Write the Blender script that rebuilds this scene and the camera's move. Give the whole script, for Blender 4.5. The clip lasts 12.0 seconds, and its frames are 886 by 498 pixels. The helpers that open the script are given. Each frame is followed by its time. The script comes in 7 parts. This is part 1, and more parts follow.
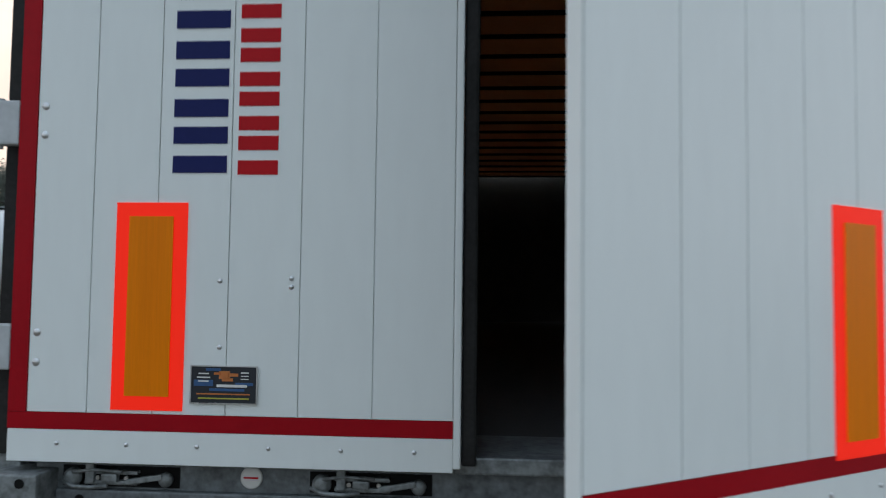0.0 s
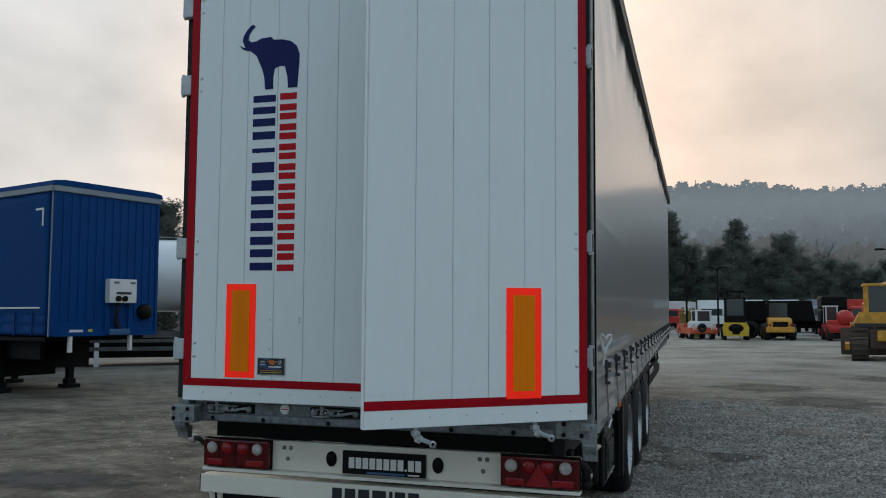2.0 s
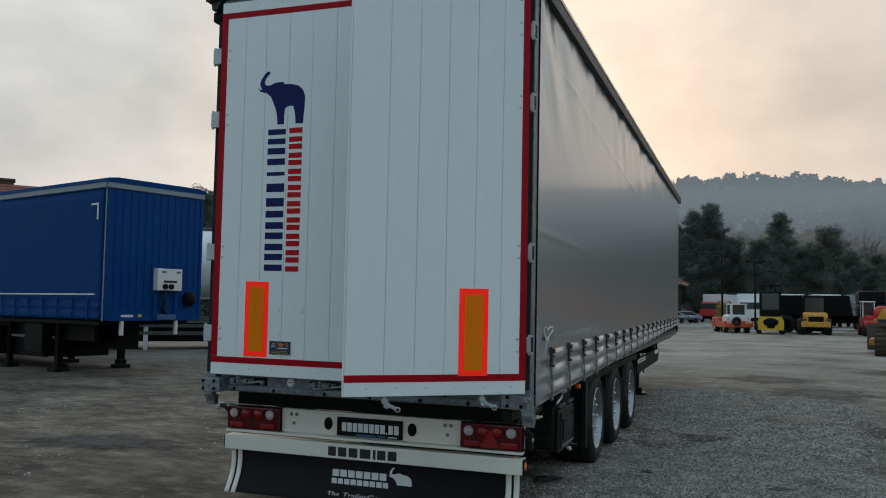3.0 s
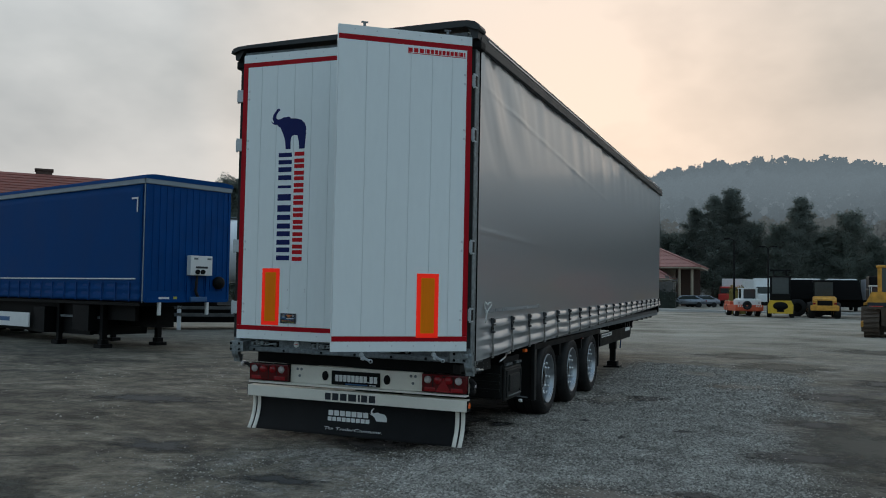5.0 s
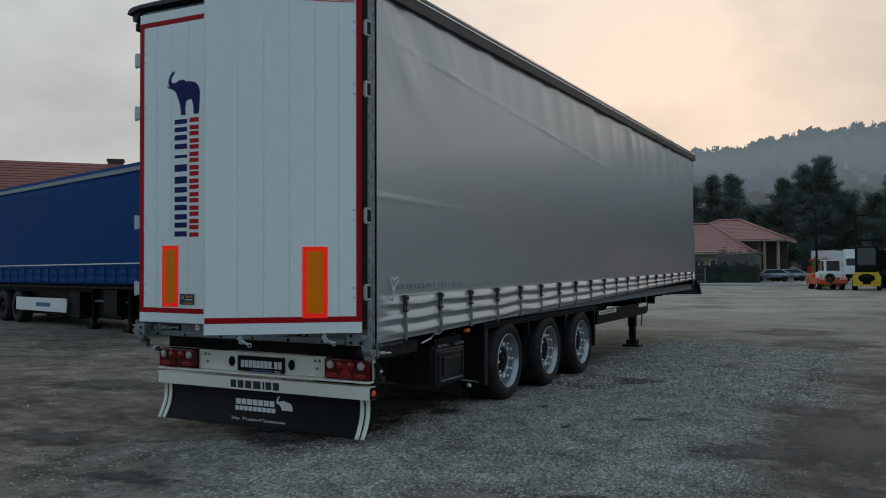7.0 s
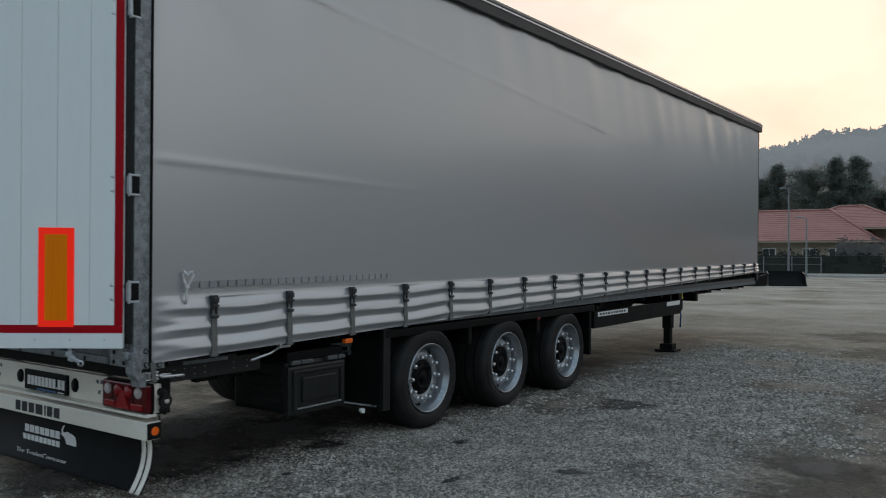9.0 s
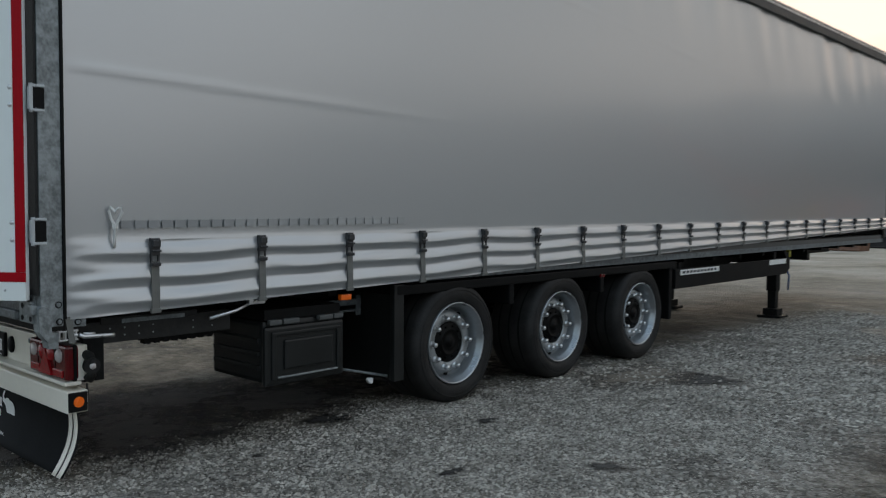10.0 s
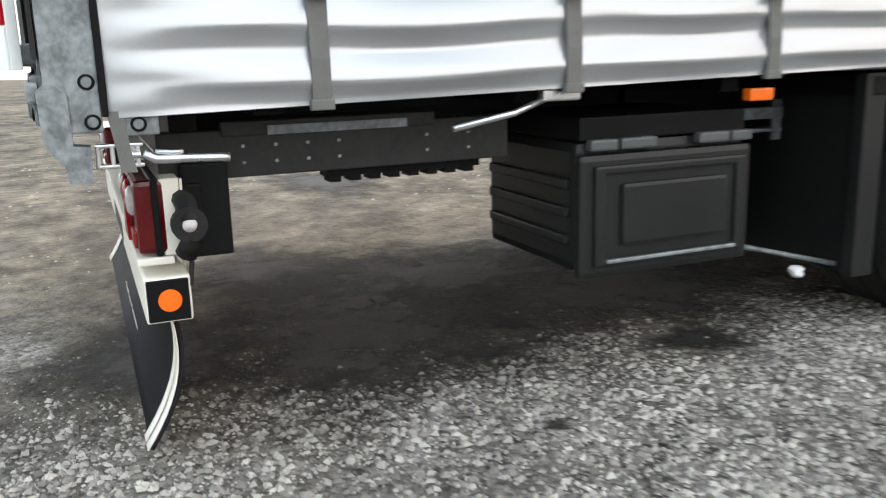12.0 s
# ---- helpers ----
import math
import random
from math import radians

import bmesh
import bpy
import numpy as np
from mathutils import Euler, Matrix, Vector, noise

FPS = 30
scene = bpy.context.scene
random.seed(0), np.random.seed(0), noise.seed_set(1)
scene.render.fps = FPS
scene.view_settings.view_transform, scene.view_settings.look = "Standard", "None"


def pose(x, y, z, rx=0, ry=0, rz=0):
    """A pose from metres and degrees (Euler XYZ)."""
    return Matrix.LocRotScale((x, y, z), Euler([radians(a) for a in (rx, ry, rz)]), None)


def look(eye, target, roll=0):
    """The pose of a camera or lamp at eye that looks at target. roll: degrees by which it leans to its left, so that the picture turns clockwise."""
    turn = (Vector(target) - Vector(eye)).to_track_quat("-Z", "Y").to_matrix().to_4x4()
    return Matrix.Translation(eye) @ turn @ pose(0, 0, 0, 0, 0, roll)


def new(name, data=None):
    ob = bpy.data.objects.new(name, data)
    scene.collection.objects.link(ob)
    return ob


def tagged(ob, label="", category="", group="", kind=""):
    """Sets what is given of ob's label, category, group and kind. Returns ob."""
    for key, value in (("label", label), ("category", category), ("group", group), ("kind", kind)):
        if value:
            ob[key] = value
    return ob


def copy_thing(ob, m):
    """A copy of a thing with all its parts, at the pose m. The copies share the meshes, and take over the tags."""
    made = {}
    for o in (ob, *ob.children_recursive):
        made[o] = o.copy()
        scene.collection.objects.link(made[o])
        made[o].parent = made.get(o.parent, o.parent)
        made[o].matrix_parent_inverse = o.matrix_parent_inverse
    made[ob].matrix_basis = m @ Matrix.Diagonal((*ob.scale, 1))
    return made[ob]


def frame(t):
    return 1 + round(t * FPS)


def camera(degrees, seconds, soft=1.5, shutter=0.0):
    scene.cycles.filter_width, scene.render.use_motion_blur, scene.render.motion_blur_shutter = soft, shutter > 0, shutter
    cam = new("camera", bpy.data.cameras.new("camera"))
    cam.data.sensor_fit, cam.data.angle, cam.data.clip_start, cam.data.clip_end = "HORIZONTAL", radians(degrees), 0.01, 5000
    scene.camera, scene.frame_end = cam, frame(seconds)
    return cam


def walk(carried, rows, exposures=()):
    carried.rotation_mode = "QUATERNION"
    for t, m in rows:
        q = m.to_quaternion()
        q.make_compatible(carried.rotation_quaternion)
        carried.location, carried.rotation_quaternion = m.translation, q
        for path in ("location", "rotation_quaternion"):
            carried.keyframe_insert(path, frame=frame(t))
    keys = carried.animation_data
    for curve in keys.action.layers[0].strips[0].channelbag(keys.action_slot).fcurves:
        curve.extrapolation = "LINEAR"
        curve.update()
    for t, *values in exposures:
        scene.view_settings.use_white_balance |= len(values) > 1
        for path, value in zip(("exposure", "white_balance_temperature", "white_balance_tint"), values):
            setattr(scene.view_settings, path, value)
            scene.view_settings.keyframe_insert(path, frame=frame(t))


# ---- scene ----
cam = camera(55.6, 12.0, soft=1.0, shutter=0.3)
PATH = [
    (0, (0.174, -2.202, 1.418), (0.017, -0.213, 1.551), 0.2),
    (0.5, (0.534, -2.836, 1.463), (0.246, -0.862, 1.601), -0.1),
    (1, (0.877, -3.427, 1.491), (0.481, -1.474, 1.653), -0.5),
    (1.5, (1.405, -3.932, 1.48), (0.912, -2.001, 1.651), -0.5),
    (2, (1.821, -4.488, 1.498), (1.247, -2.579, 1.658), 0.0),
    (2.5, (2.292, -4.946, 1.515), (1.659, -3.054, 1.661), 0.5),
    (3, (2.629, -5.443, 1.533), (1.955, -3.565, 1.667), 0.8),
    (3.2, (2.801, -5.636, 1.526), (2.113, -3.762, 1.654), 0.9),
    (5, (3.827, -7.097, 1.504), (3.094, -5.239, 1.601), 0.8),
    (5.5, (4.056, -7.132, 1.502), (3.3, -5.283, 1.586), 0.3),
    (6, (4.369, -6.744, 1.498), (3.566, -4.913, 1.56), -0.0),
    (6.5, (4.629, -6.206, 1.471), (3.764, -4.403, 1.525), -0.4),
    (7, (4.935, -5.643, 1.456), (4.013, -3.869, 1.505), -0.4),
    (7.5, (5.143, -5.031, 1.454), (4.163, -3.288, 1.511), -0.2),
    (7.7, (5.17, -4.708, 1.439), (4.159, -2.983, 1.503), -0.3),
    (9.3, (5.544, -2.444, 1.508), (4.343, -0.845, 1.512), 0.1),
    (9.5, (5.54, -2.166, 1.443), (4.295, -0.6, 1.446), -0.1),
    (10, (5.308, -1.506, 1.357), (3.948, -0.042, 1.28), 0.3),
    (10.5, (4.932, -0.921, 1.203), (3.46, 0.423, 1.042), 0.9),
    (11, (4.404, -0.44, 1.109), (2.809, 0.738, 0.846), 1.1),
    (11.5, (3.797, -0.088, 1.059), (2.092, 0.886, 0.681), 0.5),
    (12, (3.161, 0.136, 0.94), (1.361, 0.901, 0.52), -1.4),
]
EXPOSURES = [(0.0, 0.52, 6650, 13), (0.2, 0.28, 6500, 12), (0.6, 0.09, 6200, 10), (1.5, 0.08, 6200, 8), (2.5, 0.02, 6250, 6), (3.0, -0.05, 6250, 5), (5.0, -0.19, 6000, 4), (5.5, -0.19, 6000, 4), (7.0, -0.26, 6050, 4), (7.5, -0.19, 6100, 5), (9.5, 0.18, 6500, 10), (10.0, 0.30, 6550, 10),
    (10.5, 0.60, 6750, 10), (11.0, 1.38, 7100, 12), (11.5, 1.80, 7100, 15), (12.0, 1.98, 7200, 15)]
walk(cam, [(t, look(eye, target, roll)) for t, eye, target, roll in PATH], EXPOSURES)

# ---- world and light ----
SUN_DIR = Vector((-0.20, 1.0, 0.27)).normalized()


def build_world():
    w = bpy.data.worlds.new("dusk_sky")
    w.use_nodes = True
    nt = w.node_tree
    nt.nodes.clear()
    N, L = nt.nodes.new, nt.links.new
    out, bg = N("ShaderNodeOutputWorld"), N("ShaderNodeBackground")
    tc = N("ShaderNodeTexCoord")
    sky = N("ShaderNodeTexSky")
    sky.sky_type, sky.sun_disc = "NISHITA", False
    sky.sun_elevation, sky.sun_rotation = radians(9), math.atan2(SUN_DIR.x, SUN_DIR.y)
    sep = N("ShaderNodeSeparateXYZ")
    L(tc.outputs["Generated"], sep.inputs[0])
    ramp = N("ShaderNodeValToRGB")
    els = ramp.color_ramp.elements
    els[0].position, els[0].color = 0.0, (0.62, 0.557, 0.523, 1)
    els[1].position, els[1].color = 1.0, (0.60, 0.70, 0.80, 1)
    mid = els.new(0.25)
    mid.color = (0.615, 0.598, 0.582, 1)
    L(sep.outputs[2], ramp.inputs[0])
    dot = N("ShaderNodeVectorMath")
    dot.operation = "DOT_PRODUCT"
    L(tc.outputs["Generated"], dot.inputs[0])
    dot.inputs[1].default_value = SUN_DIR
    glow = N("ShaderNodeValToRGB")
    e = glow.color_ramp.elements
    e[0].position, e[0].color = 0.0, (0.62, 0.80, 0.92, 1)
    e[1].position, e[1].color = 1.0, (1.62, 1.26, 1.03, 1)
    for p, c in ((0.45, (0.79, 0.92, 1.05, 1)), (0.85, (0.93, 0.93, 0.93, 1)), (0.945, (1.08, 1.03, 0.99, 1)), (0.985, (1.46, 1.21, 1.03, 1))):
        k = e.new(p)
        k.color = c
    half = N("ShaderNodeMapRange")
    half.inputs[1].default_value, half.inputs[2].default_value = -1.0, 1.0
    L(dot.outputs["Value"], half.inputs[0])
    L(half.outputs[0], glow.inputs[0])
    mul = N("ShaderNodeMix")
    mul.data_type, mul.blend_type = "RGBA", "MULTIPLY"
    mul.inputs[0].default_value = 1.0
    L(ramp.outputs[0], mul.inputs[6])
    L(glow.outputs[0], mul.inputs[7])
    # soft banks of cloud
    mp = N("ShaderNodeMapping")
    mp.inputs["Scale"].default_value = (1.8, 1.8, 3.2)
    mp.inputs["Location"].default_value = (0.45, 0.2, 0.1)
    L(tc.outputs["Generated"], mp.inputs[0])
    cl = N("ShaderNodeTexNoise")
    cl.inputs["Scale"].default_value, cl.inputs["Detail"].default_value, cl.inputs["Roughness"].default_value = 1.7, 5.0, 0.5
    L(mp.outputs[0], cl.inputs[0])
    cr = N("ShaderNodeValToRGB")
    c = cr.color_ramp.elements
    c[0].position, c[0].color = 0.36, (0.74, 0.755, 0.765, 1)
    c[1].position, c[1].color = 0.58, (1.07, 1.06, 1.05, 1)
    L(cl.outputs[0], cr.inputs[0])
    mul2 = N("ShaderNodeMix")
    mul2.data_type, mul2.blend_type = "RGBA", "MULTIPLY"
    mul2.inputs[0].default_value = 1.0
    L(mul.outputs[2], mul2.inputs[6])
    L(cr.outputs[0], mul2.inputs[7])
    add = N("ShaderNodeMix")
    add.data_type, add.blend_type = "RGBA", "ADD"
    add.inputs[0].default_value = 0.004
    # thin cloud to the west, a thicker bank to the right of the glow
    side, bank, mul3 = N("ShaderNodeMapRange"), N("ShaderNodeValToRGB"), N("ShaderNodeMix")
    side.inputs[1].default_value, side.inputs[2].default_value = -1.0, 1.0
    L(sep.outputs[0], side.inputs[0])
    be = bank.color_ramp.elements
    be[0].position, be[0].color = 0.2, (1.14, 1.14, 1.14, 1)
    # eastern sky, out of view, raised to brighten the side curtain
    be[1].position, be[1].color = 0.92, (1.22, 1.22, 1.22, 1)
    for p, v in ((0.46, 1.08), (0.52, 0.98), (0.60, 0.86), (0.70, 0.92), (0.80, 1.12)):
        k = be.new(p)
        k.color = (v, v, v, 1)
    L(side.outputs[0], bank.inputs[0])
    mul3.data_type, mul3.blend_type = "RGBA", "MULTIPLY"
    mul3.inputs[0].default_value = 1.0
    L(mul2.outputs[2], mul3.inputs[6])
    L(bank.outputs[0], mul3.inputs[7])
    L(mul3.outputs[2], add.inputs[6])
    L(sky.outputs[0], add.inputs[7])
    L(add.outputs[2], bg.inputs[0])
    bg.inputs[1].default_value = 1.0
    L(bg.outputs[0], out.inputs[0])
    scene.world = w


build_world()
sun_data = bpy.data.lights.new("sun", "SUN")
sun_data.energy, sun_data.angle, sun_data.color = 0.5, radians(22), (1.0, 0.88, 0.74)
sun = new("sun", sun_data)
sun.matrix_world = look(SUN_DIR * 60, (0, 0, 0))


# ---- materials ----
def mat(name, col, rough=0.5, metal=0.0, var=0.15, scale=6.0, fine=60.0, bump=0.0, bscale=80.0, tint=None, per=0.0, stretch=(1, 1, 1), rvar=0.1, coat=0.0):
    """A surface with two scales of variation, fine relief and, with per, a shade of its own for every piece."""
    m = bpy.data.materials.new(name)
    m.use_nodes = True
    nt = m.node_tree
    N, L = nt.nodes.new, nt.links.new
    b = nt.nodes["Principled BSDF"]
    b.inputs["Metallic"].default_value = metal
    b.inputs["Coat Weight"].default_value = coat
    tc = N("ShaderNodeTexCoord")
    mp = N("ShaderNodeMapping")
    mp.inputs["Scale"].default_value = stretch
    L(tc.outputs["Object"], mp.inputs[0])
    big, small = N("ShaderNodeTexNoise"), N("ShaderNodeTexNoise")
    for n, s, d in ((big, scale, 4.0), (small, fine, 3.0)):
        n.inputs["Scale"].default_value, n.inputs["Detail"].default_value = s, d
        L(mp.outputs[0], n.inputs[0])
    mean = N("ShaderNodeMath")
    mean.operation = "MULTIPLY_ADD"
    mean.inputs[1].default_value = 0.35
    L(small.outputs[0], mean.inputs[0])
    half = N("ShaderNodeMath")
    half.operation = "MULTIPLY"
    half.inputs[1].default_value = 0.65
    L(big.outputs[0], half.inputs[0])
    L(half.outputs[0], mean.inputs[2])
    value = mean.outputs[0]
    if per:
        oi = N("ShaderNodeObjectInfo")
        pm = N("ShaderNodeMath")
        pm.operation = "MULTIPLY_ADD"
        pm.inputs[1].default_value = per
        L(oi.outputs["Random"], pm.inputs[0])
        L(value, pm.inputs[2])
        value = pm.outputs[0]
    cr = N("ShaderNodeValToRGB")
    e = cr.color_ramp.elements
    a = tint or [c * (1 - var) for c in col]
    z = col if tint else [min(1, c * (1 + var)) for c in col]
    e[0].position, e[0].color = 0.3, (*a, 1)
    e[1].position, e[1].color = 0.7 + per, (*z, 1)
    L(value, cr.inputs[0])
    L(cr.outputs[0], b.inputs["Base Color"])
    rr = N("ShaderNodeMapRange")
    rr.inputs[3].default_value, rr.inputs[4].default_value = max(0.03, rough - rvar), min(1, rough + rvar)
    L(big.outputs[0], rr.inputs[0])
    L(rr.outputs[0], b.inputs["Roughness"])
    if bump:
        bn, bp = N("ShaderNodeTexNoise"), N("ShaderNodeBump")
        bn.inputs["Scale"].default_value, bn.inputs["Detail"].default_value = bscale, 4.0
        L(mp.outputs[0], bn.inputs[0])
        bp.inputs["Strength"].default_value, bp.inputs["Distance"].default_value = bump, 0.01
        L(bn.outputs[0], bp.inputs["Height"])
        L(bp.outputs[0], b.inputs["Normal"])
    return m


def glass(name, col=(0.05, 0.06, 0.07), rough=0.08):
    m = mat(name, col, rough, 0, 0.1, rvar=0.03)
    m.node_tree.nodes["Principled BSDF"].inputs["IOR"].default_value = 1.5
    return m


WHITE = mat("white_paint", (0.82, 0.86, 0.845), 0.32, var=0.035, scale=1.2, fine=25, bump=0.03, bscale=8, stretch=(1, 1, 0.25))
CREAM = mat("cream_paint", (0.80, 0.760, 0.665), 0.35, var=0.05, scale=3, fine=40)
RED = mat("dark_red_tape", (0.37, 0.004, 0.011), 0.38, var=0.12, scale=5)
NAVY = mat("navy_vinyl", (0.012, 0.018, 0.105), 0.42, var=0.08)
LOGORED = mat("red_vinyl", (0.52, 0.010, 0.016), 0.42, var=0.08)
GALV = mat("galvanised_steel", (0.215, 0.235, 0.240), 0.52, 0.45, 0.38, scale=24, fine=70, bump=0.15, bscale=30)
for _e, _p in zip([n for n in GALV.node_tree.nodes if n.bl_idname == "ShaderNodeValToRGB"][0].color_ramp.elements, (0.38, 0.62)):
    _e.position = _p
DIRTSTEEL = mat("dirty_black_steel", (0.0105, 0.0105, 0.010), 0.7, 0, 0.8, scale=14, fine=50, bump=0.15, bscale=40)
DARKGALV = mat("weathered_zinc", (0.150, 0.168, 0.178), 0.55, 0.4, 0.55, scale=22, fine=70, bump=0.2, bscale=40)
BLACK = mat("black_steel", (0.006, 0.0063, 0.0065), 0.55, 0, 0.35, scale=5, fine=60, bump=0.1, bscale=60)
RUBBER = mat("tyre_rubber", (0.019, 0.0185, 0.018), 0.62, 0, 0.55, scale=8, fine=80, bump=0.15, bscale=120)
TOOLPLASTIC = mat("worn_black_plastic", (0.0125, 0.0137, 0.0135), 0.40, 0, 0.35, scale=3, fine=90, bump=0.08, bscale=250)
PLASTIC = mat("black_plastic", (0.0055, 0.0058, 0.006), 0.55, 0, 0.2, scale=4, fine=120, bump=0.08, bscale=250)
ALLOY = mat("silver_rim_paint", (0.33, 0.355, 0.375), 0.30, 0.75, 0.15, scale=7, fine=50)
STEEL = mat("bright_steel", (0.62, 0.63, 0.64), 0.3, 0.9, 0.1, scale=12)
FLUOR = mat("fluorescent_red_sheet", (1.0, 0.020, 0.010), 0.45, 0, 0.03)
# steady emission added to the unlit sheet, standing in for its fluorescence
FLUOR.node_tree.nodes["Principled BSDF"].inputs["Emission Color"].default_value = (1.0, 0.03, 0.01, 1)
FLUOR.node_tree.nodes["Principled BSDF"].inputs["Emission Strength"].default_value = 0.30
AMBER = mat("amber_sheet", (0.95, 0.225, 0.001), 0.4, 0, 0.10, scale=12, fine=90, stretch=(6, 1, 0.2))
ORANGE = mat("orange_reflector", (0.95, 0.16, 0.01), 0.25, 0, 0.05)
LENSRED = mat("red_lens", (0.095, 0.002, 0.004), 0.16, 0, 0.25, scale=14, bump=0.05, bscale=70)
LENSHOT = mat("bright_red_lens", (0.27, 0.005, 0.009), 0.15, 0, 0.2, scale=20, bump=0.3, bscale=90)
LENSWHITE = mat("clear_lens", (0.50, 0.46, 0.45), 0.12, 0, 0.2, scale=30, bump=0.3, bscale=90)
INK = mat("printed_ink", (0.014, 0.018, 0.026), 0.4)
PRINTWHITE = mat("printed_white", (0.72, 0.72, 0.70), 0.45, var=0.06)
PRINTORANGE = mat("printed_orange", (0.55, 0.17, 0.04), 0.45)
PRINTYELLOW = mat("printed_yellow", (0.45, 0.42, 0.05), 0.45)
PRINTBLUE = mat("printed_blue", (0.03, 0.10, 0.24), 0.45)
CURTAIN = mat("silver_tarpaulin", (0.45, 0.465, 0.475), 0.29, 0.60, 0.0, scale=0.8, fine=40, rvar=0.0, coat=0.4)
CURTAIN.node_tree.nodes["Principled BSDF"].inputs["Coat Roughness"].default_value = 0.10
ROOFDARK = mat("dark_roof_edge", (0.022, 0.023, 0.023), 0.5, 0.1, 0.35, scale=5, bump=0.1)
INNER = mat("grey_inner_wall", (0.09, 0.088, 0.085), 0.7, 0, 0.15)
BLUETARP = mat("blue_tarpaulin", (0.0015, 0.044, 0.168), 0.70, 0, 0.10, scale=1.0, fine=80, bump=0.05, bscale=10)
BLUESTEEL = mat("blue_paint", (0.0015, 0.046, 0.185), 0.5, 0, 0.18, scale=2)
for _m in (BLUETARP, BLUESTEEL, BLACK, PLASTIC, RUBBER, RED, LOGORED, NAVY, AMBER, FLUOR):
    _m.node_tree.nodes["Principled BSDF"].inputs["Specular IOR Level"].default_value = 0.12
FLAPRUBBER = mat("grey_flap_rubber", (0.015, 0.015, 0.0155), 0.7, 0, 0.25, scale=5, fine=90)
BLUETARP.node_tree.nodes["Principled BSDF"].inputs["Specular IOR Level"].default_value = 0.13
for _m, _s in ((FLAPRUBBER, 0.12), (TOOLPLASTIC, 0.3), (RUBBER, 0.22)):
    _m.node_tree.nodes["Principled BSDF"].inputs["Specular IOR Level"].default_value = _s
LATCHZINC = mat("pale_latch_zinc", (0.40, 0.425, 0.44), 0.45, 0.5, 0.25, scale=25, fine=90)
HINGEPLASTIC = mat("grey_hinge_plastic", (0.075, 0.08, 0.08), 0.5, 0, 0.15, scale=12)
HUBBLACK = mat("greasy_hub_black", (0.003, 0.003, 0.003), 0.45, 0, 0.4, scale=20)
HUBBLACK.node_tree.nodes["Principled BSDF"].inputs["Specular IOR Level"].default_value = 0.10
HINGEGREY = mat("pale_zinc_hinge", (0.46, 0.485, 0.50), 0.45, 0.2, 0.15, scale=12, fine=60)
DISCGREY = mat("grey_wheel_disc", (0.28, 0.295, 0.30), 0.42, 0.5, 0.25, scale=9, fine=60)
BUCKLE = mat("dark_buckle_steel", (0.05, 0.052, 0.055), 0.42, 0.6, 0.3, scale=20, fine=90)
STRAPGREY = mat("grey_webbing", (0.13, 0.13, 0.12), 0.7, 0, 0.15, scale=20, fine=200)


def see_through(name, col, share):
    """A cloth or thin board that lets a share of the daylight through."""
    m = mat(name, col, 0.6, 0, 0.12, scale=2, fine=30)
    nt = m.node_tree
    b, out = nt.nodes["Principled BSDF"], nt.nodes["Material Output"]
    tr, mx = nt.nodes.new("ShaderNodeBsdfTranslucent"), nt.nodes.new("ShaderNodeMixShader")
    tr.inputs[0].default_value = (*col, 1)
    mx.inputs[0].default_value = share
    nt.links.new(b.outputs[0], mx.inputs[1])
    nt.links.new(tr.outputs[0], mx.inputs[2])
    nt.links.new(mx.outputs[0], out.inputs[0])
    return m


ROOFCLOTH = see_through("pale_roof_cloth", (0.70, 0.69, 0.64), 0.55)
SLATWOOD = see_through("thin_brown_slats", (0.50, 0.30, 0.17), 0.30)


# ---- mesh helpers ----
def box(bm, x0, x1, y0, y1, z0, z1, bev=0.0, m=None):
    vs = [bm.verts.new((x, y, z)) for z in (z0, z1) for y in (y0, y1) for x in (x0, x1)]
    fs = [bm.faces.new([vs[i] for i in q]) for q in ((0, 2, 3, 1), (4, 5, 7, 6), (0, 1, 5, 4), (2, 6, 7, 3), (0, 4, 6, 2), (1, 3, 7, 5))]
    if bev:
        es = list({e for f in fs for e in f.edges})
        r = bmesh.ops.bevel(bm, geom=es, offset=bev, segments=2, affect="EDGES", profile=0.6)
        vs = list({v for f in r["faces"] for v in f.verts} | {v for v in vs if v.is_valid})
    if m is not None:
        bmesh.ops.transform(bm, matrix=m, verts=vs)
    return vs


def boxes(*rows, bev=0.0):
    bm = bmesh.new()
    for r in rows:
        box(bm, *r, bev=bev)
    return bm


def cyl(bm, centre, axis, r, length, n=16, r2=None):
    """A closed cylinder or cone; its axis starts at centre."""
    axis = Vector(axis).normalized()
    q = axis.to_track_quat("Z", "Y").to_matrix()
    rings = []
    for d, rad in ((0, r), (length, r if r2 is None else r2)):
        rings.append([bm.verts.new(Vector(centre) + q @ Vector((rad * math.cos(2 * math.pi * i / n), rad * math.sin(2 * math.pi * i / n), d))) for i in range(n)])
    for i in range(n):
        bm.faces.new((rings[0][i], rings[0][(i + 1) % n], rings[1][(i + 1) % n], rings[1][i]))
    bm.faces.new(rings[0][::-1])
    bm.faces.new(rings[1])
    return rings


def lathe(bm, centre, axis, profile, n=40):
    """A turned shape: profile rows are (radius, distance along the axis)."""
    axis = Vector(axis).normalized()
    q = axis.to_track_quat("Z", "Y").to_matrix()
    rings = [[bm.verts.new(Vector(centre) + q @ Vector((r * math.cos(2 * math.pi * i / n), r * math.sin(2 * math.pi * i / n), d))) for i in range(n)] for r, d in profile]
    for a, b in zip(rings, rings[1:]):
        for i in range(n):
            f = bm.faces.new((a[i], a[(i + 1) % n], b[(i + 1) % n], b[i]))
            f.smooth = True
    return rings


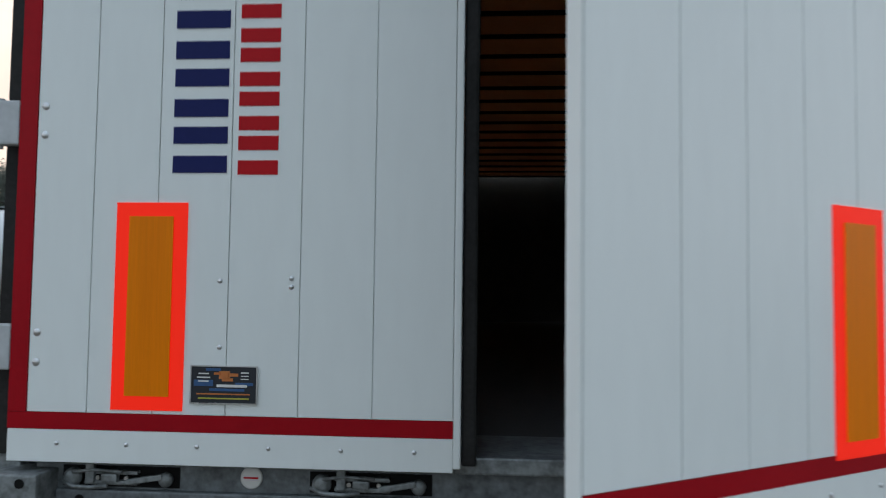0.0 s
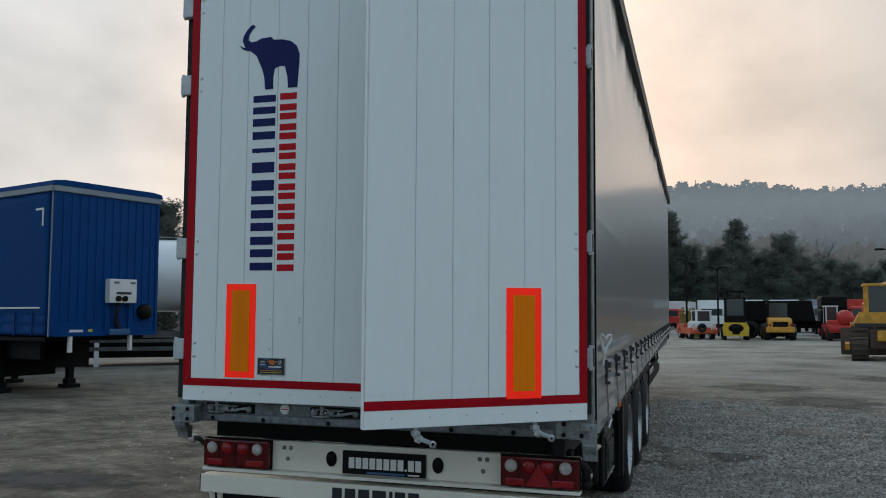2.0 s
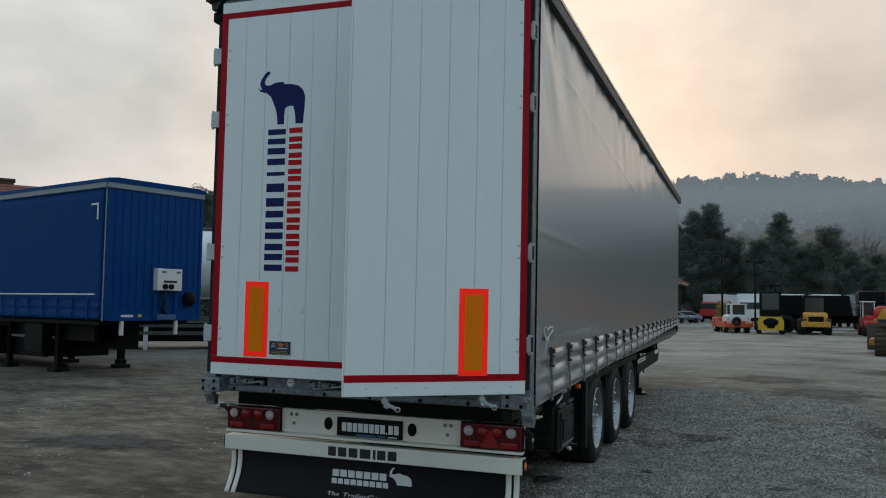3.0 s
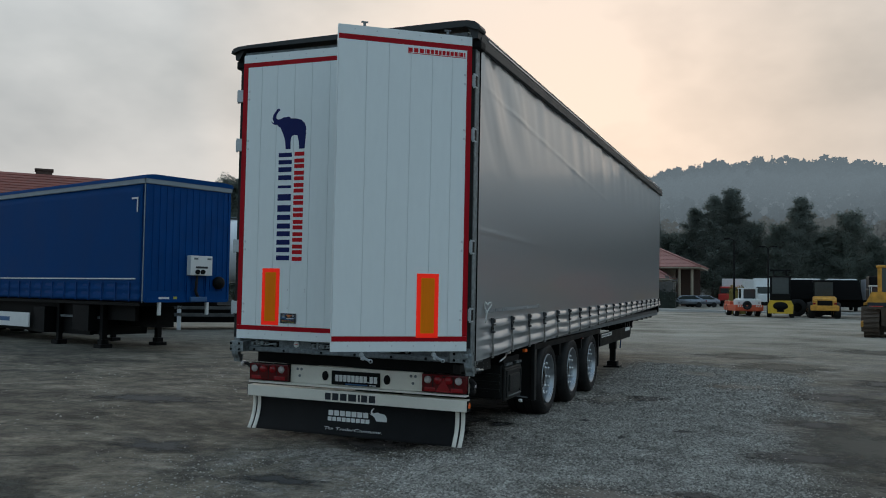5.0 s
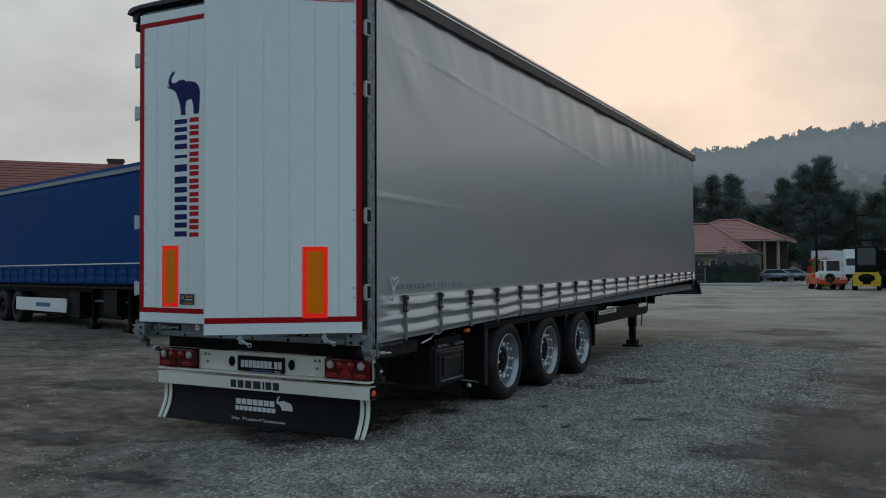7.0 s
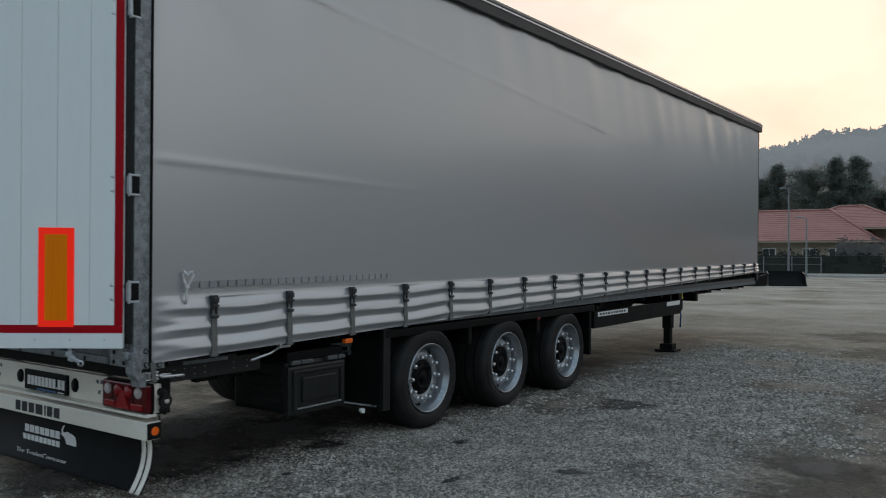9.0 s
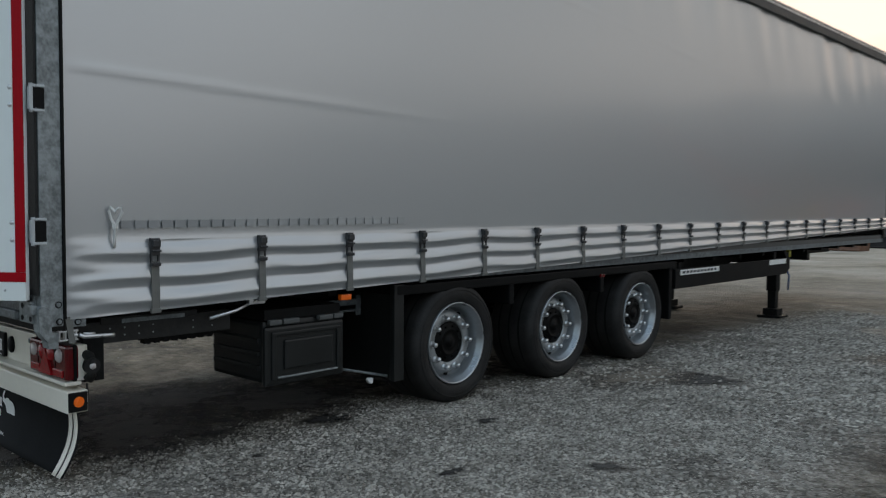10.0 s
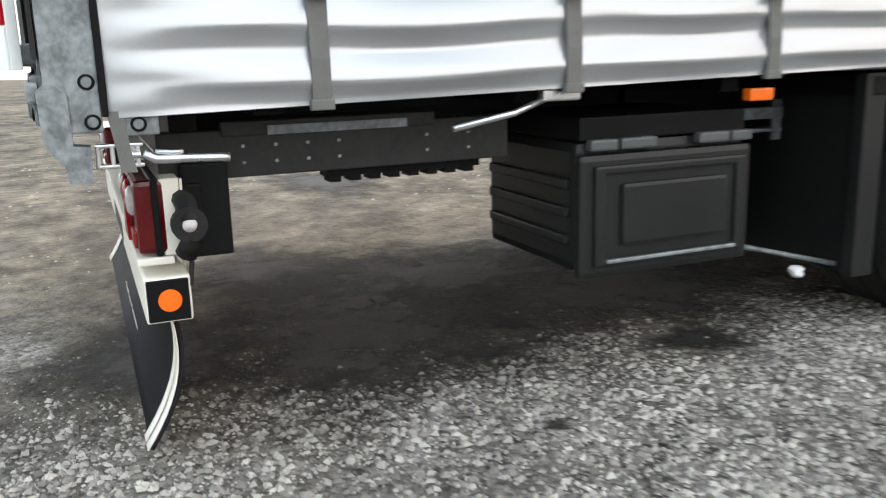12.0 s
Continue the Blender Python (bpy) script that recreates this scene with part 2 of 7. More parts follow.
def tube(bm, pts, r, n=8):
    pts = [Vector(p) for p in pts]
    rings = []
    for i, p in enumerate(pts):
        d = (pts[min(i + 1, len(pts) - 1)] - pts[max(i - 1, 0)]).normalized()
        q = d.to_track_quat("Z", "Y").to_matrix()
        rings.append([bm.verts.new(p + q @ Vector((r * math.cos(2 * math.pi * k / n), r * math.sin(2 * math.pi * k / n), 0))) for k in range(n)])
    for a, b in zip(rings, rings[1:]):
        for k in range(n):
            bm.faces.new((a[k], a[(k + 1) % n], b[(k + 1) % n], b[k])).smooth = True
    bm.faces.new(rings[0][::-1])
    bm.faces.new(rings[-1])


def prism(bm, outline, axis, d0, d1):
    """An outline of (a, b) pairs pushed along axis x, y or z from d0 to d1."""
    put = {"x": lambda a, b, d: (d, a, b), "y": lambda a, b, d: (a, d, b), "z": lambda a, b, d: (a, b, d)}[axis]
    lo, hi = ([bm.verts.new(put(a, b, d)) for a, b in outline] for d in (d0, d1))
    n = len(outline)
    for i in range(n):
        bm.faces.new((lo[i], lo[(i + 1) % n], hi[(i + 1) % n], hi[i]))
    bm.faces.new(lo[::-1])
    bm.faces.new(hi)


def part(name, bm, material, parent=None, label="", smooth=False):
    bmesh.ops.recalc_face_normals(bm, faces=bm.faces)
    me = bpy.data.meshes.new(name)
    bm.to_mesh(me)
    bm.free()
    me.materials.append(material)
    if smooth:
        for p in me.polygons:
            p.use_smooth = True
    ob = new(name, me)
    ob.parent = parent
    if label:
        tagged(ob, label)
    return ob


def again(ob, at, parent=None):
    """The same piece once more, on the same mesh."""
    o = new(ob.name.split(".")[0], ob.data)
    o.parent = parent or ob.parent
    o.matrix_basis = at
    return o


def thing(name, label, category, at=None, group="", kind=""):
    ob = new(name)
    ob.empty_display_size = 0.2
    if at is not None:
        ob.matrix_basis = at
    return tagged(ob, label, category, group, kind)


# ---- ground ----
def ground_height(x, y):
    z = -0.16 * min(1, max(0, (-x - 4) / 5)) * min(1, max(0, (22 - y) / 12)) if y < 22 else 0.0
    far = min(1.0, max(0.0, (math.hypot(x - 1, y - 3) - 1.5) / 6))
    z += 0.022 * far * noise.noise(Vector((x * 0.45, y * 0.45, 0))) + 0.05 * far * noise.noise(Vector((x * 0.11, y * 0.11, 3)))
    z += 0.006 * noise.noise(Vector((x * 2.3, y * 2.3, 5)))
    return z


def ground_material():
    m = bpy.data.materials.new("gravel_yard")
    m.use_nodes = True
    nt = m.node_tree
    N, L = nt.nodes.new, nt.links.new
    b = nt.nodes["Principled BSDF"]
    tc = N("ShaderNodeTexCoord")

    def tex(kind, scale, detail=4.0, rough=0.55, stretch=None):
        n = N(kind)
        n.inputs["Scale"].default_value = scale
        if kind == "ShaderNodeTexNoise":
            n.inputs["Detail"].default_value, n.inputs["Roughness"].default_value = detail, rough
        src = tc.outputs["Object"]
        if stretch:
            mp = N("ShaderNodeMapping")
            mp.inputs["Scale"].default_value = stretch
            mp.inputs["Rotation"].default_value = (0, 0, radians(35))
            L(src, mp.inputs[0])
            src = mp.outputs[0]
        L(src, n.inputs["Vector"])
        return n

    def ramp(src, *stops):
        r = N("ShaderNodeValToRGB")
        e = r.color_ramp.elements
        while len(e) < len(stops):
            e.new(0.5)
        for k, (p, c) in zip(e, stops):
            k.position, k.color = p, ((c, c, c, 1) if isinstance(c, float) else (*c, 1))
        L(src, r.inputs[0])
        return r.outputs[0]

    def mix(f, a, c, kind="MIX"):
        x = N("ShaderNodeMix")
        x.data_type, x.blend_type = "RGBA", kind
        if isinstance(f, float):
            x.inputs[0].default_value = f
        else:
            L(f, x.inputs[0])
        L(a, x.inputs[6])
        L(c, x.inputs[7])
        return x.outputs[2]

    stones = tex("ShaderNodeTexVoronoi", 30.0)
    stones2 = tex("ShaderNodeTexVoronoi", 62.0)
    shade = mix(0.5, stones.outputs["Color"], stones2.outputs["Color"])
    bw = N("ShaderNodeRGBToBW")
    L(shade, bw.inputs[0])
    gravel = ramp(bw.outputs[0], (0.20, (0.064, 0.058, 0.050)), (0.48, (0.232, 0.217, 0.193)), (0.80, (0.48, 0.452, 0.410)))
    dirt_n = tex("ShaderNodeTexNoise", 5.0, 10.0, 0.78)
    dirt = ramp(dirt_n.outputs[0], (0.34, (0.085, 0.072, 0.054)), (0.5, (0.178, 0.152, 0.114)), (0.66, (0.285, 0.247, 0.188)))
    streak = tex("ShaderNodeTexNoise", 0.20, 7.0, 0.68, (1.0, 2.6, 1.0))
    lane = ramp(streak.outputs[0], (0.47, 0.0), (0.57, 1.0))
    patch = tex("ShaderNodeTexNoise", 1.1, 6.0, 0.7)
    worn = ramp(patch.outputs[0], (0.43, 0.1), (0.56, 1.0))
    # the crushed-stone strip beside the trailer
    sepp = N("ShaderNodeSeparateXYZ")
    L(tc.outputs["Object"], sepp.inputs[0])
    wander = tex("ShaderNodeTexNoise", 0.7, 4.0, 0.6)

    def band(axis, lo, hi):
        """1 past hi, 0 before lo along an axis, with an uneven border; lo may lie past hi."""
        sway = N("ShaderNodeMath")
        sway.operation = "MULTIPLY_ADD"
        sway.inputs[1].default_value = 2.6
        L(wander.outputs[0], sway.inputs[0])
        L(sepp.outputs[axis], sway.inputs[2])
        r = N("ShaderNodeMapRange")
        r.inputs[1].default_value, r.inputs[2].default_value = lo + 1.3, hi + 1.3
        L(sway.outputs[0], r.inputs[0])
        return r.outputs[0]

    def times(*socks):
        out = socks[0]
        for k in socks[1:]:
            p = N("ShaderNodeMath")
            p.operation = "MULTIPLY"
            L(out, p.inputs[0])
            L(k, p.inputs[1])
            out = p.outputs[0]
        return out

    st = N("ShaderNodeMath")
    st.operation = "MULTIPLY"
    st.inputs[1].default_value = 1.0
    L(times(band(0, 0.4, 1.3), band(0, 4.8, 3.6), band(1, -3.0, -0.9), band(1, 12.5, 8.0)), st.inputs[0])
    # tan dirt on the trailer's other side
    tan = N("ShaderNodeMapRange")
    tan.inputs[1].default_value, tan.inputs[2].default_value, tan.inputs[3].default_value, tan.inputs[4].default_value = -1.4, 0.6, 0.12, 1.0
    L(sepp.outputs[0], tan.inputs[0])
    lane_m = N("ShaderNodeMath")
    lane_m.operation = "MULTIPLY"
    L(lane, lane_m.inputs[0])
    L(tan.outputs[0], lane_m.inputs[1])
    lane = lane_m.outputs[0]
    lane2 = N("ShaderNodeMath")
    lane2.operation = "MAXIMUM"
    L(lane, lane2.inputs[0])
    L(st.outputs[0], lane2.inputs[1])
    f0 = N("ShaderNodeMath")
    f0.operation = "MULTIPLY"
    L(lane2.outputs[0], f0.inputs[0])
    L(worn, f0.inputs[1])
    stm = N("ShaderNodeMath")
    stm.operation = "MULTIPLY"
    stm.inputs[1].default_value = 0.85
    L(st.outputs[0], stm.inputs[0])
    f = N("ShaderNodeMath")
    f.operation = "MAXIMUM"
    L(f0.outputs[0], f.inputs[0])
    L(stm.outputs[0], f.inputs[1])
    col = mix(f.outputs[0], dirt, gravel)
    damp = tex("ShaderNodeTexNoise", 0.75, 8.0, 0.72, (1.0, 1.7, 1.0))
    wet = ramp(damp.outputs[0], (0.40, 0.45), (0.54, 1.0))
    keep = N("ShaderNodeMapRange")
    keep.inputs[3].default_value, keep.inputs[4].default_value = 1.0, 0.6
    L(st.outputs[0], keep.inputs[0])
    col = mix(keep.outputs[0], col, mix(1.0, col, wet, "MULTIPLY"))
    broad = tex("ShaderNodeTexNoise", 0.11, 5.0, 0.6, (1.0, 2.2, 1.0))
    tone = ramp(broad.outputs[0], (0.38, 0.60), (0.60, 1.18))
    col = mix(keep.outputs[0], col, mix(1.0, col, tone, "MULTIPLY"))
    mottle = tex("ShaderNodeTexNoise", 2.6, 7.0, 0.7)
    col = mix(1.0, col, ramp(mottle.outputs[0], (0.36, 0.64), (0.62, 1.20)), "MULTIPLY")
    # paler gravel tone mixed in with y across the far yard
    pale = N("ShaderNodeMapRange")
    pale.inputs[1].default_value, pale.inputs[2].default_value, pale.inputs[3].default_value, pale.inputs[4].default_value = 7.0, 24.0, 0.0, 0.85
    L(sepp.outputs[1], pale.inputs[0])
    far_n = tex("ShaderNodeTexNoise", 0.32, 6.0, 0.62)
    far_gravel = ramp(far_n.outputs[0], (0.34, (0.15, 0.138, 0.108)), (0.47, (0.29, 0.272, 0.225)), (0.64, (0.40, 0.378, 0.325)))
    col = mix(pale.outputs[0], col, far_gravel)
    L(col, b.inputs["Base Color"])
    b.inputs["Roughness"].default_value = 0.88
    b.inputs["Specular IOR Level"].default_value = 0.25
    bp = N("ShaderNodeBump")
    bp.inputs["Strength"].default_value, bp.inputs["Distance"].default_value = 1.0, 0.02
    inv = N("ShaderNodeMath")
    inv.operation = "MULTIPLY_ADD"
    inv.inputs[1].default_value = -0.8
    L(stones.outputs["Distance"], inv.inputs[0])
    L(dirt_n.outputs[0], inv.inputs[2])
    inv2 = N("ShaderNodeMath")
    inv2.operation = "MULTIPLY_ADD"
    inv2.inputs[1].default_value = -0.4
    L(stones2.outputs["Distance"], inv2.inputs[0])
    L(inv.outputs[0], inv2.inputs[2])
    L(inv2.outputs[0], bp.inputs["Height"])
    L(bp.outputs[0], b.inputs["Normal"])
    return m


def build_ground():
    def axis(lo, hi, fine, mid, reach):
        out, x, s = [], lo, fine
        while x < hi:
            out.append(x)
            x += fine
        while x < reach:
            out.append(x)
            s = min(s * 1.18, 200)
            x += s
        out.append(reach)
        x, s, left = lo, fine, []
        while x > mid:
            s = min(s * 1.18, 200)
            x -= s
            left.append(max(x, mid))
        return left[::-1] + out

    xs, ys = axis(-3, 8, 0.11, -1500, 1500), axis(-8, 12, 0.13, -1500, 1500)
    verts = [(x, y, ground_height(x, y)) for y in ys for x in xs]
    n = len(xs)
    faces = [(j * n + i, j * n + i + 1, (j + 1) * n + i + 1, (j + 1) * n + i) for j in range(len(ys) - 1) for i in range(n - 1)]
    me = bpy.data.meshes.new("ground")
    me.from_pydata(verts, [], faces)
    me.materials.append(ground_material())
    for p in me.polygons:
        p.use_smooth = True
    tagged(new("ground", me), "grey crushed-gravel yard with tan compacted dirt and damp stains", "ground", kind="structure")


build_ground()


# ---- loose stones, damp stains ----
STONE = mat("crushed_stone", (0.27, 0.275, 0.275), 0.85, 0, 0.2, scale=30, fine=120)
STONE_NODES = STONE.node_tree
_geo = STONE_NODES.nodes.new("ShaderNodeNewGeometry")
_sr = STONE_NODES.nodes.new("ShaderNodeValToRGB")
_sr.color_ramp.elements[0].color, _sr.color_ramp.elements[1].color = (0.108, 0.097, 0.083, 1), (0.50, 0.467, 0.416, 1)
STONE_NODES.links.new(_geo.outputs["Random Per Island"], _sr.inputs[0])
_stc, _sn, _sm, _sx = (STONE_NODES.nodes.new("ShaderNode" + k) for k in ("TexCoord", "TexNoise", "ValToRGB", "Mix"))
_sn.inputs["Scale"].default_value, _sn.inputs["Detail"].default_value, _sn.inputs["Roughness"].default_value = 2.6, 7.0, 0.7
STONE_NODES.links.new(_stc.outputs["Object"], _sn.inputs[0])
STONE_NODES.links.new(_sn.outputs[0], _sm.inputs[0])
_sm.color_ramp.elements[0].position, _sm.color_ramp.elements[0].color = 0.36, (0.66, 0.65, 0.63, 1)
_sm.color_ramp.elements[1].position, _sm.color_ramp.elements[1].color = 0.62, (1.15, 1.15, 1.14, 1)
_sx.data_type, _sx.blend_type = "RGBA", "MULTIPLY"
_sx.inputs[0].default_value = 1.0
STONE_NODES.links.new(_sr.outputs[0], _sx.inputs[6])
STONE_NODES.links.new(_sm.outputs[0], _sx.inputs[7])
STONE_NODES.links.new(_sx.outputs[2], STONE_NODES.nodes["Principled BSDF"].inputs["Base Color"])


MUDS = ((4.1, 1.35, 0.75, 0.42, 11), (4.9, 0.3, 0.5, 0.35, 12), (4.25, 3.5, 0.55, 0.4, 13), (4.6, 6.4, 0.7, 0.9, 14), (2.9, 2.42, 0.16, 0.12, 15), (3.3, -0.55, 0.28, 0.2, 16), (2.2, 5.1, 0.35, 0.4, 17), (0.2, -1.35, 0.6, 0.22, 18), (-1.6, -0.6, 0.7, 0.4, 19), (5.6, 9.0, 0.9, 1.2, 20), (1.9, -2.2, 0.5, 0.2, 22), (-4.0, 2.0, 1.2, 0.6, 23))


OILS = ((0.755, 0.90, 0.12, 0.25, 1), (0.95, 2.02, 0.21, 0.19, 2), (0.72, 1.32, 0.08, 0.24, 3), (1.36, 1.22, 0.06, 0.07, 4), (0.50, 1.55, 0.07, 0.14, 5), (1.75, 2.75, 0.07, 0.1, 6), (2.35, 1.75, 0.06, 0.12, 7))


DAMPS = ((4.75, 2.3, 0.95, 1.7, 31), (5.4, 5.6, 0.9, 1.6, 32), (4.0, 11.5, 1.2, 1.6, 33), (5.7, 0.5, 0.8, 1.0, 35), (3.2, 14.5, 1.6, 1.2, 36), (6.6, 17.5, 1.8, 1.6, 37), (-3.4, 4.6, 1.3, 0.8, 38), (-1.9, -2.6, 1.4, 0.7, 39))


def scatter_stones():
    rng = random.Random(8)
    vs, fs = [], []

    def stone(x, y, s):
        z = ground_height(x, y)
        b, a = len(vs), rng.uniform(0, 6.28)
        for k in range(4):
            an = a + 1.5708 * k + rng.uniform(-0.3, 0.3)
            q = s * rng.uniform(0.7, 1.2)
            vs.append((x + q * math.cos(an), y + q * math.sin(an), z + s * rng.uniform(-0.15, 0.25)))
        for k in range(2):
            an = a + 3.14 * k + rng.uniform(-0.4, 0.9)
            q = s * rng.uniform(0.25, 0.55)
            vs.append((x + q * math.cos(an), y + q * math.sin(an), z + s * rng.uniform(0.4, 0.8)))
        fs.extend([(b, b + 1, b + 4), (b + 1, b + 2, b + 5), (b + 1, b + 5, b + 4), (b + 2, b + 3, b + 5), (b + 3, b, b + 4), (b + 3, b + 4, b + 5)])

    def bed(n, x0, x1, y0, y1, lo, hi, bias=0.0, soft=0.8):
        k = 0
        while k < n:
            x, y = rng.uniform(x0, x1), rng.uniform(y0, y1)
            edge = min((x - x0) / soft, (x1 - x) / soft, (y - y0) / soft, (y1 - y) / soft)
            if edge < rng.random():
                k += 1
                continue
            if any(((x - m[0]) / m[2]) ** 2 + ((y - m[1]) / m[3]) ** 2 < rng.uniform(0.5, 1.6) for m in MUDS + OILS + DAMPS) and rng.random() < 0.86:
                k += 1
                continue
            if noise.noise(Vector((x * 0.9, y * 0.9, 17))) + bias > rng.uniform(-0.25, 0.35):
                stone(x, y, lo + (hi - lo) * rng.random() ** 2.8)
            k += 1
    bed(110000, 0.6, 4.2, -1.6, 4.2, 0.005, 0.018, 0.42, 0.6)
    bed(60000, 0.35, 5.0, -2.2, 5.0, 0.004, 0.011, 0.15)
    bed(66000, 0.8, 4.7, 3.6, 11.5, 0.009, 0.027, 0.30, 1.2)
    bed(24000, -2.0, 6.0, -5.2, 0.4, 0.006, 0.018, -0.02, 1.2)
    bed(9000, -1.1, 1.3, -0.7, 4.2, 0.003, 0.010, 0.0)
    bed(5000, -10.0, -2.0, -1.5, 10.0, 0.008, 0.020, -0.05, 1.5)
    me = bpy.data.meshes.new("gravel_stones")
    me.from_pydata(vs, [], fs)
    me.materials.append(STONE)
    tagged(new("gravel_stones", me), "loose grey crushed stones on the yard", "gravel", kind="stuff")


scatter_stones()
OIL = mat("damp_oil_stain", (0.012, 0.011, 0.010), 0.75, 0, 0.35, scale=7, fine=60, bump=0.6, bscale=60)


MUD = mat("dark_mud", (0.040, 0.038, 0.035), 0.85, 0, 0.4, scale=5, fine=50, bump=0.8, bscale=40)


def ragged(m):
    """Lets a stain thin out towards its rim, broken by noise."""
    nt = m.node_tree
    N, L = nt.nodes.new, nt.links.new
    at, no, tc = N("ShaderNodeAttribute"), N("ShaderNodeTexNoise"), N("ShaderNodeTexCoord")
    at.attribute_name = "rim"
    no.inputs["Scale"].default_value, no.inputs["Detail"].default_value = 6.0, 9.0
    no.inputs["Roughness"].default_value = 0.72
    L(tc.outputs["Object"], no.inputs[0])
    ad, rg = N("ShaderNodeMath"), N("ShaderNodeMapRange")
    L(at.outputs["Fac"], ad.inputs[0])
    L(no.outputs[0], ad.inputs[1])
    rg.inputs[1].default_value, rg.inputs[2].default_value = 0.74, 1.16
    L(ad.outputs[0], rg.inputs[0])
    tr, mx = N("ShaderNodeBsdfTransparent"), N("ShaderNodeMixShader")
    L(rg.outputs[0], mx.inputs[0])
    L(tr.outputs[0], mx.inputs[1])
    L(nt.nodes["Principled BSDF"].outputs[0], mx.inputs[2])
    L(mx.outputs[0], nt.nodes["Material Output"].inputs[0])


ragged(OIL)
ragged(MUD)


def stain(x, y, rx, ry, seed, material, name, label):
    """An irregular patch that follows the ground a few millimetres above it."""
    rng = random.Random(seed)
    n, rings = 48, 7
    rim = []
    for i in range(n):
        a = 2 * math.pi * i / n
        rim.append(1 + 0.55 * noise.noise(Vector((math.cos(a) * 1.5, math.sin(a) * 1.5, seed * 3.1))) + 0.3 * noise.noise(Vector((math.cos(a) * 5, math.sin(a) * 5, seed))) + rng.uniform(-0.06, 0.06))
    vs = [(x, y, ground_height(x, y) + 0.006)]
    for k in range(1, rings + 1):
        for i in range(n):
            a = 2 * math.pi * i / n
            px, py = x + rx * rim[i] * k / rings * math.cos(a), y + ry * rim[i] * k / rings * math.sin(a)
            vs.append((px, py, ground_height(px, py) + 0.006 * (1 - 0.5 * (k == rings))))
    fs = [(0, 1 + i, 1 + (i + 1) % n) for i in range(n)]
    for k in range(rings - 1):
        fs += [(1 + k * n + i, 1 + k * n + n + i, 1 + k * n + n + (i + 1) % n, 1 + k * n + (i + 1) % n) for i in range(n)]
    me = bpy.data.meshes.new(name)
    me.from_pydata(vs, [], fs)
    rim_at = me.attributes.new("rim", "FLOAT", "POINT")
    rim_at.data[0].value = 1.0
    for k in range(1, rings + 1):
        for i in range(n):
            rim_at.data[1 + (k - 1) * n + i].value = 0.8 * (1 - k / rings) ** 0.7
    me.materials.append(material)
    tagged(new(name, me), label, "stain", kind="structure")


for spot in OILS:
    stain(*spot, OIL, "oil_stain", "dark damp oil stain on the gravel")
DAMP = mat("damp_soil", (0.048, 0.046, 0.034), 0.85, 0, 0.4, scale=4, fine=40, bump=0.8, bscale=40)
TANSOIL = mat("tan_soil", (0.155, 0.132, 0.106), 0.9, 0, 0.35, scale=5, fine=40, bump=0.8, bscale=40)
ragged(DAMP)
ragged(TANSOIL)
# oily soil, painted darker to carry the trailer's shade as well
SHADEDSOIL = mat("dark_oily_soil", (0.030, 0.025, 0.021), 0.9, 0, 0.75, scale=6, fine=70, bump=1.0, bscale=70)
ragged(SHADEDSOIL)
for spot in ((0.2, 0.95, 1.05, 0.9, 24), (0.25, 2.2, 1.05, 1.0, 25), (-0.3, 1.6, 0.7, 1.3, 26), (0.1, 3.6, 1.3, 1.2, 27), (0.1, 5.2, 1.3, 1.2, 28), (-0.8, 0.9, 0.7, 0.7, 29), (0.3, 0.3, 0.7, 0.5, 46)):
    stain(*spot, SHADEDSOIL, "dark_soil", "dark oily soil under the trailer")
for spot in DAMPS:
    stain(*spot, DAMP, "damp_patch", "dark damp soil showing through the gravel")
for spot in ((2.7, -0.8, 0.8, 0.4, 41), (1.7, 4.9, 0.5, 1.0, 42), (3.4, 7.6, 1.0, 1.2, 43), (3.9, -1.9, 0.9, 0.4, 44), (6.5, 8.0, 1.4, 1.8, 45)):
    stain(*spot, TANSOIL, "dirt_patch", "tan compacted dirt showing through the gravel")
for spot in MUDS:
    stain(*spot, MUD, "mud_patch", "dark muddy patch in the gravel")

# ---- the curtain-sided semi-trailer ----
TRAILER = thing("semi_trailer", "silver curtain-sided semi-trailer with white rear doors, one ajar, standing on gravel", "trailer", pose(0, 0, 0, 0.4, 0.54, 0))


def sheet(name, x0, x1, z0, z1, y, material, parent, label="", depth=0.003):
    return part(name, boxes((x0, x1, y - depth, y, z0, z1)), material, parent, label)


def blocks(name, rows, y, material, parent, label, depth=0.0015):
    """Plain bars (x0, x1, z0, z1), each a part, standing in for a mark on an upright face."""
    for a, b, c, d in rows:
        part(name, boxes((a, b, y - depth, y, c, d)), material, parent, label)


def screws(parent, spots, y, r=0.0062):
    bm = bmesh.new()
    lathe(bm, (0, 0, 0), (0, -1, 0), [(r, 0), (r * 0.9, 0.002), (r * 0.5, 0.0035), (0.0005, 0.0038)], 10)
    first = None
    for x, z in spots:
        if first is None:
            first = part("screw", bm, STEEL, parent)
            first.matrix_basis = pose(x, y, z)
        else:
            again(first, pose(x, y, z))


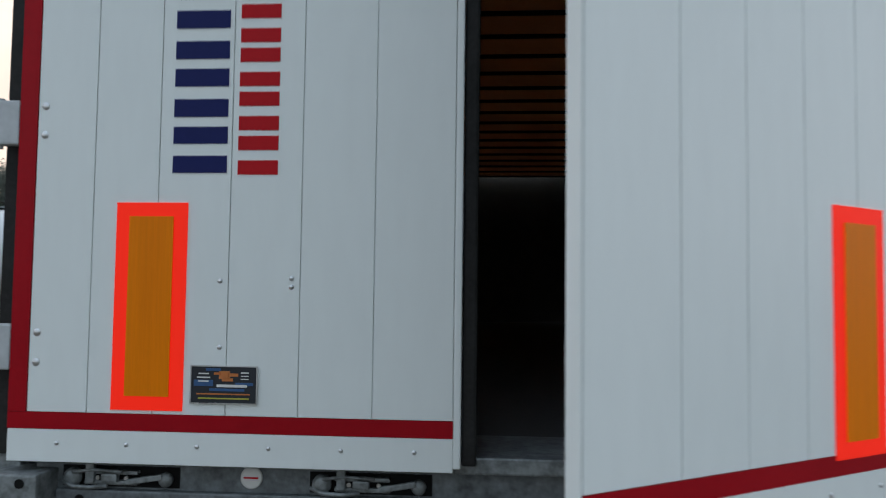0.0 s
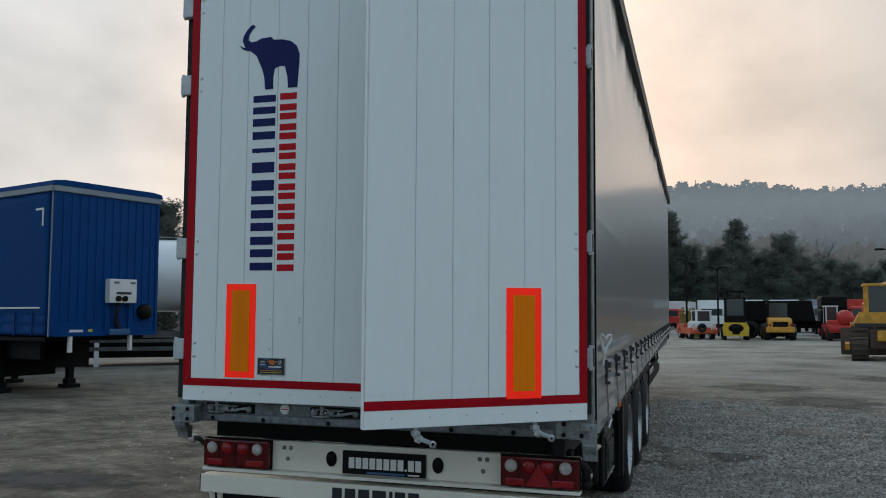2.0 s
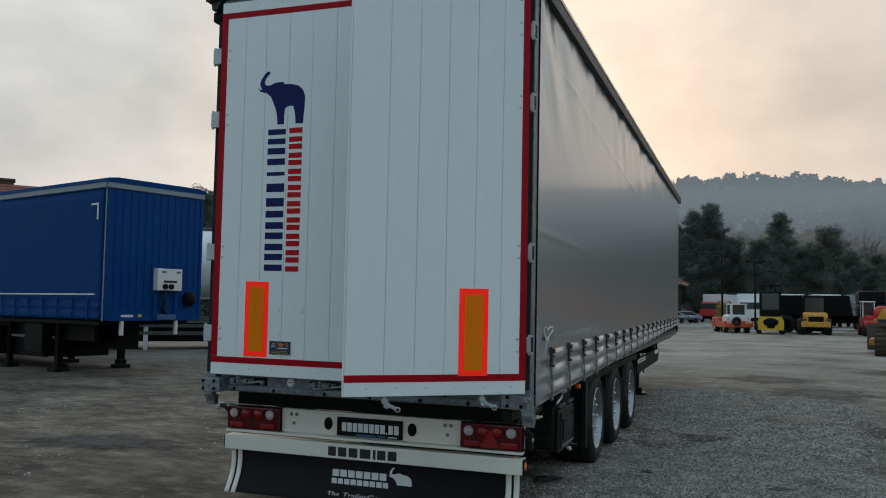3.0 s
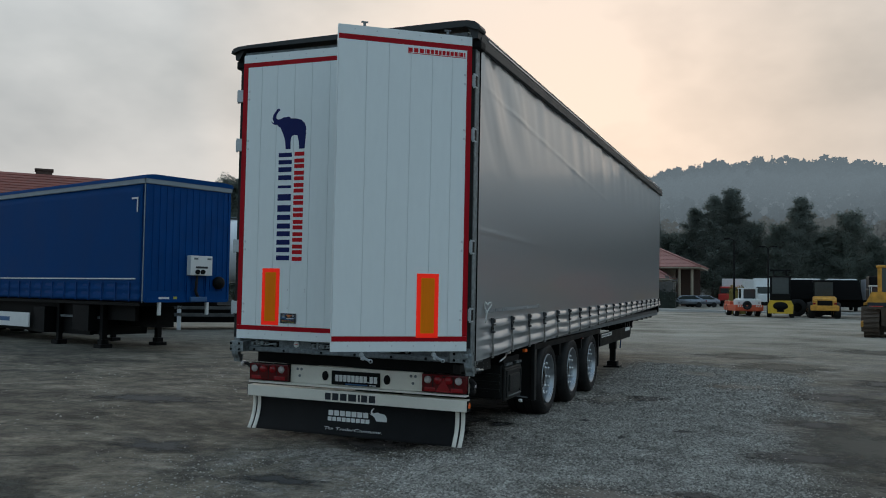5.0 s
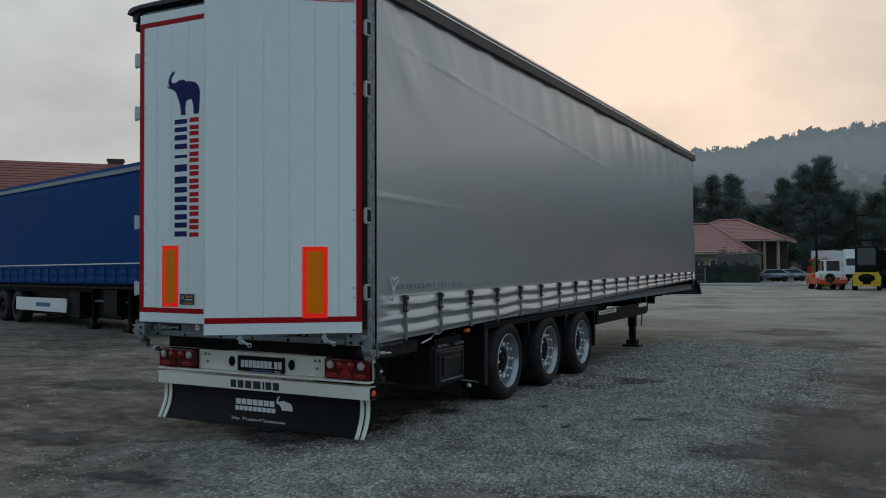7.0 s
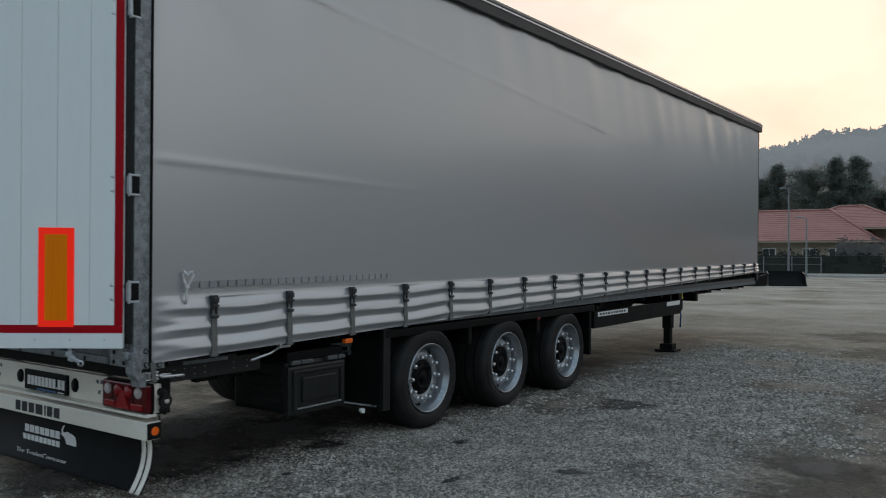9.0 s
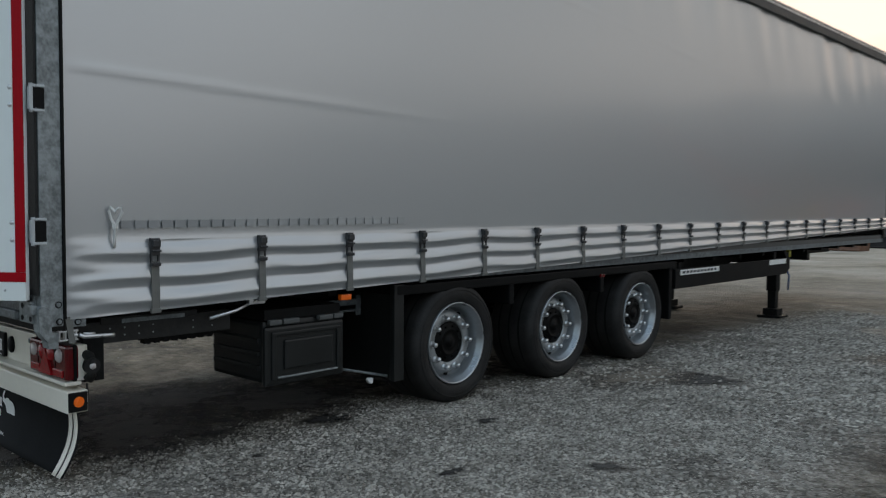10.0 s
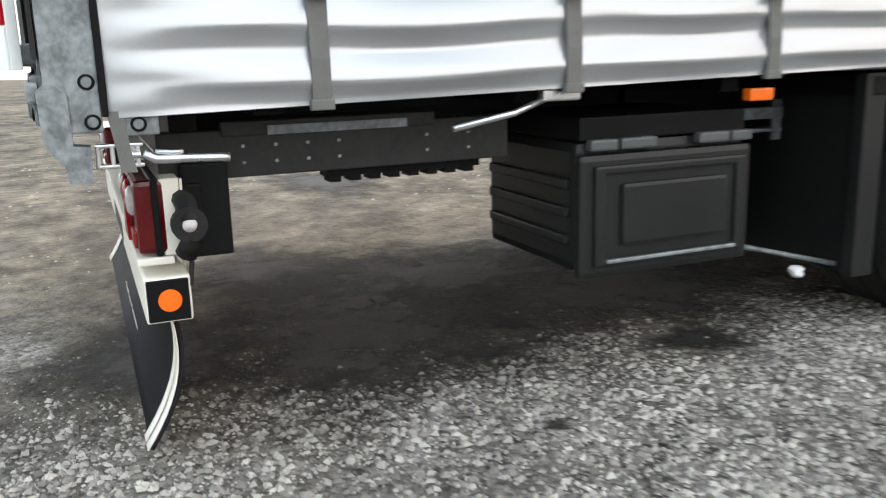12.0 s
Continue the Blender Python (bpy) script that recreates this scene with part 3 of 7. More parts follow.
def elephant(name, x, y, z, s, material, parent, label):
    """A plain beast-shaped emblem of a few simple forms, s high."""
    def P(*pts):
        return [(x + 0.02 * s + 0.93 * a * s, z + 0.97 * b * s) for a, b in pts]
    bm = bmesh.new()
    prism(bm, P((0.20, 0.60), (0.31, 0.52), (0.36, 0.42), (0.42, 0.29), (0.63, 0.30), (0.70, 0.335), (0.81, 0.33), (1.045, 0.32), (1.05, 0.50), (1.00, 0.62), (0.90, 0.70), (0.76, 0.735), (0.60, 0.745), (0.56, 0.79), (0.39, 0.78), (0.30, 0.74)), "y", y - 0.0015, y)
    prism(bm, P((0.42, 0.30), (0.63, 0.31), (0.605, 0.16), (0.61, 0.0), (0.47, 0.0), (0.455, 0.16)), "y", y - 0.0016, y)
    prism(bm, P((0.80, 0.34), (1.045, 0.33), (1.03, 0.16), (1.02, 0.0), (0.86, 0.0), (0.85, 0.16)), "y", y - 0.0017, y)
    prism(bm, P((0.20, 0.60), (0.32, 0.745), (0.22, 0.735), (0.16, 0.775), (0.17, 0.84), (0.23, 0.925), (0.28, 0.96), (0.26, 1.0), (0.20, 0.99), (0.14, 0.93), (0.075, 0.84), (0.06, 0.76), (0.11, 0.66)), "y", y - 0.0014, y)
    prism(bm, P((0.17, 0.60), (0.07, 0.635), (0.0, 0.71), (0.08, 0.665), (0.19, 0.65)), "y", y - 0.0013, y)
    return part(name, bm, material, parent, label)


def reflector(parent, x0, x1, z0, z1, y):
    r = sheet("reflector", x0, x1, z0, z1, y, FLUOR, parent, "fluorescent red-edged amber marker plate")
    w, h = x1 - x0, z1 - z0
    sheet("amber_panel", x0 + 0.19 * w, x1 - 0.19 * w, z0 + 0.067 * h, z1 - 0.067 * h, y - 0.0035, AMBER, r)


def door_leaf(at, edges, z0, z1, stripe, hinge, free, label):
    """A rear door leaf; local x runs across it, its outer face lies at y = 0."""
    lo, hi = min(hinge, free), max(hinge, free)
    leaf = part("rear_door", boxes((lo, hi, 0.006, 0.034, z0, z1), bev=0.003), WHITE, TRAILER, label)
    leaf.matrix_basis = at
    rail, band, top = 0.088, 0.045, 0.083
    a, b = z0 + rail, z1 - top
    part("bottom_rail", boxes((lo, hi, 0.0, 0.0058, z0, a - 0.001), bev=0.002), WHITE, leaf)
    part("top_rail", boxes((lo, hi, 0.0, 0.0058, b + 0.001, z1), bev=0.002), WHITE, leaf)
    for p, q in zip(edges, edges[1:]):
        part("door_plank", boxes((p + 0.0015, q - 0.0015, 0.0, 0.0058, a + band, b - band), bev=0.0015), WHITE, leaf)
    s0, s1 = (hinge, hinge + stripe) if free > hinge else (hinge - stripe, hinge)
    for r in ((lo, hi, a, a + band - 0.001), (lo, hi, b - band + 0.001, b), (s0, s1, a + band, b - band)):
        part("red_stripe", boxes((r[0], r[1], -0.0012, 0.0058, r[2], r[3])), RED, leaf, "dark red reflective tape")
    if free > hinge:
        part("edge_trim", boxes((hi, hi + 0.02, -0.001, 0.04, z0 + 0.01, z1 - 0.01), bev=0.004), WHITE, leaf)
    else:
        part("edge_trim", boxes((lo - 0.006, lo - 0.0005, 0.001, 0.04, z0, z1), bev=0.002), WHITE, leaf)
    n = 6
    screws(leaf, [(lo + 0.14 + (hi - lo - 0.24) * i / (n - 1), z0 + 0.05) for i in range(n)] + [(lo + 0.14 + (hi - lo - 0.24) * i / (n - 1), z1 - 0.035) for i in range(n)], 0.0)
    hx = hinge + (0.073 if free > hinge else -0.062)
    screws(leaf, [(hx, z + d) for z in (1.29, 1.91, 2.92, 3.42) for d in (-0.04, 0.04)], 0.0, 0.011)
    return leaf


def build_left_door():
    leaf = door_leaf(pose(0, 0, 0), [-1.135, -0.968, -0.787, -0.587, -0.392, -0.194, 0.018], 0.985, 3.832, 0.05, -1.187, 0.018, "closed white plank door leaf with red tape")
    reflector(leaf, -0.900, -0.703, 1.128, 1.684, -0.0002)
    screws(leaf, [(-0.61, 1.474), (-0.416, 1.483), (-0.416, 1.46), (-0.607, 1.298)], 0.0, 0.007)
    card = sheet("sticker_card", -0.679, -0.503, 1.152, 1.247, -0.0002, INK, leaf, "small black printed card in a thin frame")
    part("card_frame", boxes((-0.682, -0.500, -0.006, -0.0035, 1.149, 1.152), (-0.682, -0.500, -0.006, -0.0035, 1.247, 1.250), (-0.682, -0.679, -0.006, -0.0035, 1.152, 1.247), (-0.503, -0.500, -0.006, -0.0035, 1.152, 1.247)), STEEL, card)
    blocks("printed_mark", [(-0.618, -0.598, 1.226, 1.232), (-0.604, -0.575, 1.215, 1.236), (-0.580, -0.552, 1.222, 1.230), (-0.596, -0.566, 1.209, 1.217)], -0.0034, PRINTORANGE, card, "orange print")
    blocks("printed_mark", [(-0.672, -0.62, 1.196, 1.212), (-0.56, -0.512, 1.198, 1.206), (-0.64, -0.60, 1.236, 1.243)], -0.0033, PRINTBLUE, card, "dark blue print")
    blocks("printed_mark", [(-0.610, -0.528, 1.1935, 1.2005), (-0.66, -0.632, 1.227, 1.2305), (-0.664, -0.628, 1.217, 1.2205), (-0.66, -0.632, 1.207, 1.2105), (-0.545, -0.524, 1.230, 1.2335), (-0.545, -0.524, 1.222, 1.2245), (-0.545, -0.524, 1.214, 1.2165)], -0.0036, PRINTWHITE, card, "white print")
    blocks("printed_mark", [(-0.664, -0.52, 1.1735, 1.177)], -0.0034, PRINTORANGE, card, "orange line")
    blocks("printed_mark", [(-0.66, -0.522, 1.162, 1.1655)], -0.0034, PRINTYELLOW, card, "yellow line")
    blocks("printed_mark", [(-0.63, -0.535, 1.183, 1.190)], -0.0034, PRINTBLUE, card, "blue line")
    # two upright rows of brand marks, as plain blocks
    z0, h = 1.757, 1.075
    for a, b in ((0.0, 0.132), (0.142, 0.280), (0.290, 0.430), (0.445, 0.620), (0.660, 0.700), (0.735, 0.868), (0.880, 1.0)):
        c, w = z0 + a * h + 0.008, (b - a) * h - 0.016
        blocks("brand_mark", [(-0.750, -0.600, c, c + w)] if w < 0.06 else [(-0.750, -0.600, c, c + 0.37 * w), (-0.750, -0.600, c + 0.63 * w, c + w)], -0.0002, NAVY, leaf, "plain navy blue brand bar")
    for i in range(9):
        c, w = z0 + (0.112 * i + 0.003) * h, 0.098 * h
        blocks("brand_mark", [(-0.570, -0.460, c, c + 0.37 * w), (-0.570, -0.460, c + 0.63 * w, c + w)], -0.0002, LOGORED, leaf, "plain red brand bar")
    elephant("brand_emblem", -0.865, -0.0002, 2.86, 0.42, NAVY, leaf, "navy blue animal-shaped emblem")
    part("door_seal", boxes((0.040, 0.078, 0.012, 0.05, 1.0, 3.82), bev=0.008), RUBBER, leaf, "black rubber seal")


def build_right_door():
    leaf = door_leaf(pose(1.250, 0.026, 0, 0, 0, 37.8), [-1.217, -0.967, -0.768, -0.570, -0.370, -0.186, -0.046], 0.968, 3.812, 0.045, 0.0, -1.217, "white plank door leaf standing ajar")
    reflector(leaf, -0.472, -0.272, 1.090, 1.655, -0.0002)
    x = -0.596
    for w in (0.05, 0.05, 0.05, 0.012, 0.036, 0.036, 0.036, 0.03, 0.036, 0.036, 0.036, 0.036, 0.012, 0.036, 0.014):
        blocks("web_mark", [(x, x + w * 0.80, 3.622, 3.660)], -0.0002, LOGORED, leaf, "small plain red printed bar")
        x += w + 0.002
    blocks("web_line", [(-0.596, x, 3.610, 3.616)], -0.0002, LOGORED, leaf, "thin red underline")
    for x in (-0.95, -0.30):
        bm = bmesh.new()
        cyl(bm, (x, 0.018, 0.915), (0, 0, 1), 0.012, 0.06, 10)
        box(bm, x - 0.020, x + 0.020, 0.000, 0.036, 0.925, 0.950, 0.005)
        box(bm, -0.016, 0.016, -0.008, 0.008, -0.020, 0.020, 0.005, pose(x + 0.012, 0.010, 0.912, 0, 25, 10))
        box(bm, -0.055, 0.012, -0.007, 0.007, -0.011, 0.011, 0.005, pose(x + 0.058, -0.008, 0.896, 0, 22, -14))
        lathe(bm, (x + 0.075, -0.014, 0.886), (0, -1, 0), [(0.010, 0), (0.019, 0.003), (0.019, 0.010), (0.010, 0.013)], 12)
        part("lock_handle", bm, LATCHZINC, leaf, "pale zinc swinging lock lever")
    for x in (-0.99, -0.23):
        bm = bmesh.new()
        cyl(bm, (x, 0.018, 3.80), (0, 0, 1), 0.013, 0.05, 10)
        box(bm, x - 0.03, x + 0.03, 0.004, 0.032, 3.846, 3.856, 0.003)
        part("lock_cam", bm, GALV, leaf)
    part("inner_lining", boxes((-1.2, -0.02, 0.035, 0.042, 1.0, 3.79)), INNER, leaf)


def build_rear_frame():
    for s in (-1, 1):
        bm = bmesh.new()
        a, b = sorted((s * 1.203, s * 1.272))
        box(bm, a, b, 0.084, 0.188, 0.838, 3.86, 0.004)
        box(bm, *sorted((s * 1.190, s * 1.215)), 0.075, 0.12, 0.86, 3.86, 0.003)
        part("corner_post", bm, GALV, TRAILER, "galvanised corner post")
        part("post_seal", boxes((*sorted((s * 1.185, s * 1.266)), 0.070, 0.080, 0.99, 3.83)), RUBBER, TRAILER)
        part("curtain_edge", boxes((*sorted((s * 1.24, s * 1.281)), 0.188, 0.201, 0.87, 3.80), bev=0.003), BLACK, TRAILER)
        for z in (1.29, 1.905, 2.925, 3.42):
            bm = bmesh.new()
            if s < 0:
                box(bm, -1.250, -1.188, -0.004, 0.03, z - 0.062, z + 0.062, 0.006)
                box(bm, -1.266, -1.244, 0.006, 0.062, z - 0.056, z + 0.056, 0.004)
                cyl(bm, (-1.254, 0.016, z - 0.07), (0, 0, 1), 0.010, 0.14, 10)
            else:
                box(bm, 1.262, 1.279, 0.050, 0.116, z - 0.062, z - 0.050, 0.003)
                box(bm, 1.262, 1.279, 0.050, 0.116, z + 0.050, z + 0.062, 0.003)
                box(bm, 1.248, 1.276, 0.046, 0.064, z - 0.052, z + 0.052, 0.004)
                cyl(bm, (1.264, 0.058, z - 0.066), (0, 0, 1), 0.009, 0.132, 10)
            hinge = part("hinge", bm, HINGEGREY, TRAILER, "pale metal strap hinge")
            part("hinge_slot", boxes((*sorted((s * 1.272, s * 1.2765)), 0.066, 0.114, z - 0.048, z + 0.048) if s > 0 else (-1.268, -1.265, 0.018, 0.05, z - 0.035, z + 0.035)), BLACK, hinge)
        # end casting with four bolt holes, and the hook under it
        bm = bmesh.new()
        face = 0.060 if s > 0 else -0.045
        box(bm, *sorted((s * 1.075, s * 1.228)), face, 0.12, 0.855, 0.958, 0.006)
        prism(bm, [(0.069, 0.926), (0.084, 0.940), (0.108, 0.937), (0.115, 0.925), (0.125, 0.924), (0.127, 0.814), (0.160, 0.810), (0.156, 0.735), (0.113, 0.738), (0.107, 0.774), (0.084, 0.800), (0.073, 0.819)], "x", *sorted((s * 1.215, s * 1.288)))
        box(bm, *sorted((s * 1.20, s * 1.262)), 0.050, 0.075, 0.90, 0.945, 0.008)
        block = part("end_casting", bm, GALV, TRAILER, "galvanised bolted end casting")
        for x in (s * 1.12, s * 1.215):
            for z in (0.878, 0.935):
                bm = bmesh.new()
                cyl(bm, (x, face - 0.0005, z), (0, -1, 0), 0.013, 0.0025, 12)
                part("bolt_hole", bm, BLACK, block)
    sill = boxes((-1.14, 1.14, 0.068, 0.16, 0.855, 0.975), (-1.07, 1.07, 0.043, 0.08, 0.862, 0.905), bev=0.006)
    beam = part("rear_sill", sill, DARKGALV, TRAILER, "weathered galvanised rear sill")
    for x in (-1.0, -0.66, -0.24, 0.12, 0.5, 0.85):
        bm = bmesh.new()
        cyl(bm, (x, 0.0425, 0.878), (0, -1, 0), 0.014, 0.0015, 10)
        part("bolt_hole", bm, BLACK, beam)
    for x in (-0.97, -0.28, 0.45):
        part("lock_recess", boxes((x - 0.09, x + 0.24, 0.0655, 0.068, 0.910, 0.966)), BLACK, beam)
        bm = bmesh.new()
        box(bm, x - 0.02, x + 0.13, 0.046, 0.068, 0.918, 0.930, 0.004)
        box(bm, x - 0.02, x + 0.13, 0.046, 0.068, 0.946, 0.957, 0.004)
        box(bm, x + 0.03, x + 0.075, 0.036, 0.060, 0.926, 0.950, 0.006)
        box(bm, -0.05, 0.05, -0.007, 0.007, -0.008, 0.008, 0.004, pose(x + 0.15, 0.044, 0.936, 0, -9, 4))
        lathe(bm, (x - 0.055, 0.066, 0.936), (0, -1, 0), [(0.010, 0), (0.026, 0.004), (0.026, 0.018), (0.014, 0.026), (0.0005, 0.027)], 14)
        lathe(bm, (x + 0.205, 0.066, 0.934), (0, -1, 0), [(0.008, 0), (0.020, 0.004), (0.020, 0.016), (0.010, 0.022), (0.0005, 0.023)], 12)
        tube(bm, [(x - 0.085, 0.052, 0.926), (x - 0.05, 0.036, 0.915), (x, 0.034, 0.913), (x + 0.05, 0.036, 0.918)], 0.006, 6)
        tube(bm, [(x - 0.05, 0.040, 0.952), (x + 0.01, 0.036, 0.960), (x + 0.09, 0.036, 0.956)], 0.005, 6)
        box(bm, x - 0.012, x + 0.012, 0.034, 0.05, 0.925, 0.983, 0.003)
        gear = part("door_lock", bm, GALV, beam, "worn galvanised lock gear in its recess")
        for dx in (0.02, 0.10, 0.16):
            pin = bmesh.new()
            cyl(pin, (x + dx, 0.047, 0.938), (0, -1, 0), 0.006, 0.006, 8)
            part("lock_pin", pin, STEEL, gear)
    bm = bmesh.new()
    lathe(bm, (-0.53, 0.067, 0.945), (0, -1, 0), [(0.030, 0), (0.030, 0.006), (0.026, 0.008), (0.0005, 0.008)], 24)
    part("round_tag", bm, PRINTWHITE, beam, "round white inspection tag")
    part("tag_line", boxes((-0.55, -0.51, 0.0575, 0.0588, 0.943, 0.948)), LOGORED, beam)
    part("door_header", boxes((-1.20, 1.20, 0.04, 0.17, 3.80, 3.87), bev=0.008), DARKGALV, TRAILER)


def build_body():
    # roof skin, its dark edge and the rear lip
    bm = bmesh.new()
    ys = [0.0, 0.06, 0.4] + [0.8 + 0.65 * i for i in range(20)] + [13.46]
    prof = [(-1.27, 3.905), (-0.9, 3.925), (0, 3.932), (0.9, 3.925), (1.27, 3.905)]
    rings = []
    for i, y in enumerate(ys):
        sag = 0.006 * (i % 2)
        rings.append([bm.verts.new((x, y, z - (sag if abs(x) < 1 else 0))) for x, z in prof])
    for a, b in zip(rings, rings[1:]):
        for i in range(len(prof) - 1):
            bm.faces.new((a[i], a[i + 1], b[i + 1], b[i])).smooth = True
    part("roof", bm, ROOFCLOTH, TRAILER, "pale tarpaulin roof cloth")
    bm = bmesh.new()
    prism(bm, [(-1.335, 3.858), (-1.328, 3.885), (-1.305, 3.908), (-1.26, 3.922), (-1.15, 3.930), (-0.6, 3.943), (0.0, 3.952), (0.6, 3.960), (1.12, 3.965), (1.22, 3.960), (1.285, 3.944), (1.322, 3.918), (1.335, 3.885), (1.325, 3.862), (1.2, 3.905), (-1.2, 3.897)], "y", -0.02, 0.16)
    part("roof_lip", bm, ROOFDARK, TRAILER)
    for s in (-1, 1):
        part("curtain_rail", boxes((*sorted((s * 1.25, s * 1.316)), 0.1, 13.44, 3.735, 3.83), bev=0.006), ROOFDARK, TRAILER)
        bm = bmesh.new()
        prism(bm, [(s * 1.305, 3.80), (s * 1.312, 3.872), (s * 1.272, 3.918), (s * 1.20, 3.924), (s * 1.20, 3.90), (s * 1.26, 3.80)], "y", 0.02, 13.47)
        part("roof_edge", bm, ROOFDARK, TRAILER, "dark roof edge profile")
        part("corner_cap", boxes((*sorted((s * 1.22, s * 1.322)), 0.06, 0.21, 3.715, 3.80), bev=0.02), PLASTIC, TRAILER)
    part("roof_spar", boxes((1.305, 1.32, 0.3, 13.4, 3.835, 3.85)), STEEL, TRAILER)
    # load floor, front wall, slatted inner ceiling
    part("load_floor", boxes((-1.24, 1.24, 0.16, 13.40, 0.96, 1.015)), INNER, TRAILER)
    part("threshold", boxes((-1.18, 1.18, 0.03, 0.40, 0.976, 1.021), bev=0.006), GALV, TRAILER)
    part("front_wall", boxes((-1.26, 1.26, 13.38, 13.46, 0.98, 3.86), bev=0.01), INNER, TRAILER)
    slat = None
    for i in range(22):
        y = 0.50 + 0.59 * i
        if slat is None:
            slat = part("roof_slat", boxes((-1.22, 1.22, -0.272, 0.272, 0, 0.012), bev=0.003), SLATWOOD, TRAILER, "brown plywood roof slat")
            slat.matrix_basis = pose(0, y, 3.70)
            bow = part("roof_bow", boxes((-1.22, 1.22, -0.022, 0.022, -0.028, 0.028), bev=0.004), BLACK, TRAILER)
            bow.matrix_basis = pose(0, y + 0.295, 3.70)
        else:
            again(slat, pose(0, y, 3.70))
            again(bow, pose(0, y + 0.295, 3.70))
    for s in (-1, 1):
        # black strips added to stop daylight leaking into the load space
        part("inner_seal", boxes((*sorted((s * 1.20, s * 1.262)), 13.30, 13.40, 0.96, 3.86), (*sorted((s * 1.215, s * 1.25)), 0.2, 13.4, 3.69, 3.80), (*sorted((s * 1.18, s * 1.228)), 0.2, 13.4, 0.95, 1.03)), BLACK, TRAILER)


def hem(y):
    return 0.866 + 0.0195 * (y - 0.2)


BUCKLES = [0.648 + 0.6545 * i for i in range(20)]


def curtain_bulge(y, z):
    """How far the cloth stands out at a place: folds under the roof corner, creases, and the pinched ridges of the hem."""
    b = 0.010 * noise.noise(Vector((y * 0.5, z * 0.6, 1)))
    top = 1.235 + 0.004 * y
    if z < top:
        h = hem(y)
        t = (z - h) / (top - h)
        d = min(abs(y - k) for k in BUCKLES)
        puff = 0.55 + 0.45 * min(1.0, d / 0.22)
        u = (3 * t + 0.12 * noise.noise(Vector((y * 1.7, 0, 4)))) % 1.0
        fold = (u / 0.42) ** 2.2 if u < 0.42 else math.cos((u - 0.42) / 0.58 * math.pi / 2)
        fold *= min(1, max(0, y - 0.25) * 3.5)
        b += puff * (0.002 + 0.027 * fold + 0.006 * noise.noise(Vector((y * 3.2, z * 20, 2)))) * (1 if t > 0.06 else 0.5) + 0.016 * (1 - t)
    else:
        b += (0.004 + 0.003 * noise.noise(Vector((y * 2.2, 0, 21)))) * max(0.0, 1 - (z - top) / 0.03) ** 1.5
        c = z - (3.45 - 0.075 * y)
        b += 0.008 * math.exp(-(c / 0.020) ** 2) * max(0, 1 - y / 8) * (0.6 + 0.8 * noise.noise(Vector((y * 1.5, 0, 7))))
        c = z - (2.08 - 0.02 * y)
        b += 0.0035 * math.exp(-(c / 0.018) ** 2) * max(0, 1 - y / 3.2)
        if y < 2.2 and z > 2.6:
            f = max(0, 1 - y / 2.2) * (z - 2.6) / 1.2
            b += 0.055 * f * noise.noise(Vector((y * 2.6 + z * 1.6, z * 0.9 - y * 0.5, 9))) + 0.02 * f * noise.noise(Vector((y * 5.5 + z * 4.0, z * 1.2 - y * 1.0, 19)))
        hang = max(0, (z - 2.9) / 0.9)
        b += 0.026 * hang * noise.noise(Vector((y * 2.4 - 0.8 * (3.8 - z), z * 0.35, 13)))
    return b * min(1, max(0, y - 0.2) / 0.07)


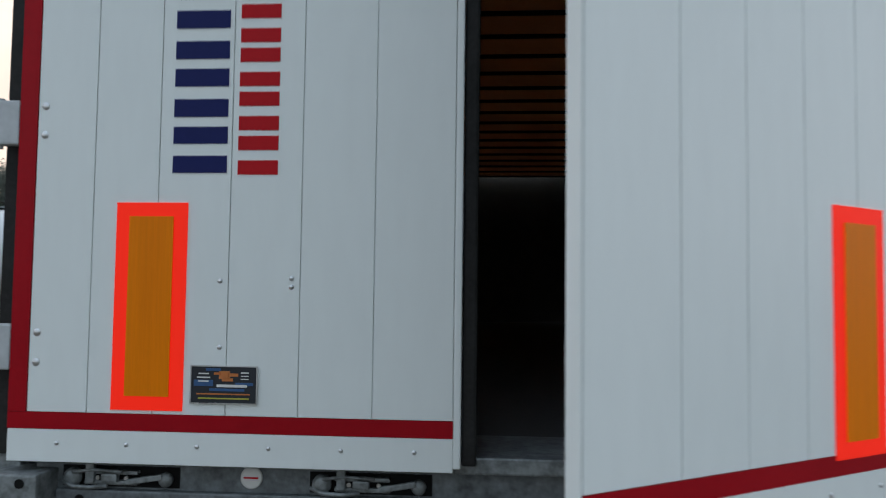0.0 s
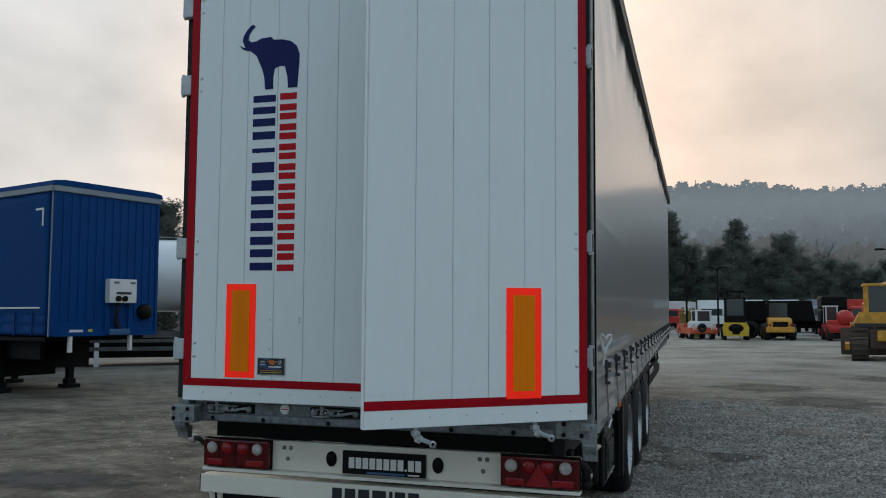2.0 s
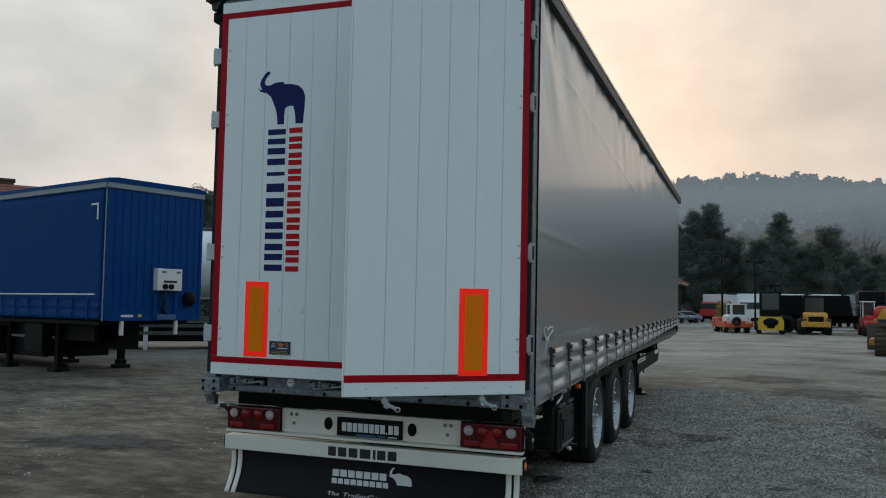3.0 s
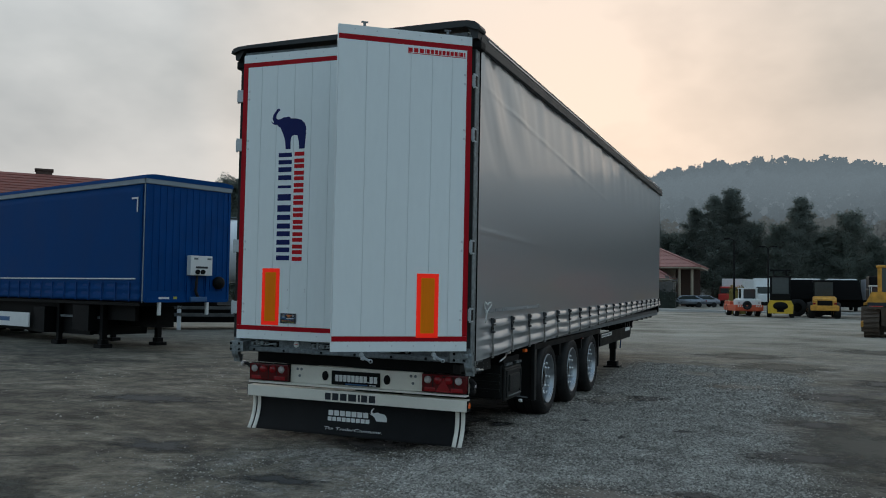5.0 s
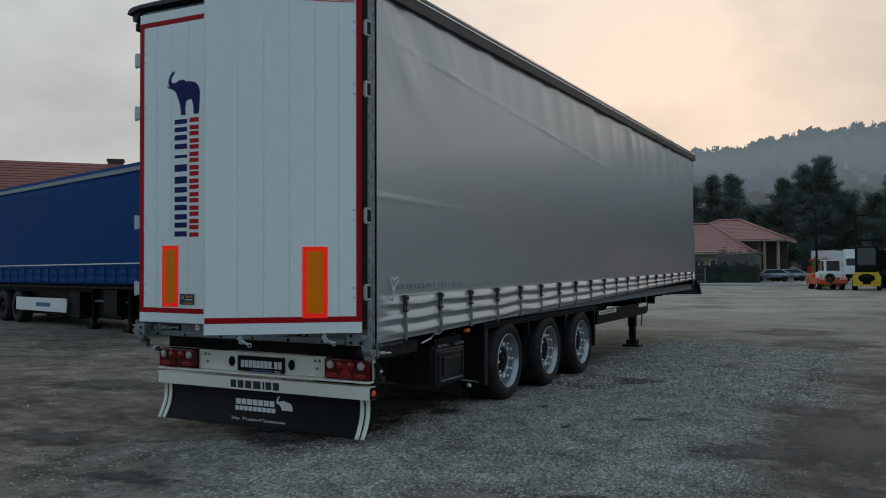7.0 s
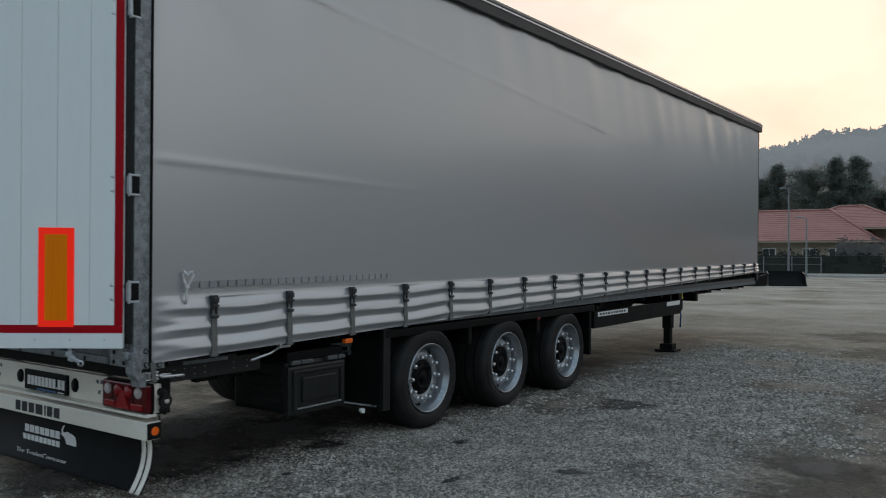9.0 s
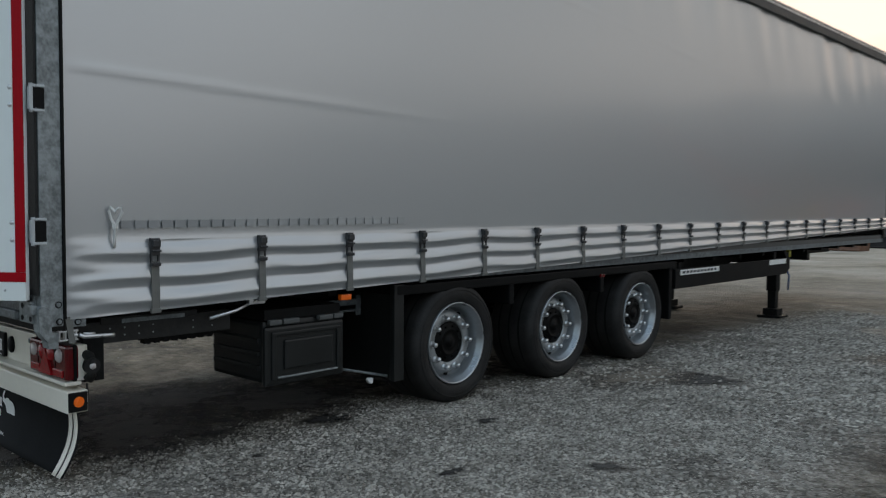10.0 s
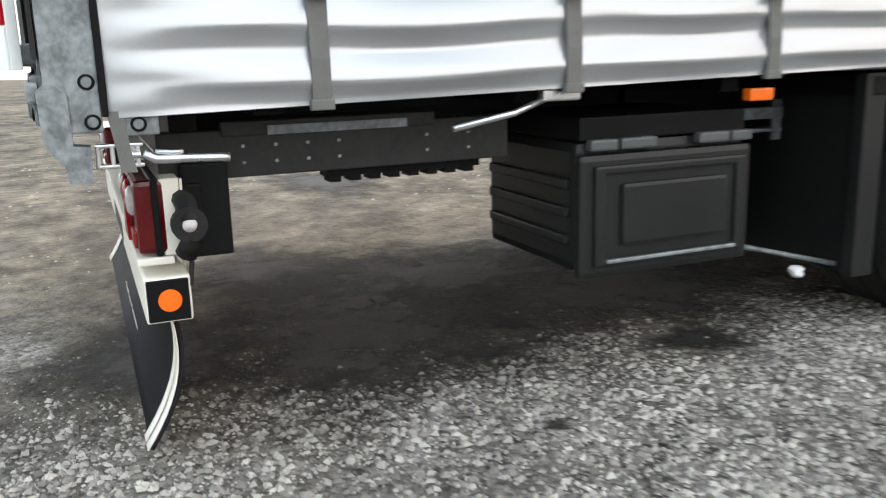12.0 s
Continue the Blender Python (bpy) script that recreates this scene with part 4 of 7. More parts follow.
def build_curtain(s):
    ys = [0.202, 0.22] + [0.24 + 0.04 * i for i in range(149)]
    y = ys[-1]
    while y < 13.36:
        y += 0.08
        ys.append(min(y, 13.44))
    fr = [i / 48 for i in range(49)]
    bm = bmesh.new()
    cols = []
    for y in ys:
        h, top = hem(y), 1.235 + 0.004 * y
        zs = [h + (top - h) * f for f in fr] + [top + d for d in (0.003, 0.006, 0.009, 0.012, 0.015, 0.018)] + [top + (3.80 - top) * (k / 120) for k in range(1, 121)]
        cols.append([bm.verts.new((s * (1.268 + curtain_bulge(y, z) * (1 if s > 0 else 0.6)), y, z)) for z in zs])
    for a, b in zip(cols, cols[1:]):
        for i in range(len(a) - 1):
            bm.faces.new((a[i], a[i + 1], b[i + 1], b[i])).smooth = True
    ob = part("side_curtain", bm, CURTAIN, TRAILER, "silver grey tarpaulin side curtain")
    if s < 0:
        return
    strap0 = buckle0 = None
    for i, y in enumerate(BUCKLES):
        h, t = hem(y), 1.212 + 0.004 * y
        bm = bmesh.new()
        pts = [(1.291, t - 0.085), (1.290, t - 0.16), (1.296, h + 0.10), (1.294, h - 0.004)]
        for (xa, za), (xb, zb) in zip(pts, pts[1:]):
            vs = [bm.verts.new((x + d, y + w, z)) for x, z in ((xa, za), (xb, zb)) for d in (0, 0.004) for w in (-0.022, 0.022)]
            for q in ((0, 1, 5, 4), (2, 6, 7, 3), (0, 4, 6, 2), (1, 3, 7, 5), (4, 5, 7, 6), (0, 2, 3, 1)):
                bm.faces.new([vs[k] for k in q])
        box(bm, 1.282, 1.303, y - 0.027, y + 0.027, h - 0.012, h + 0.012, 0.003)
        part("strap", bm, STRAPGREY, TRAILER, "grey webbing tension strap" if i == 0 else "")
        if buckle0 is None:
            bm = bmesh.new()
            box(bm, 0.0, 0.022, -0.026, 0.026, -0.045, 0.045, 0.004)
            box(bm, 0.020, 0.040, -0.021, 0.021, 0.000, 0.034, 0.004)
            box(bm, 0.012, 0.036, -0.024, 0.024, -0.100, -0.080, 0.004)
            box(bm, 0.006, 0.018, -0.024, -0.016, -0.10, -0.03)
            box(bm, 0.006, 0.018, 0.016, 0.024, -0.10, -0.03)
            cyl(bm, (0.034, -0.024, -0.02), (0, 1, 0), 0.006, 0.048, 8)
            buckle0 = part("buckle", bm, BUCKLE, TRAILER, "dark metal over-centre buckle")
            buckle0.matrix_basis = pose(1.276, y, t - 0.012)
        else:
            again(buckle0, pose(1.276, y, t - 0.012))
    # knotted white cord and the faint weld marks by the curtain's end
    bm = bmesh.new()
    tube(bm, [(1.288, 0.435, 1.205), (1.294, 0.432, 1.25), (1.300, 0.436, 1.31), (1.318, 0.446, 1.345), (1.338, 0.452, 1.378), (1.335, 0.448, 1.402), (1.318, 0.440, 1.398), (1.308, 0.432, 1.375), (1.300, 0.424, 1.392), (1.290, 0.416, 1.405), (1.282, 0.412, 1.385), (1.286, 0.422, 1.345), (1.298, 0.434, 1.312)], 0.0075)
    cyl(bm, (1.300, 0.434, 1.300), (0, 0, 1), 0.014, 0.022, 10)
    part("cord", bm, PRINTWHITE, TRAILER, "white tie cord")
    WELDS = [mat("faded_weld", c, 0.5, 0.4, 0.12, per=0.25) for c in ((0.30, 0.31, 0.315), (0.355, 0.365, 0.37), (0.40, 0.41, 0.415))]
    for k, weld in enumerate(WELDS):
        mark = None
        for i in range(9 * k, 9 * k + 9):
            m = pose(1.2745, 0.475 + 0.0735 * i, 1.298 + 0.0003 * i)
            if mark is None:
                mark = part("weld_mark", boxes((0, 0.004, 0, 0.061, 0, 0.04)), weld, TRAILER, "faint grey weld mark")
                mark.matrix_basis = m
            else:
                again(mark, m)


def wheel(at):
    """One wide single wheel; local x points out of the trailer, the rim's outer edge lies at x = 0."""
    w = new("wheel")
    w.parent, w.matrix_basis = TRAILER, at
    bm = bmesh.new()
    lathe(bm, (0, 0, 0), (1, 0, 0), [(0.296, -0.40), (0.34, -0.425), (0.40, -0.43), (0.428, -0.41), (0.440, -0.37), (0.440, -0.05), (0.428, -0.012), (0.405, 0.006), (0.37, 0.016), (0.335, 0.013), (0.31, 0.004), (0.297, -0.012)], 56)
    tyre = part("tyre", bm, RUBBER, w, "black wide-base tyre", smooth=True)
    for r in (0.36, 0.385):
        bm = bmesh.new()
        lathe(bm, (0, 0, 0), (1, 0, 0), [(r, 0.0135), (r + 0.003, 0.0185), (r + 0.007, 0.0135)], 56)
        part("sidewall_ring", bm, RUBBER, tyre)
    for x in (-0.11, -0.21, -0.31):
        bm = bmesh.new()
        lathe(bm, (0, 0, 0), (1, 0, 0), [(0.4405, x - 0.008), (0.4412, x), (0.4405, x + 0.008)], 56)
        part("tread_groove", bm, BLACK, tyre)
    bm = bmesh.new()
    lathe(bm, (0, 0, 0), (1, 0, 0), [(0.297, -0.012), (0.300, 0.008), (0.292, 0.012), (0.284, 0.0), (0.278, -0.016), (0.268, -0.03), (0.262, -0.045), (0.258, -0.085), (0.252, -0.115), (0.240, -0.118), (0.232, -0.24)], 56)
    rim = part("rim", bm, ALLOY, w, "silver-painted steel rim")
    bm = bmesh.new()
    lathe(bm, (0, 0, 0), (1, 0, 0), [(0.242, -0.119), (0.230, -0.100), (0.222, -0.080), (0.208, -0.072), (0.160, -0.072), (0.151, -0.08), (0.149, -0.24)], 56)
    part("disc", bm, DISCGREY, w, "grey wheel disc")
    hole = nut = None
    for i in range(10):
        a = 2 * math.pi * (i + 0.5) / 10
        m = pose(-0.114, 0.236 * math.cos(a), 0.236 * math.sin(a))
        if hole is None:
            bm = bmesh.new()
            cyl(bm, (0, 0, 0), (1, 0, 0), 0.016, 0.012, 12)
            hole = part("hand_hole", bm, BLACK, rim)
            hole.matrix_basis = m
        else:
            again(hole, m)
    bm = bmesh.new()
    lathe(bm, (0, 0, 0), (1, 0, 0), [(0.150, -0.16), (0.148, -0.080), (0.140, -0.074), (0.112, -0.078), (0.098, -0.062), (0.090, -0.060), (0.080, -0.068), (0.040, -0.066), (0.034, -0.052), (0.0005, -0.052)], 32)
    for i in range(10):
        a = 2 * math.pi * i / 10
        cyl(bm, (-0.078, 0.116 * math.cos(a), 0.116 * math.sin(a)), (1, 0, 0), 0.008, 0.012, 6)
    part("hub", bm, HUBBLACK, w, "black hub")
    for i in range(10):
        a = 2 * math.pi * i / 10
        m = pose(-0.073, 0.186 * math.cos(a), 0.186 * math.sin(a))
        if nut is None:
            bm = bmesh.new()
            lathe(bm, (0, 0, 0), (1, 0, 0), [(0.024, 0), (0.024, 0.010), (0.0165, 0.012), (0.0165, 0.030), (0.018, 0.036), (0.0165, 0.046), (0.010, 0.053), (0.0005, 0.055)], 14)
            nut = part("wheel_nut", bm, STEEL, w, "bright capped wheel nut")
            nut.matrix_basis = m
        else:
            again(nut, m)
    return w


def build_running_gear():
    for y in (3.03, 4.34, 5.65):
        z = 0.438 + 0.0117 - 0.007 * y
        wheel(pose(1.232, y, z))
        wheel(pose(-1.232, y, z + 0.0 - 0.0232, 0, 0, 180))
        bm = bmesh.new()
        cyl(bm, (-1.0, y, 0.42), (1, 0, 0), 0.07, 2.0, 20)
        box(bm, -0.55, 0.55, y - 0.07, y + 0.07, 0.36, 0.50, 0.02)
        part("axle", bm, BLACK, TRAILER)
        for s in (-1, 1):
            bm = bmesh.new()
            lathe(bm, (s * 0.5, y + 0.28, 0.40), (0, 0, 1), [(0.02, 0), (0.12, 0.0), (0.14, 0.06), (0.13, 0.10), (0.15, 0.16), (0.14, 0.24), (0.06, 0.28)], 20)
            box(bm, s * 0.5 - 0.05, s * 0.5 + 0.05, y - 0.45, y + 0.35, 0.37, 0.42, 0.01)
            part("air_spring", bm, BLACK, TRAILER)
    # main rails, cross members and outer frame
    for s in (-1, 1):
        bm = bmesh.new()
        a = s * 0.56
        side = [(0.37, 0.905), (0.37, 0.70), (1.7, 0.68), (2.3, 0.56), (8.8, 0.56), (9.2, 0.735), (12.9, 0.735), (12.9, 0.905)]
        prism(bm, side, "x", a - 0.006, a + 0.006)
        ribs = [(0.37, 0.905), (12.9, 0.905), (12.9, 0.888), (0.37, 0.888)]
        prism(bm, ribs, "x", a - 0.06, a + 0.06)
        prism(bm, [(2.3, 0.556), (8.8, 0.556), (8.8, 0.574), (2.3, 0.574)], "x", a - 0.06, a + 0.06)
        part("chassis_rail", bm, BLACK, TRAILER, "black steel chassis rail")
        part("side_rail", boxes((*sorted((s * 1.18, s * 1.232)), 0.2, 13.4, 0.90, 0.965), bev=0.006), DARKGALV, TRAILER)
    member = None
    for i in range(19):
        y = 0.55 + 0.68 * i
        if member is None:
            member = part("cross_member", boxes((-1.178, 1.178, -0.03, 0.03, 0.86, 0.945), (-1.178, 1.178, -0.035, 0.035, 0.852, 0.862)), BLACK, TRAILER)
            member.matrix_basis = pose(0, y, 0.0)
        else:
            again(member, pose(0, y, 0.0))
    # rear overhang beam seen behind the lamp
    part("overhang_beam", boxes((1.02, 1.09, 0.30, 1.22, 0.70, 0.815), (1.07, 1.10, 0.45, 1.0, 0.80, 0.835), bev=0.004), DIRTSTEEL, TRAILER, "black drilled side beam")
    for y in (0.50, 0.58, 0.66, 0.74, 0.98, 1.1):
        for z in (0.735, 0.775):
            bm = bmesh.new()
            cyl(bm, (1.0895, y, z), (1, 0, 0), 0.0045, 0.003, 8)
            part("rivet", bm, GALV, TRAILER)
    teeth = [(0.96, 1.03, 0.72, 1.16, 0.675, 0.70)] + [(0.965, 1.025, 0.73 + 0.055 * i, 0.76 + 0.055 * i, 0.660, 0.678) for i in range(8)]
    part("toothed_strip", boxes(*teeth), BLACK, TRAILER)
    # black boxes added to keep the gap under the sill dark
    part("underbody_panel", boxes((-0.86, -0.62, 0.42, 1.3, 0.70, 0.85), (-0.95, -0.9, 0.36, 1.2, 0.78, 0.86), bev=0.006), BLACK, TRAILER)
    part("rear_crossbeam", boxes((-1.15, 1.06, 0.335, 0.40, 0.725, 0.872), (-1.0, 1.0, 0.34, 1.1, 0.84, 0.872), bev=0.004), BLACK, TRAILER, "black box added to darken the gap behind the light panel")
    part("bracket_plate", boxes((1.09, 1.104, 0.56, 0.92, 0.80, 0.822)), DARKGALV, TRAILER)
    part("support_arm", boxes((0.6, 1.13, 0.345, 0.39, 0.60, 0.70), (1.05, 1.12, 0.345, 0.455, 0.52, 0.745), bev=0.008), BLACK, TRAILER)
    bm = bmesh.new()
    tube(bm, [(1.25, 1.255, 0.865), (1.262, 1.15, 0.83), (1.262, 0.98, 0.80)], 0.009)
    box(bm, 1.235, 1.27, 1.23, 1.34, 0.855, 0.885, 0.006)
    part("release_handle", bm, STEEL, TRAILER, "bright steel release lever")
    # curtain tensioner at the rear corner
    bm = bmesh.new()
    tube(bm, [(1.268, 0.262, 0.790), (1.268, 0.285, 0.776), (1.268, 0.32, 0.775), (1.268, 0.42, 0.771), (1.268, 0.439, 0.769)], 0.010)
    tube(bm, [(1.266, 0.285, 0.792), (1.266, 0.32, 0.788), (1.266, 0.342, 0.789)], 0.006)
    for z0 in (0.762, 0.805):
        box(bm, 1.240, 1.266, 0.167, 0.262, z0, z0 + 0.008, 0.003)
    for y0 in (0.167, 0.196, 0.246):
        box(bm, 1.240, 1.266, y0, y0 + 0.009, 0.764, 0.811, 0.003)
    cyl(bm, (1.264, 0.215, 0.788), (0, 1, 0), 0.008, 0.04, 10)
    part("tensioner", bm, STEEL, TRAILER, "bright steel curtain tensioner")
    bm = bmesh.new()
    for k in range(2):
        d = 0.003 * k
        prism(bm, [(0.196, 0.88), (0.230, 0.88), (0.236, 0.80), (0.246, 0.752), (0.214, 0.752), (0.208, 0.80)], "x", 1.2665 + d, 1.2695 + d)
    part("tension_strap", bm, STRAPGREY, TRAILER, "grey webbing tension strap")
    part("hook_plate", boxes((1.245, 1.270, 0.229, 0.298, 0.828, 0.868), bev=0.004), GALV, TRAILER)
    for y, z in ((0.165, 0.941), (0.169, 0.860), (0.257, 0.852)):
        bm = bmesh.new()
        cyl(bm, (1.2725, y, z), (1, 0, 0), 0.0115, 0.006, 12, 0.010)
        cyl(bm, (1.2785, y, z), (1, 0, 0), 0.006, 0.003, 8)
        bolt = part("bolt", bm, GALV, TRAILER)
        bm = bmesh.new()
        cyl(bm, (1.2705, y, z), (1, 0, 0), 0.0165, 0.0030, 20)
        part("washer", bm, BLACK, bolt)


def build_toolbox():
    bm = bmesh.new()
    box(bm, 0.62, 1.165, 1.39, 1.985, 0.36, 0.735, 0.03)
    tb = part("toolbox", bm, TOOLPLASTIC, TRAILER, "black plastic toolbox with moulded lid")
    lid = part("lid", boxes((1.16, 1.195, 1.385, 1.99, 0.345, 0.70), bev=0.02), TOOLPLASTIC, tb)
    rim = bmesh.new()
    for r in ((1.19, 1.208, 1.43, 1.465, 0.378, 0.668), (1.19, 1.208, 1.925, 1.96, 0.378, 0.668), (1.19, 1.208, 1.455, 1.935, 0.640, 0.668), (1.19, 1.208, 1.455, 1.935, 0.378, 0.404)):
        box(rim, *r, bev=0.009)
    part("lid_rim", rim, TOOLPLASTIC, tb)
    part("lid_field", boxes((1.186, 1.212, 1.52, 1.89, 0.435, 0.615), bev=0.012), TOOLPLASTIC, tb)
    part("lid_ledge", boxes((1.192, 1.212, 1.47, 1.93, 0.388, 0.400), bev=0.004), GALV, tb, "light lower edge")
    for y0, y1 in ((1.42, 1.51), (1.52, 1.64), (1.79, 1.90), (1.91, 1.985)):
        part("hinge_plate", boxes((1.165, 1.20, y0, y1, 0.708, 0.740), bev=0.008), HINGEPLASTIC, tb)
    for z in (0.44, 0.52, 0.60):
        part("side_rib", boxes((0.66, 1.14, 1.372, 1.392, z, z + 0.03), bev=0.006), TOOLPLASTIC, tb)
    part("toolbox_bracket", boxes((0.65, 1.17, 1.40, 1.98, 0.735, 0.80), bev=0.006), BLACK, TRAILER)
    part("side_marker", boxes((1.225, 1.260, 1.915, 2.0, 0.826, 0.862), bev=0.006), ORANGE, TRAILER, "orange side marker lamp")
    part("side_marker", boxes((1.225, 1.25, 4.93, 5.0, 0.80, 0.83), bev=0.006), LENSRED, TRAILER, "small red side marker")
    # splash guard before the first wheel and the black fender band
    part("splash_guard", boxes((0.60, 1.235, 2.43, 2.46, 0.235, 0.87), (1.19, 1.236, 2.40, 2.49, 0.235, 0.89), bev=0.006), TOOLPLASTIC, TRAILER, "black splash guard")
    bm = bmesh.new()
    tube(bm, [(0.92, 2.05, 0.345), (1.15, 2.42, 0.262)], 0.009)
    part("guard_rod", bm, GALV, TRAILER)
    part("guard_bracket", boxes((0.86, 0.90, 2.02, 2.40, 0.735, 0.775), (0.84, 0.90, 2.02, 2.40, 0.690, 0.702), (0.88, 0.895, 2.36, 2.40, 0.66, 0.80), bev=0.004), DARKGALV, TRAILER, "worn zinc guard bracket")
    part("inner_guard", boxes((0.55, 0.60, 1.95, 2.46, 0.25, 0.86)), PLASTIC, TRAILER)
    bm = bmesh.new()
    box(bm, 0.70, 1.238, 2.42, 6.32, 0.815, 0.885, 0.012)
    part("fender", bm, PLASTIC, TRAILER, "black plastic fender band")
    for y in (3.685, 4.995, 6.27):
        part("fender_divider", boxes((0.75, 1.225, y - 0.03, y + 0.03, 0.66 if y < 6 else 0.30, 0.83), bev=0.012), PLASTIC, TRAILER)


def build_rear_lights():
    Y = 0.29
    bar = part("light_panel", boxes((-1.175, 1.175, Y, Y + 0.045, 0.545, 0.722), (-1.182, 1.182, Y - 0.062, Y + 0.02, 0.526, 0.544), bev=0.004), CREAM, TRAILER, "cream-white steel light panel")
    plate = part("name_board", boxes((-0.248, 0.278, Y - 0.02, Y - 0.001, 0.553, 0.690), bev=0.006), PLASTIC, bar, "black framed board with white marks")
    x = -0.205
    for i in range(11):
        w = 0.012 if i == 8 else 0.036
        blocks("printed_mark", [(x, x + w, 0.588, 0.600 if i == 8 else 0.652)], Y - 0.0202, PRINTWHITE, plate, "plain white printed bar")
        x += w + 0.0085
    blocks("printed_mark", [(-0.09, 0.15, 0.560, 0.572)], Y - 0.0202, PRINTBLUE, plate, "blue strip")
    blocks("printed_mark", [(0.17, 0.24, 0.562, 0.570)], Y - 0.0202, PRINTWHITE, plate, "white strip")
    for s in (-1, 1):
        bm = bmesh.new()
        lathe(bm, (0.012 + s * 0.338, Y, 0.632), (0, -1, 0), [(0.046, 0), (0.046, 0.010), (0.036, 0.018), (0.0005, 0.020)], 22)
        for v in bm.verts:
            v.co.x = (v.co.x - (0.012 + s * 0.338)) * 0.72 + 0.012 + s * 0.338
        part("plate_lamp", bm, PLASTIC, bar, "black oval plate lamp")
        for x, z in ((0.60, 0.682), (0.645, 0.682), (0.62, 0.615)):
            bm = bmesh.new()
            lathe(bm, (s * x, Y, z), (0, -1, 0), [(0.014, 0), (0.012, 0.006), (0.0005, 0.008)], 12)
            part("panel_bolt", bm, GALV, bar)
        # lamp cluster
        a, b = (-1.18, -0.728) if s < 0 else (0.733, 1.178)
        lamp = part("tail_lamp", boxes((a, b, Y - 0.055, Y + 0.01, 0.552, 0.720), bev=0.012), LENSRED, TRAILER, "red multi-chamber tail lamp")
        part("lamp_body", boxes((a - 0.006, b + 0.006, Y - 0.018, Y - 0.002, 0.546, 0.726), bev=0.004), PLASTIC, lamp)
        for x, m in ((a + 0.062, LENSWHITE), (b - 0.075, LENSWHITE), (a + 0.165, LENSHOT), (b - 0.175, LENSHOT)):
            bm = bmesh.new()
            r = 0.036 if m is LENSWHITE else 0.040
            lathe(bm, (x, Y - 0.052, 0.668), (0, -1, 0), [(r, 0), (r * 0.97, 0.008), (r * 0.7, 0.016), (0.0005, 0.019)], 24)
            part("lens", bm, m, lamp, "clear round lens" if m is LENSWHITE else "bright red round lens", smooth=True)
        for x in (a + 0.112, (a + b) / 2, b - 0.125):
            part("lens_divider", boxes((x - 0.003, x + 0.003, Y - 0.0575, Y - 0.05, 0.565, 0.708)), PLASTIC, lamp)
        for x0, x1 in ((a + 0.03, a + 0.14), (b - 0.15, b - 0.03)):
            part("lower_lens", boxes((x0, x1, Y - 0.062, Y - 0.05, 0.562, 0.600), bev=0.006), LENSHOT, lamp)
        if s > 0:
            bm = bmesh.new()
            c = (a + b) / 2
            prism(bm, [(c - 0.075, 0.562), (c + 0.075, 0.562), (c, 0.69)], "y", Y - 0.068, Y - 0.05)
            part("triangle_reflector", bm, LENSHOT, lamp, "red triangle reflector")
    # marker lamps on rubber arms
    bm = bmesh.new()
    tube(bm, [(-1.17, Y + 0.02, 0.63), (-1.215, Y + 0.02, 0.67), (-1.26, Y + 0.02, 0.705), (-1.30, Y + 0.02, 0.705)], 0.017)
    arm = part("marker_arm", bm, RUBBER, TRAILER, "black rubber marker arm")
    bm = bmesh.new()
    lathe(bm, (-1.31, Y + 0.02, 0.70), (0, -1, 0), [(0.028, -0.03), (0.030, 0.0), (0.022, 0.016), (0.0005, 0.02)], 18)
    part("marker_lens", bm, LENSWHITE, arm, "white marker lens")
    bm = bmesh.new()
    tube(bm, [(1.15, 0.335, 0.675), (1.19, 0.345, 0.665), (1.215, 0.345, 0.63), (1.215, 0.345, 0.575), (1.20, 0.335, 0.55)], 0.026, 10)
    cyl(bm, (1.20, 0.345, 0.62), (1, 0, 0), 0.04, 0.03, 18)
    cyl(bm, (1.15, 0.35, 0.52), (0.6, -0.2, -1), 0.006, 0.06, 8)
    arm = part("marker_arm", bm, RUBBER, TRAILER, "black rubber marker arm")
    bm = bmesh.new()
    lathe(bm, (1.228, 0.345, 0.62), (1, 0, 0), [(0.017, 0), (0.015, 0.008), (0.0005, 0.011)], 18)
    part("marker_lens", bm, LENSWHITE, arm, "white marker lens")
    part("panel_return", boxes((1.155, 1.178, Y + 0.046, Y + 0.052, 0.555, 0.72), bev=0.003), CREAM, TRAILER)
    # underrun beam
    BY = 0.235
    beam = part("underrun_beam", boxes((-1.197, 1.185, BY, BY + 0.105, 0.388, 0.498), bev=0.008), CREAM, TRAILER, "white square underrun beam")
    x = -0.295
    for w in (0.07, 0.075, 0.078, 0.095, 0.022, 0.072, 0.075):
        blocks("brand_mark", [(x, x + w * 0.9, 0.407, 0.474)], BY - 0.0002, INK, beam, "plain black brand block")
        x += w + 0.0115
    for s in (-1, 1):
        x = 1.1855 if s > 0 else -1.1975
        cap = part("end_cap", boxes((*sorted((x, x + s * 0.008)), BY + 0.005, BY + 0.099, 0.394, 0.492), bev=0.003), PLASTIC, beam, "black end cap")
        bm = bmesh.new()
        cyl(bm, (x + s * 0.0078, BY + 0.055, 0.443), (s, 0, 0), 0.027, 0.005, 28, 0.025)
        part("round_reflector", bm, ORANGE, cap, "round orange reflector")
    # mud flap: a curved rubber sheet
    bm = bmesh.new()

    def strip(x0, x1, lift):
        rows = []
        for i in range(13):
            t = i / 12
            y = 0.305 - 0.085 * t * t - lift + 0.018 * math.sin(t * 3.1)
            rows.append([bm.verts.new((x, y, 0.392 - 0.325 * t)) for x in (x0, x1)])
        for a, b in zip(rows, rows[1:]):
            bm.faces.new((a[0], a[1], b[1], b[0])).smooth = True
    strip(-1.17, 1.155, 0.0)
